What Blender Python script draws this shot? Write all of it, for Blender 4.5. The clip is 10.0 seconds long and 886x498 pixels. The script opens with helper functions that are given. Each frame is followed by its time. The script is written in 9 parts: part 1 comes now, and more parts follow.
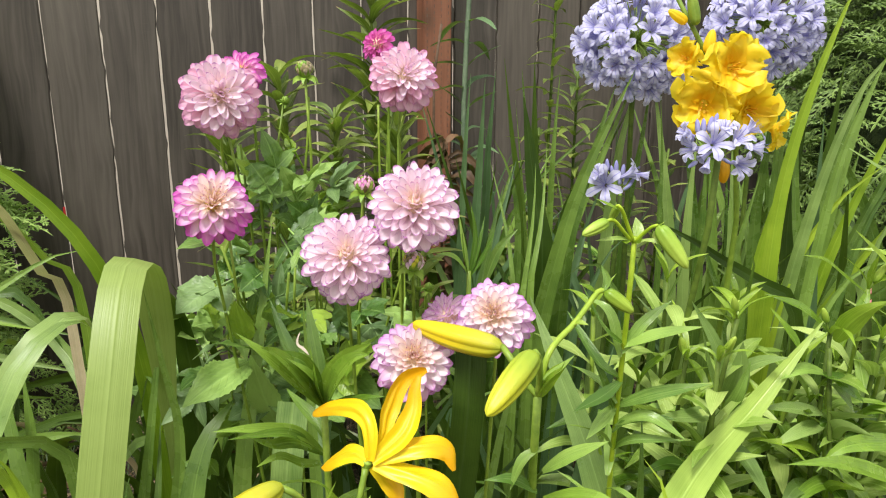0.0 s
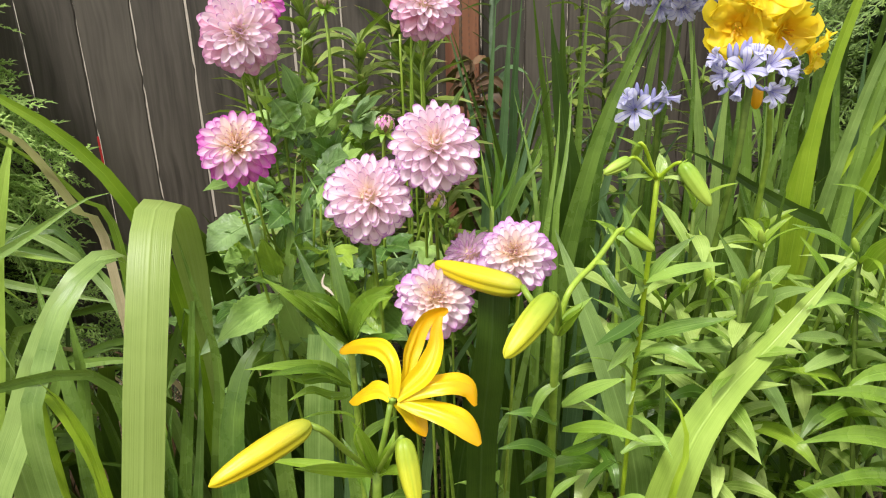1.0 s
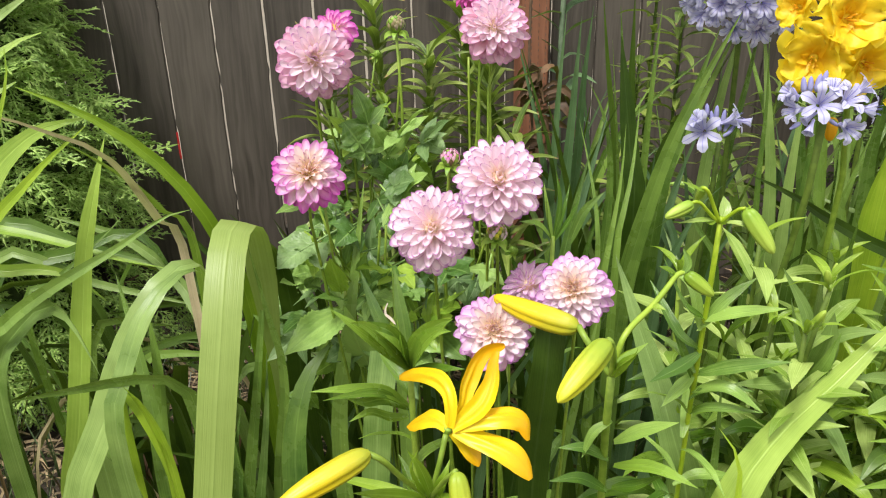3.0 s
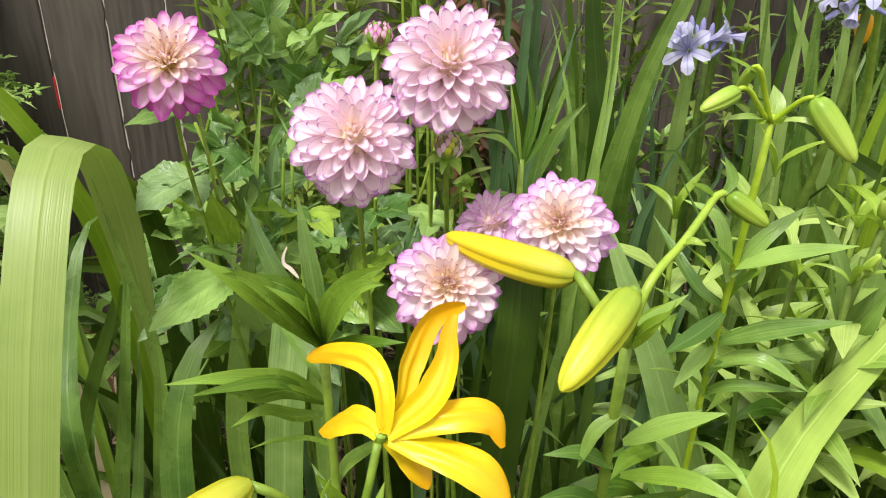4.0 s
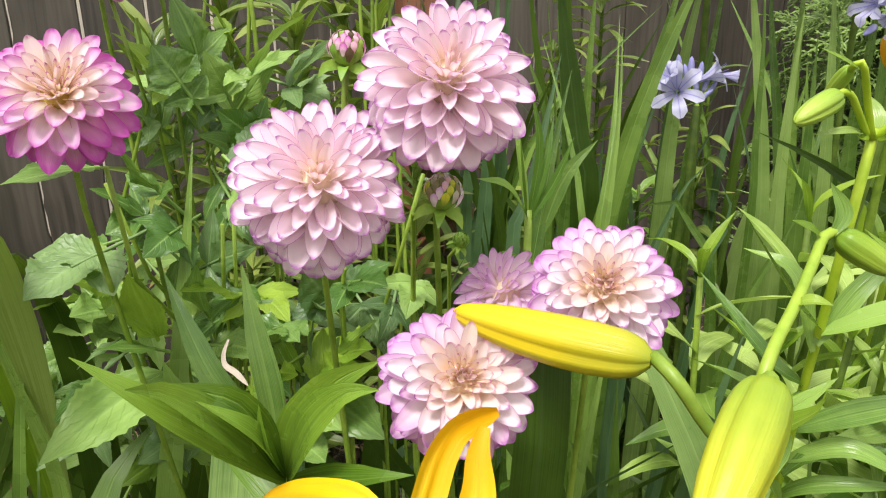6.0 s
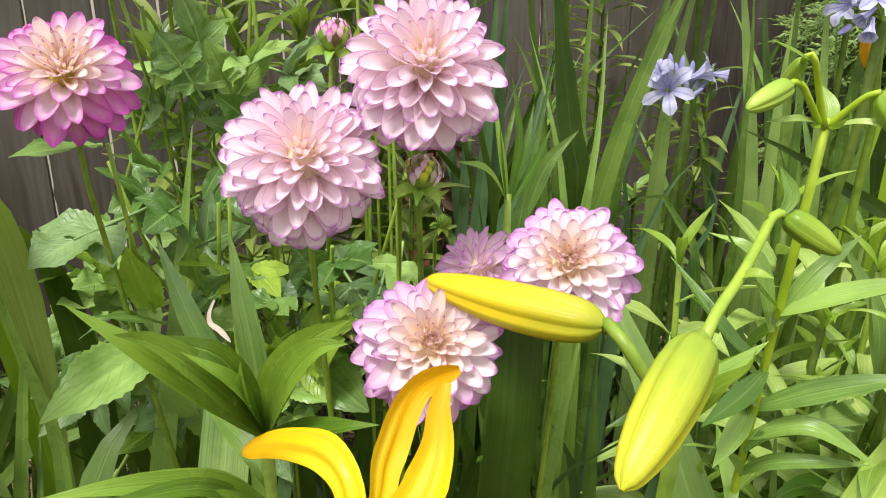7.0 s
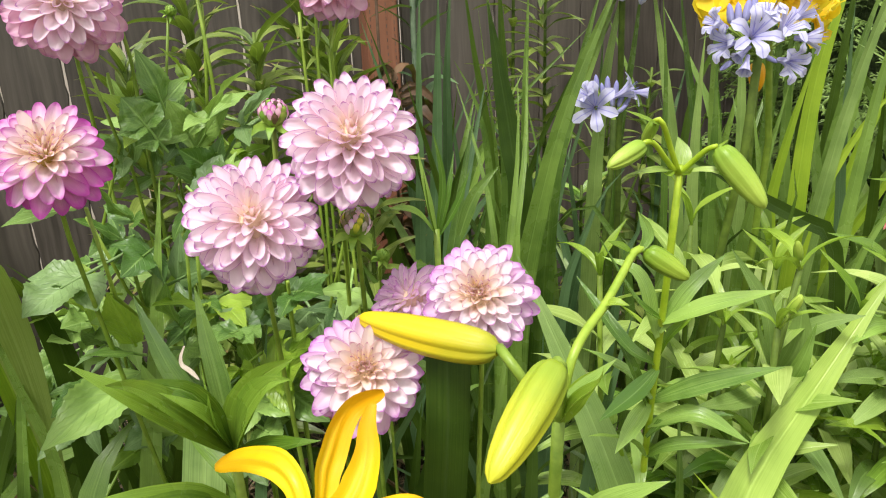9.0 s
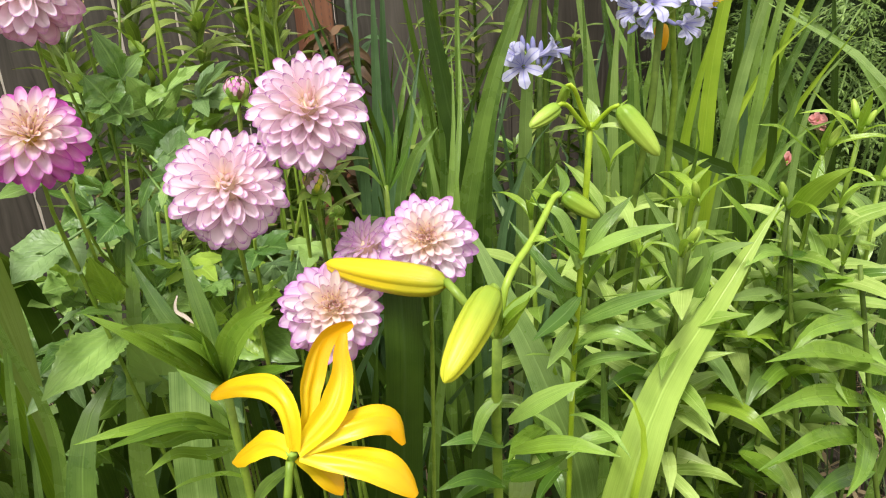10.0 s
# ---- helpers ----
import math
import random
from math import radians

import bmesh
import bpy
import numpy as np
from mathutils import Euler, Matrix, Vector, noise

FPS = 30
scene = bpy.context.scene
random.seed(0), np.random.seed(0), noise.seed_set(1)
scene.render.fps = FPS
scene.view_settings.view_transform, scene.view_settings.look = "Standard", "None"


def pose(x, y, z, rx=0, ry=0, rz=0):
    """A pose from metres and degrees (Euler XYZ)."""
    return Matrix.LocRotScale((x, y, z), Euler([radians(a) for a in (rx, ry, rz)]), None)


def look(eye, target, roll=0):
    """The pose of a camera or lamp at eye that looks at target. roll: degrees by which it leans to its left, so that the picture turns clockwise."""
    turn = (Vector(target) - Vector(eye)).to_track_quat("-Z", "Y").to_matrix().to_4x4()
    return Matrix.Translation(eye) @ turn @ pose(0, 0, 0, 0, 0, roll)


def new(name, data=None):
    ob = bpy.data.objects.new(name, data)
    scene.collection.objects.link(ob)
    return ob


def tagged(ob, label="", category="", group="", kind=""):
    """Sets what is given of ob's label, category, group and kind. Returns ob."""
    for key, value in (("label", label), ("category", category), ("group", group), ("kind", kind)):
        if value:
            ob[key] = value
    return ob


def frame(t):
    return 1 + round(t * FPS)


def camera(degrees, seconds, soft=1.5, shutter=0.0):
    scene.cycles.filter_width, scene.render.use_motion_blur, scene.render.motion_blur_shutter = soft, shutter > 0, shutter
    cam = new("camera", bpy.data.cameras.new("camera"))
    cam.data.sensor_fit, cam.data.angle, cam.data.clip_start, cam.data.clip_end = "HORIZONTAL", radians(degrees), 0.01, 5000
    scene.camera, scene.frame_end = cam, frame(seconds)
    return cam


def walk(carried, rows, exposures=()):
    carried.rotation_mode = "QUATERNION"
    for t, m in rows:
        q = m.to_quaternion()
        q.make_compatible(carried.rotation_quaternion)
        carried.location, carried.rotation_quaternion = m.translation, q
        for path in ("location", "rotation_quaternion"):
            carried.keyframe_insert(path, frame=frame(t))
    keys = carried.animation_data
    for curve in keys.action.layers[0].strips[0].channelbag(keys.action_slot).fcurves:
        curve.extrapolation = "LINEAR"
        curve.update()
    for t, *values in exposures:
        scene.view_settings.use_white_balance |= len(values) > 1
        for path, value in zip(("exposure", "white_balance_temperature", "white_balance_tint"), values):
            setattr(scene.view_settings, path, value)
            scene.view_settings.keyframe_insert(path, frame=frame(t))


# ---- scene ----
cam = camera(63.5, 10.0, 1.1)
PATH = [
    (0, (0.0166, 0.0506, 1.1022), (-0.0248, 1.8324, 0.6471), 0.2),
    (0.5, (0.0285, 0.0529, 1.1235), (-0.0938, 1.8030, 0.5706), -1.1),
    (1, (0.0304, 0.0536, 1.1282), (-0.0984, 1.7652, 0.4660), -1.5),
    (1.5, (0.0515, 0.0391, 1.1835), (-0.0975, 1.7329, 0.4806), -1.2),
    (2, (0.0524, 0.0365, 1.1962), (-0.1104, 1.7350, 0.5065), -0.3),
    (2.5, (0.0405, 0.0309, 1.1977), (-0.2134, 1.7231, 0.5206), -0.9),
    (2.7, (0.0359, 0.0349, 1.1925), (-0.2530, 1.7216, 0.5149), -1.3),
    (3.8, (0.0129, 0.1957, 1.0945), (-0.1573, 1.8699, 0.3516), -0.4),
    (4, (-0.0018, 0.2585, 1.0485), (-0.1076, 1.9381, 0.3060), 0.3),
    (4.5, (-0.0294, 0.3497, 0.9887), (-0.0635, 2.0483, 0.2824), 0.2),
    (5, (-0.0396, 0.3866, 1.0038), (-0.0561, 2.1154, 0.3750), -1.9),
    (5.5, (-0.0414, 0.3915, 0.9977), (-0.0432, 2.1345, 0.4093), -2.3),
    (5.7, (-0.0432, 0.3917, 0.9949), (-0.0202, 2.1432, 0.4329), -1.7),
    (6.8, (-0.0239, 0.3689, 0.9908), (-0.0212, 2.1213, 0.4297), 0.4),
    (7, (-0.0221, 0.3609, 0.9866), (-0.0138, 2.1141, 0.4265), 0.0),
    (7.5, (-0.0083, 0.3523, 0.9916), (0.0083, 2.1071, 0.4362), 0.5),
    (8, (0.0092, 0.3366, 1.0063), (0.0322, 2.0907, 0.4481), 0.2),
    (8.5, (0.0248, 0.3238, 1.0350), (0.0607, 2.0752, 0.4748), -0.9),
    (9, (0.0138, 0.2882, 1.0439), (0.0718, 2.0311, 0.4583), -2.6),
    (9.5, (0.0248, 0.2547, 1.0806), (0.1150, 1.9833, 0.4563), -4.2),
    (10, (0.0018, 0.2064, 1.0702), (0.2006, 1.8956, 0.3670), -3.8),
]
walk(cam, [(t, look(eye, target, roll)) for t, eye, target, roll in PATH])

# ---- light ----
SUN_ELEVATION, SUN_TURN = 64.0, 205.0
world = bpy.data.worlds.new("sky")
scene.world = world
world.use_nodes = True
wn, wl = world.node_tree.nodes, world.node_tree.links
wn.clear()
sky = wn.new("ShaderNodeTexSky")
sky.sky_type, sky.sun_disc = "NISHITA", False
sky.sun_elevation, sky.sun_rotation = radians(SUN_ELEVATION), radians(SUN_TURN)
sky.air_density, sky.dust_density, sky.ozone_density = 1.0, 6.0, 0.6
cloud = wn.new("ShaderNodeMixRGB")
cloud.inputs[0].default_value = 0.7
cloud.inputs[2].default_value = (8.9, 9.0, 7.8, 1)
back = wn.new("ShaderNodeBackground")
back.inputs[1].default_value = 0.092
wout = wn.new("ShaderNodeOutputWorld")
wl.new(sky.outputs[0], cloud.inputs[1])
wl.new(cloud.outputs[0], back.inputs[0])
wl.new(back.outputs[0], wout.inputs[0])
sun = new("sun", bpy.data.lights.new("sun", "SUN"))
sun.data.energy, sun.data.angle, sun.data.color = 2.3, radians(14), (1.0, 0.98, 0.94)
ta, te = radians(SUN_TURN), radians(SUN_ELEVATION)
sun.matrix_world = look((0, 0, 5), Vector((0, 0, 5)) - Vector((math.sin(ta) * math.cos(te), math.cos(ta) * math.cos(te), math.sin(te))))
scene.view_settings.exposure = 0.90


# ---- materials ----
def material(name):
    m = bpy.data.materials.new(name)
    m.use_nodes = True
    t = m.node_tree
    t.nodes.clear()
    return m, t.nodes, t.links


def math_node(n, l, op, a, b=None, clamp=False):
    x = n.new("ShaderNodeMath")
    x.operation, x.use_clamp = op, clamp
    for i, v in enumerate((a, b)):
        if v is None:
            continue
        if isinstance(v, (int, float)):
            x.inputs[i].default_value = v
        else:
            l.new(v, x.inputs[i])
    return x.outputs[0]


def mix(n, l, fac, a, b, mode="MIX"):
    x = n.new("ShaderNodeMixRGB")
    x.blend_type = mode
    for i, v in enumerate((fac, a, b)):
        if isinstance(v, (int, float)):
            x.inputs[i].default_value = v
        elif isinstance(v, tuple):
            x.inputs[i].default_value = (*v, 1)
        else:
            l.new(v, x.inputs[i])
    return x.outputs[0]


def ramp(n, l, fac, *stops):
    x = n.new("ShaderNodeValToRGB")
    while len(x.color_ramp.elements) < len(stops):
        x.color_ramp.elements.new(0.5)
    for e, (p, c) in zip(x.color_ramp.elements, stops):
        e.position = p
        e.color = (*c, 1) if isinstance(c, tuple) else (c, c, c, 1)
    l.new(fac, x.inputs[0])
    return x.outputs[0]


def noise_tex(n, l, vec, scale, detail=3.0, rough=0.55):
    x = n.new("ShaderNodeTexNoise")
    x.inputs["Scale"].default_value, x.inputs["Detail"].default_value, x.inputs["Roughness"].default_value = scale, detail, rough
    if vec is not None:
        l.new(vec, x.inputs["Vector"])
    return x.outputs[0]


def stretched(n, l, vec, sx, sy, sz):
    x = n.new("ShaderNodeMapping")
    x.inputs["Scale"].default_value = (sx, sy, sz)
    l.new(vec, x.inputs[0])
    return x.outputs[0]


def surface(n, l, colour, rough, bump=None, strength=0.2, distance=0.001, through_light=0.0, through_colour=None, spec=0.5, sheen=0.0):
    p = n.new("ShaderNodeBsdfPrincipled")
    if isinstance(colour, tuple):
        p.inputs["Base Color"].default_value = (*colour, 1)
    else:
        l.new(colour, p.inputs["Base Color"])
    if isinstance(rough, (int, float)):
        p.inputs["Roughness"].default_value = rough
    else:
        l.new(rough, p.inputs["Roughness"])
    p.inputs["Specular IOR Level"].default_value = spec
    p.inputs["Sheen Weight"].default_value = sheen
    if bump is not None:
        b = n.new("ShaderNodeBump")
        b.inputs["Strength"].default_value, b.inputs["Distance"].default_value = strength, distance
        l.new(bump, b.inputs["Height"])
        l.new(b.outputs[0], p.inputs["Normal"])
    out = n.new("ShaderNodeOutputMaterial")
    if through_light:
        tr = n.new("ShaderNodeBsdfTranslucent")
        src = colour if through_colour is None else through_colour
        if isinstance(src, tuple):
            tr.inputs[0].default_value = (*src, 1)
        else:
            l.new(src, tr.inputs[0])
        m = n.new("ShaderNodeMixShader")
        m.inputs[0].default_value = through_light
        l.new(p.outputs[0], m.inputs[1])
        l.new(tr.outputs[0], m.inputs[2])
        l.new(m.outputs[0], out.inputs[0])
    else:
        l.new(p.outputs[0], out.inputs[0])
    return p


def leaf_material(name, dark, light, rib=0.0, streaks=38.0, rough=0.42, through_light=0.28, veins=0.0, spread=0.35, spec=0.45, tip=None):
    """A leaf: streaks along its length, a midrib, uneven tone, each leaf a little different."""
    m, n, l = material(name)
    uv = n.new("ShaderNodeUVMap").outputs[0]
    sep = n.new("ShaderNodeSeparateXYZ")
    l.new(uv, sep.inputs[0])
    u, v = sep.outputs[0], sep.outputs[1]
    geo = n.new("ShaderNodeNewGeometry").outputs["Position"]
    rnd = n.new("ShaderNodeObjectInfo").outputs["Random"]
    # streaks differ from leaf to leaf
    off = n.new("ShaderNodeCombineXYZ")
    l.new(math_node(n, l, "MULTIPLY", rnd, 37.0), off.inputs[0])
    add = n.new("ShaderNodeVectorMath")
    l.new(stretched(n, l, uv, streaks, 1.3, 1), add.inputs[0])
    l.new(off.outputs[0], add.inputs[1])
    s = noise_tex(n, l, add.outputs[0], 1.0, 2.0)
    blot = noise_tex(n, l, geo, 22.0, 4.0)
    f = math_node(n, l, "ADD", math_node(n, l, "MULTIPLY", s, 0.62), math_node(n, l, "MULTIPLY", blot, 0.58))
    f = math_node(n, l, "ADD", f, math_node(n, l, "MULTIPLY", math_node(n, l, "SUBTRACT", rnd, 0.5), spread))
    c = ramp(n, l, f, (0.36, dark), (0.82, light))
    height = s
    mid = math_node(n, l, "ABSOLUTE", math_node(n, l, "SUBTRACT", u, 0.5))
    if rib:
        r = ramp(n, l, mid, (0.0, 1.0), (0.055, 0.0))
        c = mix(n, l, math_node(n, l, "MULTIPLY", r, rib), c, tuple(min(1, 1.5 * x + 0.05) for x in light))
        height = math_node(n, l, "SUBTRACT", height, math_node(n, l, "MULTIPLY", r, 1.2))
    if veins:
        slant = math_node(n, l, "SUBTRACT", math_node(n, l, "MULTIPLY", v, 8.0), math_node(n, l, "MULTIPLY", mid, 6.0))
        w = math_node(n, l, "ABSOLUTE", math_node(n, l, "SUBTRACT", math_node(n, l, "FRACT", slant), 0.5))
        vn = ramp(n, l, w, (0.0, 1.0), (0.13, 0.0))
        c = mix(n, l, math_node(n, l, "MULTIPLY", vn, veins), c, light)
        height = math_node(n, l, "SUBTRACT", height, math_node(n, l, "MULTIPLY", vn, 1.0))
    if tip:
        c = mix(n, l, ramp(n, l, math_node(n, l, "ADD", v, math_node(n, l, "MULTIPLY", blot, 0.12)), (0.97, 0.0), (1.05, 1.0)), c, tip)
    spots = noise_tex(n, l, geo, 260.0, 2.0)
    c = mix(n, l, ramp(n, l, spots, (0.70, 0.0), (0.80, 0.16)), c, tuple(0.5 * a + 0.5 * b for a, b in zip(light, (0.3, 0.3, 0.15))))
    warm = mix(n, l, 0.6, c, (0.35, 0.55, 0.04), "MIX")
    rg = math_node(n, l, "ADD", rough - 0.13, math_node(n, l, "MULTIPLY", blot, 0.2))
    surface(n, l, c, rg, height, 0.45, 0.0010, through_light, warm, spec)
    return m


def petal_material(name, heart, body, rim, rim_width, flush=0.0, through_light=0.42):
    """A dahlia petal: creamy at its heart, pink further out, with a line of colour along its rim."""
    m, n, l = material(name)
    uv = n.new("ShaderNodeUVMap").outputs[0]
    sep = n.new("ShaderNodeSeparateXYZ")
    l.new(uv, sep.inputs[0])
    u, v = sep.outputs[0], sep.outputs[1]
    rnd = n.new("ShaderNodeObjectInfo").outputs["Random"]
    geo = n.new("ShaderNodeTexCoord").outputs["Object"]
    s = noise_tex(n, l, stretched(n, l, uv, 26, 1.2, 1), 1.0, 2.0)
    blot = noise_tex(n, l, geo, 70.0, 3.0)
    side = math_node(n, l, "MULTIPLY", math_node(n, l, "ABSOLUTE", math_node(n, l, "SUBTRACT", u, 0.5)), 2.0)
    c = mix(n, l, ramp(n, l, math_node(n, l, "ADD", v, math_node(n, l, "MULTIPLY", math_node(n, l, "SUBTRACT", rnd, 0.5), 0.3)), (0.15, 0.0), (0.75, 1.0)), heart, body)
    if flush:
        t = math_node(n, l, "ADD", math_node(n, l, "ADD", v, math_node(n, l, "MULTIPLY", side, 0.25)), math_node(n, l, "MULTIPLY", math_node(n, l, "SUBTRACT", s, 0.5), 0.35))
        c = mix(n, l, math_node(n, l, "MULTIPLY", ramp(n, l, t, (0.62, 0.0), (1.12, 1.0)), flush), c, rim)
    tip = ramp(n, l, v, (0.55, 0.0), (1.0, 1.0))
    edge = math_node(n, l, "MAXIMUM", math_node(n, l, "MULTIPLY", side, math_node(n, l, "ADD", 0.92, math_node(n, l, "MULTIPLY", tip, 0.08))), math_node(n, l, "SUBTRACT", math_node(n, l, "MULTIPLY", v, 1.9), 0.9))
    edge = math_node(n, l, "ADD", edge, math_node(n, l, "MULTIPLY", math_node(n, l, "SUBTRACT", blot, 0.5), 0.08))
    e = ramp(n, l, edge, (1.0 - rim_width, 0.0), (1.0 - 0.35 * rim_width, 0.92))
    c = mix(n, l, e, c, rim)
    c = mix(n, l, math_node(n, l, "MULTIPLY", s, 0.16), c, tuple(x * 0.75 for x in body), "MIX")
    glow = mix(n, l, 1.0, c, (1.0, 0.93, 0.96), "MULTIPLY")
    surface(n, l, c, 0.5, s, 0.35, 0.0004, through_light, glow, 0.3, 0.1)
    return m


def blossom_material(name, base, outer, streak, rough=0.45, through_light=0.3, streaks=18.0, at=(0.1, 0.7), lines=0.35):
    """A lily, gladiolus or agapanthus petal: colour running from base to tip, with a darker line along the middle."""
    m, n, l = material(name)
    uv = n.new("ShaderNodeUVMap").outputs[0]
    sep = n.new("ShaderNodeSeparateXYZ")
    l.new(uv, sep.inputs[0])
    u, v = sep.outputs[0], sep.outputs[1]
    rnd = n.new("ShaderNodeObjectInfo").outputs["Random"]
    geo = n.new("ShaderNodeTexCoord").outputs["Object"]
    s = noise_tex(n, l, stretched(n, l, uv, streaks, 1.0, 1), 1.0, 3.0)
    blot = noise_tex(n, l, geo, 45.0, 3.0)
    t = math_node(n, l, "ADD", v, math_node(n, l, "MULTIPLY", math_node(n, l, "SUBTRACT", blot, 0.5), 0.5))
    t = math_node(n, l, "ADD", t, math_node(n, l, "MULTIPLY", math_node(n, l, "SUBTRACT", rnd, 0.5), 0.2))
    c = mix(n, l, ramp(n, l, t, (at[0], 0.0), (at[1], 1.0)), base, outer)
    mid = math_node(n, l, "ABSOLUTE", math_node(n, l, "SUBTRACT", u, 0.5))
    c = mix(n, l, math_node(n, l, "MULTIPLY", ramp(n, l, mid, (0.0, 1.0), (0.09, 0.0)), lines), c, streak)
    c = mix(n, l, math_node(n, l, "MULTIPLY", ramp(n, l, s, (0.45, 0.0), (0.75, 1.0)), 0.16), c, streak)
    surface(n, l, c, rough, s, 0.35, 0.0008, through_light, None, 0.4)
    return m


def plain(name, a, b, scale=30.0, rough=0.6, bump=0.3, distance=0.001, stretch=(1, 1, 1), spec=0.4):
    m, n, l = material(name)
    geo = n.new("ShaderNodeTexCoord").outputs["Object"]
    f = noise_tex(n, l, stretched(n, l, geo, *stretch), scale, 5.0, 0.6)
    rnd = n.new("ShaderNodeObjectInfo").outputs["Random"]
    f2 = math_node(n, l, "ADD", f, math_node(n, l, "MULTIPLY", math_node(n, l, "SUBTRACT", rnd, 0.5), 0.25))
    surface(n, l, ramp(n, l, f2, (0.3, a), (0.72, b)), rough, f, bump, distance, spec=spec)
    return m


def island_material(name, a, b, rough=0.6, through_light=0.0, scale=40.0):
    """For masses of small pieces: each piece its own tone."""
    m, n, l = material(name)
    geo = n.new("ShaderNodeNewGeometry")
    tex = n.new("ShaderNodeTexCoord").outputs["Object"]
    f = math_node(n, l, "ADD", math_node(n, l, "MULTIPLY", geo.outputs["Random Per Island"], 0.7), math_node(n, l, "MULTIPLY", noise_tex(n, l, tex, scale), 0.4))
    surface(n, l, ramp(n, l, f, (0.1, a), (0.95, b)), rough, None, through_light=through_light)
    return m


def board_material(name, a, b, knot, grain=1.0):
    m, n, l = material(name)
    geo = n.new("ShaderNodeTexCoord").outputs["Object"]
    rnd = n.new("ShaderNodeObjectInfo").outputs["Random"]
    shift = n.new("ShaderNodeCombineXYZ")
    l.new(math_node(n, l, "MULTIPLY", rnd, 31.0), shift.inputs[2])
    add = n.new("ShaderNodeVectorMath")
    l.new(geo, add.inputs[0])
    l.new(shift.outputs[0], add.inputs[1])
    big = noise_tex(n, l, stretched(n, l, add.outputs[0], 1, 1, 0.35), 9.0, 3.0)
    warp = n.new("ShaderNodeVectorMath")
    sc = n.new("ShaderNodeVectorMath")
    sc.operation = "SCALE"
    cx = n.new("ShaderNodeCombineXYZ")
    l.new(big, cx.inputs[0])
    l.new(cx.outputs[0], sc.inputs[0])
    sc.inputs[3].default_value = 0.05
    l.new(add.outputs[0], warp.inputs[0])
    l.new(sc.outputs[0], warp.inputs[1])
    g = noise_tex(n, l, stretched(n, l, warp.outputs[0], 90, 90, 3.0), 1.0, 4.0)
    f = math_node(n, l, "ADD", math_node(n, l, "MULTIPLY", g, 0.6 * grain), math_node(n, l, "MULTIPLY", big, 0.4))
    f = math_node(n, l, "ADD", f, math_node(n, l, "MULTIPLY", math_node(n, l, "SUBTRACT", rnd, 0.5), 0.22))
    c = ramp(n, l, f, (0.32, a), (0.7, b))
    vor = n.new("ShaderNodeTexVoronoi")
    vor.inputs["Scale"].default_value = 5.0
    l.new(stretched(n, l, add.outputs[0], 1.2, 0.2, 0.6), vor.inputs["Vector"])
    c = mix(n, l, ramp(n, l, vor.outputs["Distance"], (0.03, 0.9), (0.16, 0.0)), c, knot)
    saw = noise_tex(n, l, stretched(n, l, warp.outputs[0], 4, 4, 230.0), 1.0, 2.0)
    worn = noise_tex(n, l, add.outputs[0], 14.0, 5.0)
    mark = math_node(n, l, "MULTIPLY", ramp(n, l, saw, (0.56, 0.0), (0.72, 1.0)), ramp(n, l, worn, (0.52, 0.0), (0.72, 0.12)))
    c = mix(n, l, mark, c, tuple(min(1, 1.7 * x) for x in b))
    rg = math_node(n, l, "ADD", 0.45, math_node(n, l, "MULTIPLY", g, 0.25))
    surface(n, l, c, rg, math_node(n, l, "ADD", g, math_node(n, l, "MULTIPLY", saw, 0.12)), 0.5, 0.0025)
    return m


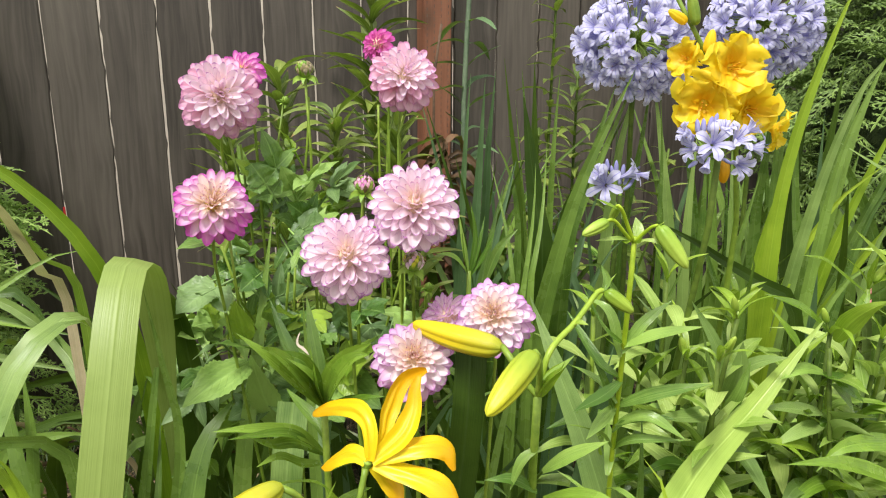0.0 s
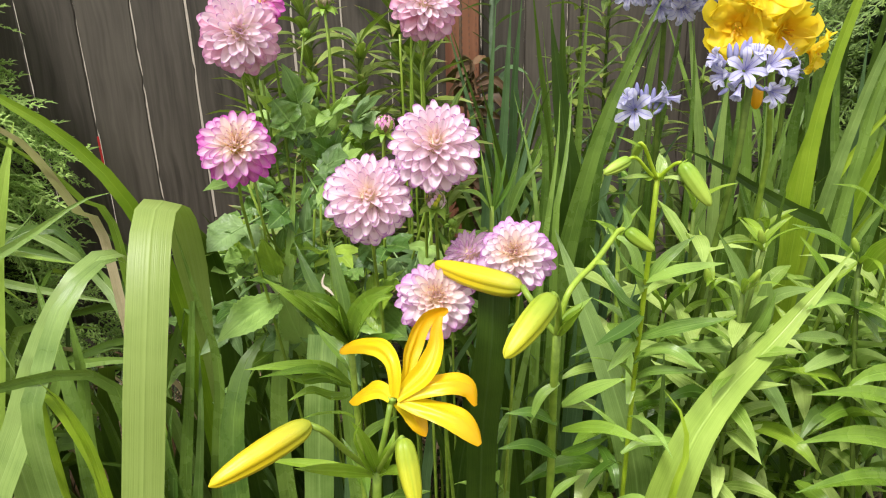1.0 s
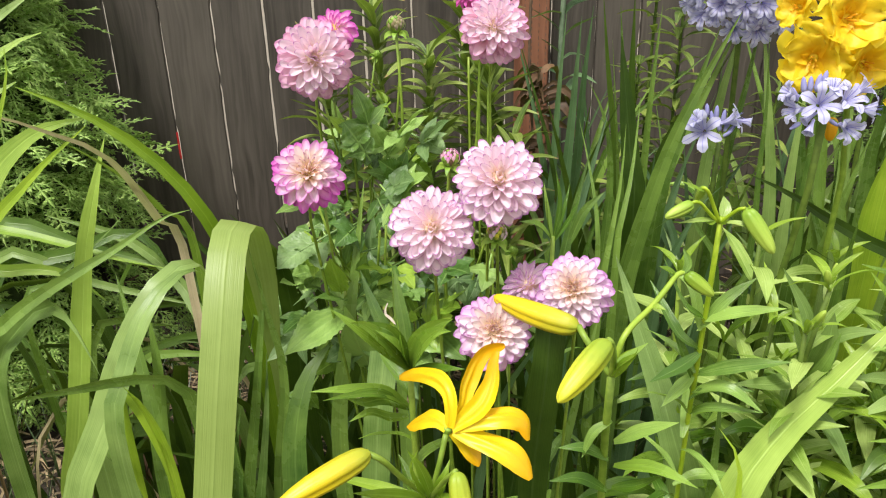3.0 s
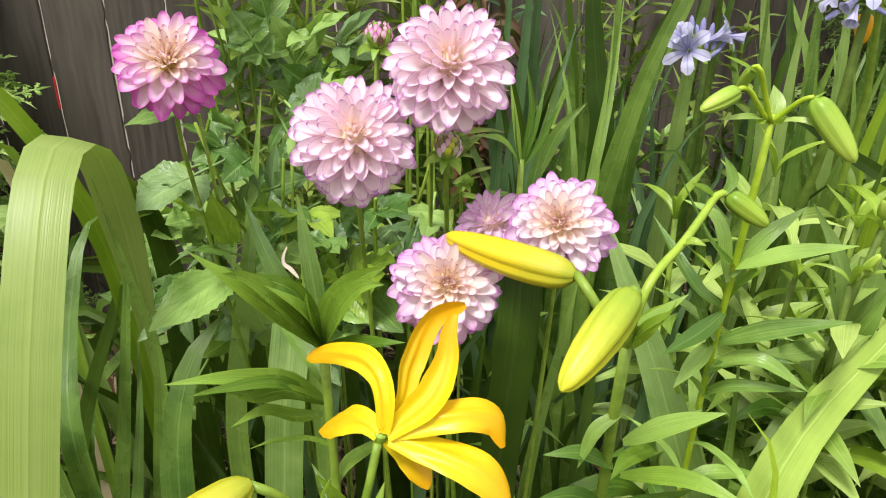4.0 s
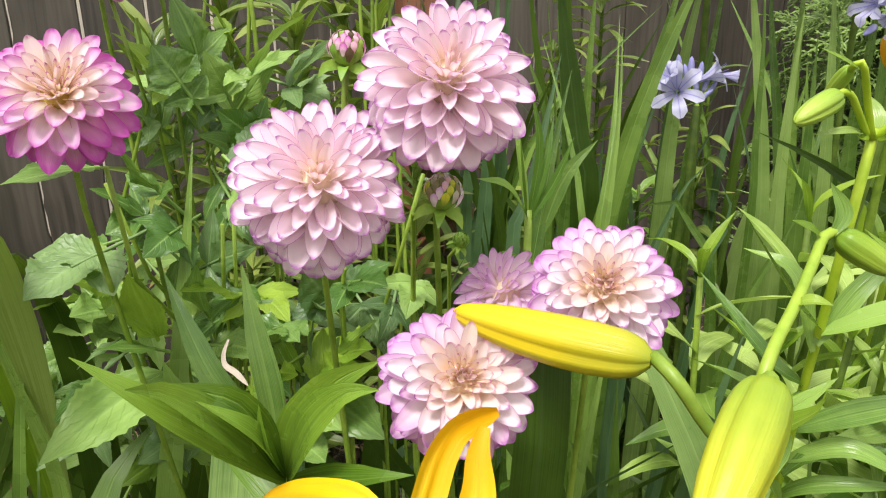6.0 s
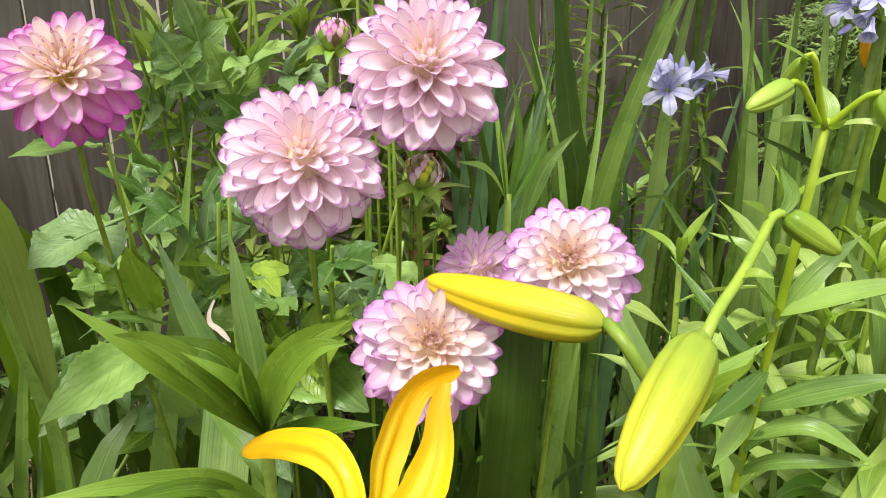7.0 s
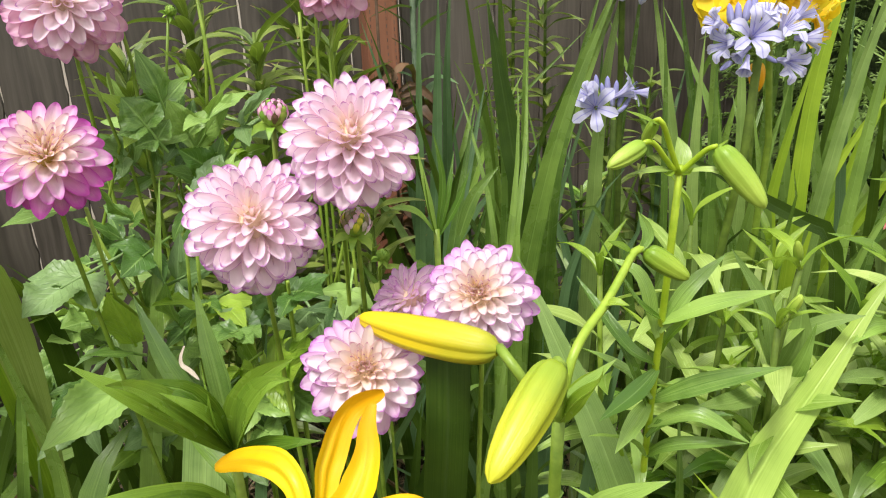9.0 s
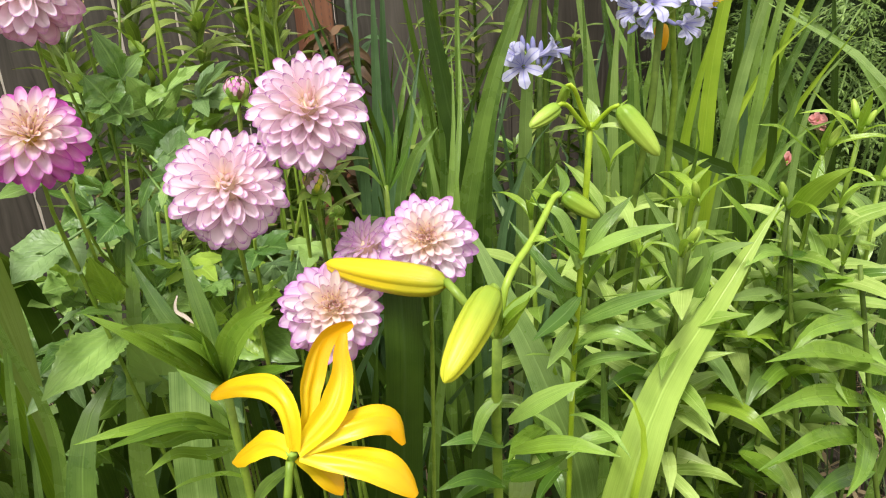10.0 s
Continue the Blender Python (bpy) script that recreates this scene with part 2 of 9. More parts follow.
M = {
    "pale": leaf_material("pale_strap_leaf", (0.078, 0.150, 0.026), (0.29, 0.41, 0.115), 0.2, 40, 0.34, 0.2, spec=0.55),
    "archleaf": leaf_material("soft_green_strap_leaf", (0.135, 0.200, 0.034), (0.245, 0.325, 0.080), 0.12, 30, 0.42, 0.22, spec=0.4),
    "sage": leaf_material("dull_sage_leaf", (0.105, 0.185, 0.036), (0.29, 0.41, 0.115), 0.2, 34, 0.34, 0.2, spread=0.4, spec=0.55),
    "paler": leaf_material("pale_blade", (0.18, 0.30, 0.032), (0.37, 0.51, 0.092), 0.22, 30, 0.36, 0.22),
    "bright": leaf_material("bright_strap_leaf", (0.15, 0.27, 0.012), (0.36, 0.50, 0.035), 0.2, 40, 0.4, 0.3),
    "mid": leaf_material("strap_leaf", (0.034, 0.084, 0.012), (0.195, 0.31, 0.056), 0.2, 44, 0.3, 0.17, spec=0.6),
    # Dark green blades; low fill leaves also use it to paint shaded gaps.
    "dark": leaf_material("dark_and_shaded_strap_leaf", (0.014, 0.034, 0.004), (0.056, 0.100, 0.012), 0.15, 40, 0.42, 0.15, spec=0.2),
    "blue": leaf_material("bluish_sword_leaf", (0.036, 0.082, 0.030), (0.115, 0.20, 0.085), 0.2, 40, 0.4, 0.15),
    "lily": leaf_material("lily_leaf", (0.066, 0.150, 0.016), (0.30, 0.46, 0.092), 0.22, 24, 0.28, 0.2, spread=0.55, spec=0.6),
    "lilybright": leaf_material("young_lily_leaf", (0.12, 0.23, 0.012), (0.33, 0.47, 0.05), 0.25, 26, 0.28, 0.32, spec=0.6),
    "lilydark": leaf_material("old_lily_leaf", (0.050, 0.092, 0.013), (0.25, 0.31, 0.068), 0.4, 18, 0.36, 0.2, tip=(0.25, 0.17, 0.07)),
    "dahlialeaf": leaf_material("dahlia_leaf", (0.060, 0.140, 0.022), (0.28, 0.43, 0.105), 0.35, 9, 0.40, 0.2, veins=0.12, spread=0.6),
    "dahliayoung": leaf_material("young_dahlia_leaf", (0.13, 0.24, 0.018), (0.34, 0.49, 0.055), 0.3, 9, 0.38, 0.32, veins=0.08, spread=0.4),
    "dahliagrey": leaf_material("dull_dahlia_leaf", (0.055, 0.115, 0.032), (0.21, 0.32, 0.115), 0.35, 9, 0.45, 0.2, veins=0.10, spread=0.5),
    "dry": leaf_material("dry_leaf", (0.16, 0.115, 0.055), (0.42, 0.34, 0.19), 0.1, 40, 0.7, 0.2),
    "petalcream": leaf_material("withered_cream_petal", (0.36, 0.27, 0.21), (0.62, 0.54, 0.46), 0.0, 30, 0.6, 0.2),
    "tan": leaf_material("tan_dry_leaf", (0.40, 0.29, 0.17), (0.72, 0.58, 0.40), 0.1, 30, 0.7, 0.2),
    "lilypale": leaf_material("pale_lily_leaf", (0.18, 0.30, 0.040), (0.50, 0.63, 0.185), 0.22, 24, 0.28, 0.26, spread=0.4, spec=0.6),
    # Deep green leaf; on low stems it also stands in for shade.
    "lilydeepshade": leaf_material("deep_and_shaded_lily_leaf", (0.040, 0.105, 0.008), (0.215, 0.350, 0.038), 0.2, 24, 0.3, 0.2, spread=0.35, spec=0.5),
    "stembright": plain("yellow_green_stem", (0.24, 0.36, 0.012), (0.40, 0.52, 0.03), 60, 0.42),
    "stemlight": plain("light_green_stem", (0.19, 0.30, 0.022), (0.33, 0.44, 0.05), 60, 0.42),
    "stem": plain("green_stem", (0.12, 0.20, 0.016), (0.25, 0.35, 0.045), 60, 0.45),
    "stemdark": plain("dark_green_stem", (0.050, 0.085, 0.012), (0.12, 0.18, 0.025), 60, 0.6, spec=0.25),
    "stemgrey": plain("grey_green_stem", (0.10, 0.15, 0.09), (0.19, 0.25, 0.16), 60, 0.6),
    "withered": leaf_material("withered_leaf", (0.035, 0.018, 0.009), (0.17, 0.092, 0.045), 0.1, 20, 0.7, 0.1),
    "calyx": plain("green_calyx", (0.12, 0.24, 0.02), (0.28, 0.42, 0.05), 80, 0.5),
    "petalpale": petal_material("pale_pink_petal", (0.95, 0.87, 0.80), (0.95, 0.80, 0.875), (0.52, 0.18, 0.55), 0.14, 0.15),
    "petalpink": petal_material("pink_petal", (0.90, 0.54, 0.60), (0.91, 0.61, 0.74), (0.70, 0.30, 0.57), 0.18, 0.25),
    "petalrim": petal_material("magenta_rimmed_petal", (0.95, 0.87, 0.66), (0.95, 0.84, 0.89), (0.62, 0.10, 0.54), 0.19, 0.66),
    "petalmauve": petal_material("mauve_rimmed_petal", (0.95, 0.89, 0.80), (0.95, 0.89, 0.91), (0.50, 0.13, 0.54), 0.125, 0.22),
    "petalmauveouter": petal_material("deep_mauve_rimmed_petal", (0.95, 0.88, 0.86), (0.93, 0.77, 0.88), (0.58, 0.20, 0.62), 0.16, 0.55),
    "petalrimouter": petal_material("deep_magenta_rimmed_petal", (0.95, 0.78, 0.80), (0.87, 0.42, 0.70), (0.58, 0.07, 0.48), 0.26, 0.85),
    "petalmagenta": petal_material("magenta_petal", (0.80, 0.36, 0.52), (0.72, 0.16, 0.50), (0.62, 0.07, 0.42), 0.2, 0.6),
    "heart": plain("flower_heart", (0.62, 0.44, 0.30), (0.80, 0.64, 0.46), 300, 0.6, 0.6),
    "petalheart": petal_material("heart_petal", (0.93, 0.80, 0.56), (0.95, 0.86, 0.82), (0.70, 0.34, 0.52), 0.16, 0.2),
    "petalfloret": petal_material("rolled_cream_floret", (0.88, 0.78, 0.34), (0.94, 0.82, 0.60), (0.46, 0.11, 0.38), 0.28, 0.2),
    "disc": plain("flower_disc", (0.50, 0.34, 0.06), (0.74, 0.62, 0.20), 400, 0.6, 0.6),
    "lilypetal": blossom_material("yellow_lily_petal", (0.84, 0.64, 0.014), (0.80, 0.40, 0.004), (0.74, 0.38, 0.006), 0.34, 0.25, 14, at=(0.25, 1.05), lines=0.45),
    "budyellow": blossom_material("yellow_bud", (0.34, 0.38, 0.03), (0.69, 0.52, 0.013), (0.40, 0.38, 0.02), 0.36, 0.15, 26, at=(-0.05, 0.62), lines=0.55),
    "budgreenyellow": blossom_material("greenish_yellow_bud", (0.27, 0.37, 0.03), (0.58, 0.57, 0.035), (0.30, 0.38, 0.02), 0.38, 0.15, 26, lines=0.55),
    "budgreendeep": blossom_material("deep_green_bud", (0.17, 0.29, 0.020), (0.31, 0.43, 0.045), (0.11, 0.22, 0.015), 0.38, 0.15, lines=0.6),
    "budgreen": blossom_material("green_bud", (0.23, 0.37, 0.035), (0.39, 0.52, 0.075), (0.17, 0.30, 0.025), 0.4, 0.15, lines=0.5),
    "glad": blossom_material("yellow_gladiolus_petal", (0.92, 0.66, 0.02), (0.94, 0.75, 0.04), (0.90, 0.66, 0.025), 0.45, 0.5, 10, lines=0.1),
    "gladorange": blossom_material("orange_gladiolus_bud", (0.75, 0.42, 0.02), (0.82, 0.42, 0.01), (0.70, 0.32, 0.01), 0.45, 0.3, lines=0.2),
    "agap": blossom_material("lavender_petal", (0.55, 0.52, 0.77), (0.62, 0.61, 0.82), (0.25, 0.24, 0.68), 0.5, 0.3, 8, at=(0.0, 0.9), lines=0.85),
    "agapbud": blossom_material("violet_bud", (0.42, 0.42, 0.66), (0.34, 0.33, 0.66), (0.26, 0.26, 0.56), 0.5, 0.2, 8),
    "pinkfar": blossom_material("salmon_petal", (0.75, 0.30, 0.28), (0.78, 0.34, 0.32), (0.68, 0.2, 0.22), 0.5, 0.3, 8),
    "stamen": plain("stamen", (0.20, 0.16, 0.12), (0.5, 0.42, 0.25), 200, 0.6),
    "board": board_material("dark_stained_board", (0.036, 0.028, 0.023), (0.122, 0.102, 0.085), (0.012, 0.009, 0.007), 0.9),
    "postwood": board_material("red_brown_post", (0.17, 0.062, 0.032), (0.32, 0.135, 0.075), (0.09, 0.04, 0.02), 0.7),
    # Cream tone of the added backdrop that brightens the fence gaps.
    "gapbackdrop": plain("pale_backdrop", (0.60, 0.53, 0.45), (0.72, 0.65, 0.56), 6, 0.7, 0.2, 0.002),
    "paint": plain("red_mark", (0.55, 0.03, 0.03), (0.75, 0.05, 0.05), 60, 0.6),
    "bark": plain("shrub_bark", (0.06, 0.035, 0.022), (0.16, 0.10, 0.065), 40, 0.85, 0.8, 0.004),
    "cedar": island_material("cedar_foliage", (0.20, 0.36, 0.065), (0.55, 0.72, 0.22), 0.5, 0.4),
    # Cedar colour copied darker, the shade by the fence put into it.
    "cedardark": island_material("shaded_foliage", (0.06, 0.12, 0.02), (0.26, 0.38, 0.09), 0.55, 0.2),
    # Dark colour of the added shell that paints shade inside the cedars.
    "innershade": plain("painted_inner_shade", (0.020, 0.036, 0.009), (0.08, 0.12, 0.03), 60, 0.9, 1.0, 0.02),
    "soil": plain("dark_soil", (0.013, 0.009, 0.006), (0.055, 0.040, 0.028), 35, 0.95, 1.0, 0.01),
    "litter": island_material("dry_litter", (0.05, 0.032, 0.018), (0.34, 0.25, 0.14), 0.85),
    "grass": island_material("fine_grass", (0.014, 0.032, 0.007), (0.07, 0.115, 0.025), 0.5, 0.15),
}


# ---- building blocks ----
def world_of(o):
    m = o.matrix_basis
    return (world_of(o.parent) @ o.matrix_parent_inverse @ m) if o.parent else m.copy()


def attach(ob, parent):
    if parent is not None:
        ob.parent = parent
        ob.matrix_parent_inverse = world_of(parent).inverted()
    return ob


def mesh_of(name, verts, faces, mat, uvs=None, smooth=True):
    me = bpy.data.meshes.new(name)
    me.from_pydata([tuple(v) for v in verts], [], faces)
    me.materials.append(M[mat])
    if uvs is not None:
        lay = me.uv_layers.new(name="UVMap")
        idx = np.empty(len(me.loops), dtype=np.int32)
        me.loops.foreach_get("vertex_index", idx)
        lay.data.foreach_set("uv", np.asarray(uvs, dtype=np.float32)[idx].ravel())
    if smooth:
        me.polygons.foreach_set("use_smooth", np.ones(len(me.polygons), dtype=bool))
    me.update()
    return me


def piece(name, me, parent, m=None, label=""):
    """One mesh object under a thing or a part, at the pose m of the world."""
    ob = new(name, me)
    attach(ob, parent)
    if m is not None:
        ob.matrix_basis = m
    return tagged(ob, label) if label else ob


def thing(name, at, label, category, group="", kind=""):
    ob = new(name)
    ob.empty_display_size = 0.05
    ob.matrix_basis = Matrix.Translation(at)
    return tagged(ob, label, category, group, kind)


def spline(pts, n):
    """A smooth curve through the points, in n + 1 even steps."""
    p = [Vector(q) for q in pts]
    if len(p) == 2:
        return [p[0].lerp(p[1], i / n) for i in range(n + 1)]
    p = [2 * p[0] - p[1]] + p + [2 * p[-1] - p[-2]]
    fine = []
    for i in range(1, len(p) - 2):
        for k in range(12):
            t = k / 12
            a, b, c, d = p[i - 1], p[i], p[i + 1], p[i + 2]
            fine.append(0.5 * (2 * b + (c - a) * t + (2 * a - 5 * b + 4 * c - d) * t * t + (3 * b - 3 * c + d - a) * t ** 3))
    fine.append(p[-2])
    run = [0.0]
    for a, b in zip(fine, fine[1:]):
        run.append(run[-1] + (b - a).length)
    out, j = [], 0
    for i in range(n + 1):
        s = run[-1] * i / n
        while j < len(fine) - 2 and run[j + 1] < s:
            j += 1
        out.append(fine[j].lerp(fine[j + 1], (s - run[j]) / max(1e-9, run[j + 1] - run[j])))
    return out


PROFILES = {
    "strap": ((0, 0.75), (0.3, 1), (0.7, 0.95), (0.88, 0.62), (1, 0.03)),
    "sword": ((0, 0.9), (0.3, 1), (0.6, 0.85), (0.85, 0.45), (1, 0.02)),
    "ribbon": ((0, 0.8), (0.3, 1), (1, 0.95)),
    "arch": ((0, 0.22), (0.3, 0.24), (0.44, 0.36), (0.53, 0.75), (0.6, 1), (1, 0.95)),
    "curl": ((0, 0.55), (0.2, 0.92), (0.4, 1), (0.6, 0.85), (0.8, 0.7), (0.95, 0.5), (1, 0.25)),
    "tepal_curled": ((0, 0.35), (0.25, 0.72), (0.45, 1), (0.65, 0.86), (0.85, 0.74), (0.95, 0.55), (1, 0.25)),
    "tepal_narrow": ((0, 0.45), (0.3, 0.95), (0.5, 0.97), (0.7, 0.70), (0.85, 0.52), (1, 0.25)),
    "lance": ((0, 0.32), (0.15, 0.7), (0.38, 1), (0.65, 0.78), (0.87, 0.32), (1, 0.02)),
    "ovate": ((0, 0.1), (0.12, 0.62), (0.35, 1), (0.6, 0.85), (0.85, 0.4), (1, 0.03)),
    "petal": ((0, 0.35), (0.3, 0.72), (0.6, 1), (0.8, 0.92), (0.93, 0.58), (1, 0.1)),
    "tepal_blunt": ((0, 0.42), (0.2, 0.72), (0.45, 0.98), (0.65, 1), (0.82, 0.86), (0.93, 0.62), (1, 0.25)),
    "tepal": ((0, 0.48), (0.2, 0.74), (0.5, 1), (0.75, 0.85), (0.92, 0.5), (1, 0.08)),
}


def profile(kind, t):
    k = PROFILES[kind]
    return float(np.interp(t, [a for a, b in k], [b for a, b in k]))


def ribbon_mesh(name, pts, width, mat, kind="strap", fold=0.25, facing=(0, -1, 0.35), twist=0.0, n=12, across=4, wave=0.0, seed=0, serrate=0.0, cup=0.0, ridge=0.0):
    """A leaf or petal along a curve: width across, folded along its middle, with wavy or toothed edges if wished."""
    path = spline(pts, n)
    rng = random.Random(seed)
    ph = rng.uniform(0, 6)
    verts, uvs, faces = [], [], []
    side = None
    for i, q in enumerate(path):
        t = i / n
        tan = (path[min(i + 1, n)] - path[max(i - 1, 0)]).normalized()
        if side is None:
            side = tan.cross(Vector(facing))
            if side.length < 1e-3:
                side = tan.cross(Vector((1, 0, 0.1)))
        side = (side - tan * side.dot(tan)).normalized()
        s = Matrix.Rotation(radians(twist) * t, 3, tan) @ side
        nor = s.cross(tan)
        w = profile(kind, t) * width / 2
        if serrate:
            w *= 1 + serrate * (1 if i % 2 else -1) * (0.3 + 0.7 * math.sin(math.pi * min(1, t * 1.02)))
        for j in range(across + 1):
            x = 2 * j / across - 1
            lift = fold * w * abs(x) + cup * w * x * x + ridge * w * math.cos(2 * math.pi * abs(x) ** 0.8) * math.sin(math.pi * min(1, 0.15 + t))
            if wave:
                lift += wave * width * abs(x) * math.sin(ph + 9 * t + (2.2 if x > 0 else 0)) * math.sin(math.pi * t)
            verts.append(q + s * (w * x) + nor * lift)
            uvs.append((j / across, t))
    k = across + 1
    for i in range(n):
        for j in range(across):
            a = i * k + j
            faces.append((a, a + 1, a + k + 1, a + k))
    return mesh_of(name, verts, faces, mat, uvs)


def leaf(parent, pts, width, mat, name="leaf", label="", **kw):
    return piece(name, ribbon_mesh(name, pts, width, mat, **kw), parent, None, label)


def tube_mesh(name, pts, r0, r1, mat, n=10, sides=8, ribs=0.0):
    path = spline(pts, n)
    verts, uvs, faces = [], [], []
    side = None
    for i, q in enumerate(path):
        t = i / n
        tan = (path[min(i + 1, n)] - path[max(i - 1, 0)]).normalized()
        if side is None:
            side = tan.orthogonal()
        side = (side - tan * side.dot(tan)).normalized()
        up = side.cross(tan)
        r = r0 + (r1 - r0) * t
        for j in range(sides):
            a = 2 * math.pi * j / sides
            rr = r * (1 + ribs * math.cos(3 * a))
            verts.append(q + side * (rr * math.cos(a)) + up * (rr * math.sin(a)))
            uvs.append((j / sides, t))
    for i in range(n):
        for j in range(sides):
            faces.append((i * sides + j, i * sides + (j + 1) % sides, (i + 1) * sides + (j + 1) % sides, (i + 1) * sides + j))
    faces.append(tuple(range(sides))[::-1])
    faces.append(tuple(range(n * sides, (n + 1) * sides)))
    return mesh_of(name, verts, faces, mat, uvs)


def stem(parent, pts, r0, r1, mat="stem", name="stem", label="", n=10):
    return piece(name, tube_mesh(name, pts, r0, r1, mat, n), parent, None, label)


BUD_SHAPE = ((0, 0.30), (0.02, 0.52), (0.06, 0.74), (0.14, 0.91), (0.28, 1), (0.46, 0.99), (0.64, 0.89), (0.80, 0.71), (0.91, 0.50), (0.97, 0.32), (1, 0.06))


def bud_mesh(name, base, tip, radius, mat, bow=0.0, lobes=0.085, n=22, sides=36):
    """A lily bud: three broad lobes with grooves between them, blunt at the tip."""
    base, tip = Vector(base), Vector(tip)
    axis = tip - base
    side = axis.cross(Vector((0, 0, 1)))
    side = side.normalized() if side.length > 1e-6 else Vector((1, 0, 0))
    up = side.cross(axis).normalized()
    verts, uvs, faces = [], [], []
    for i in range(n + 1):
        t = i / n
        r = radius * float(np.interp(t, [a for a, b in BUD_SHAPE], [b for a, b in BUD_SHAPE]))
        c = base + axis * t + up * (bow * math.sin(math.pi * t))
        for j in range(sides + 1):
            a = 2 * math.pi * j / sides + 0.4
            g = abs(math.cos(1.5 * a))
            rr = r * (1 - lobes * 2.6 * max(0, 1 - g * 3.0) - lobes * 0.9 * max(0, abs(math.cos(3 * a)) * 4 - 3) * (1 if g > 0.8 else 0))
            verts.append(c + side * (rr * math.cos(a)) + up * (rr * math.sin(a)))
            uvs.append(((3 * j / sides) % 1.0 if j < sides else 1.0, t))
    k = sides + 1
    for i in range(n):
        for j in range(sides):
            faces.append((i * k + j, i * k + j + 1, (i + 1) * k + j + 1, (i + 1) * k + j))
    return mesh_of(name, verts, faces, mat, uvs)


def bud(parent, base, tip, radius, mat, label="", bow=0.0, name="bud"):
    return piece(name, bud_mesh(name, base, tip, radius, mat, bow), parent, None, label)


def frame_from(axis, roll=0.0):
    """A turn whose z goes along axis."""
    z = Vector(axis).normalized()
    x = (Vector((0, 0, 1)).cross(z) if abs(z.z) < 0.98 else Vector((1, 0, 0)).cross(z)).normalized()
    y = z.cross(x)
    m = Matrix((x, y, z)).transposed().to_4x4()
    return m @ Matrix.Rotation(roll, 4, "Z")


def ball_mesh(name, r, mat, squash=1.0, n=8, sides=12):
    verts, faces, uvs = [], [], []
    for i in range(n + 1):
        a = math.pi * i / n
        for j in range(sides):
            b = 2 * math.pi * j / sides
            verts.append((r * math.sin(a) * math.cos(b), r * math.sin(a) * math.sin(b), squash * r * math.cos(a)))
            uvs.append((j / sides, i / n))
    for i in range(n):
        for j in range(sides):
            faces.append((i * sides + j, i * sides + (j + 1) % sides, (i + 1) * sides + (j + 1) % sides, (i + 1) * sides + j))
    return mesh_of(name, verts, faces, mat, uvs)


# ---- dahlia ----
PETAL_CACHE = {}


def petal_mesh(mat, sort, variant):
    """A unit petal along +y whose face looks to +z. sort 0: rolled heart petal, 1: cupped, 2: open."""
    key = (mat, sort, variant)
    if key not in PETAL_CACHE:
        rng = random.Random(variant * 7 + sort)
        cup = (1.95, 1.25, 0.80)[sort] + rng.uniform(-0.15, 0.15)
        tipc = (0.34, 0.02, -0.13)[sort] + rng.uniform(-0.08, 0.08)
        skew = rng.uniform(-0.07, 0.07)
        point = rng.uniform(0.85, 1.25)
        twirl = rng.uniform(-0.12, 0.12)
        steps = (0, 0.2, 0.38, 0.54, 0.67, 0.78, 0.87, 0.93, 0.97, 0.99, 1.0)
        n, across = len(steps) - 1, 8
        verts, uvs, faces = [], [], []
        for i, t in enumerate(steps):
            round_tip = max(0.0, 1 - (max(0, t - 0.54) / 0.46) ** 2) ** (0.5 * point)
            w = 0.5 * (float(np.interp(t, (0, 0.2, 0.38, 0.54), (0.36, 0.58, 0.85, 1.0))) if t < 0.54 else max(0.04, round_tip))
            bend = tipc * t ** 2.5 + 0.09 * math.sin(math.pi * t)
            curl = cup * (1.0 if t < 0.6 else 1.0 - 0.9 * (t - 0.6))
            for j in range(across + 1):
                x = 2 * j / across - 1
                a = x * curl + twirl * t
                px = w * math.sin(a) / curl
                pz = w * (1 - math.cos(a)) / curl - 0.03 * math.exp(-(x / 0.22) ** 2) * t
                verts.append((px + skew * t * t, t, pz + bend + 0.02 * math.sin(7 * x + 5 * t + variant) * t))
                uvs.append((j / across, t))
        k = across + 1
        for i in range(n):
            for j in range(across):
                faces.append((i * k + j, i * k + j + 1, (i + 1) * k + j + 1, (i + 1) * k + j))
        PETAL_CACHE[key] = mesh_of("petal", verts, faces, mat, uvs)
    return PETAL_CACHE[key]


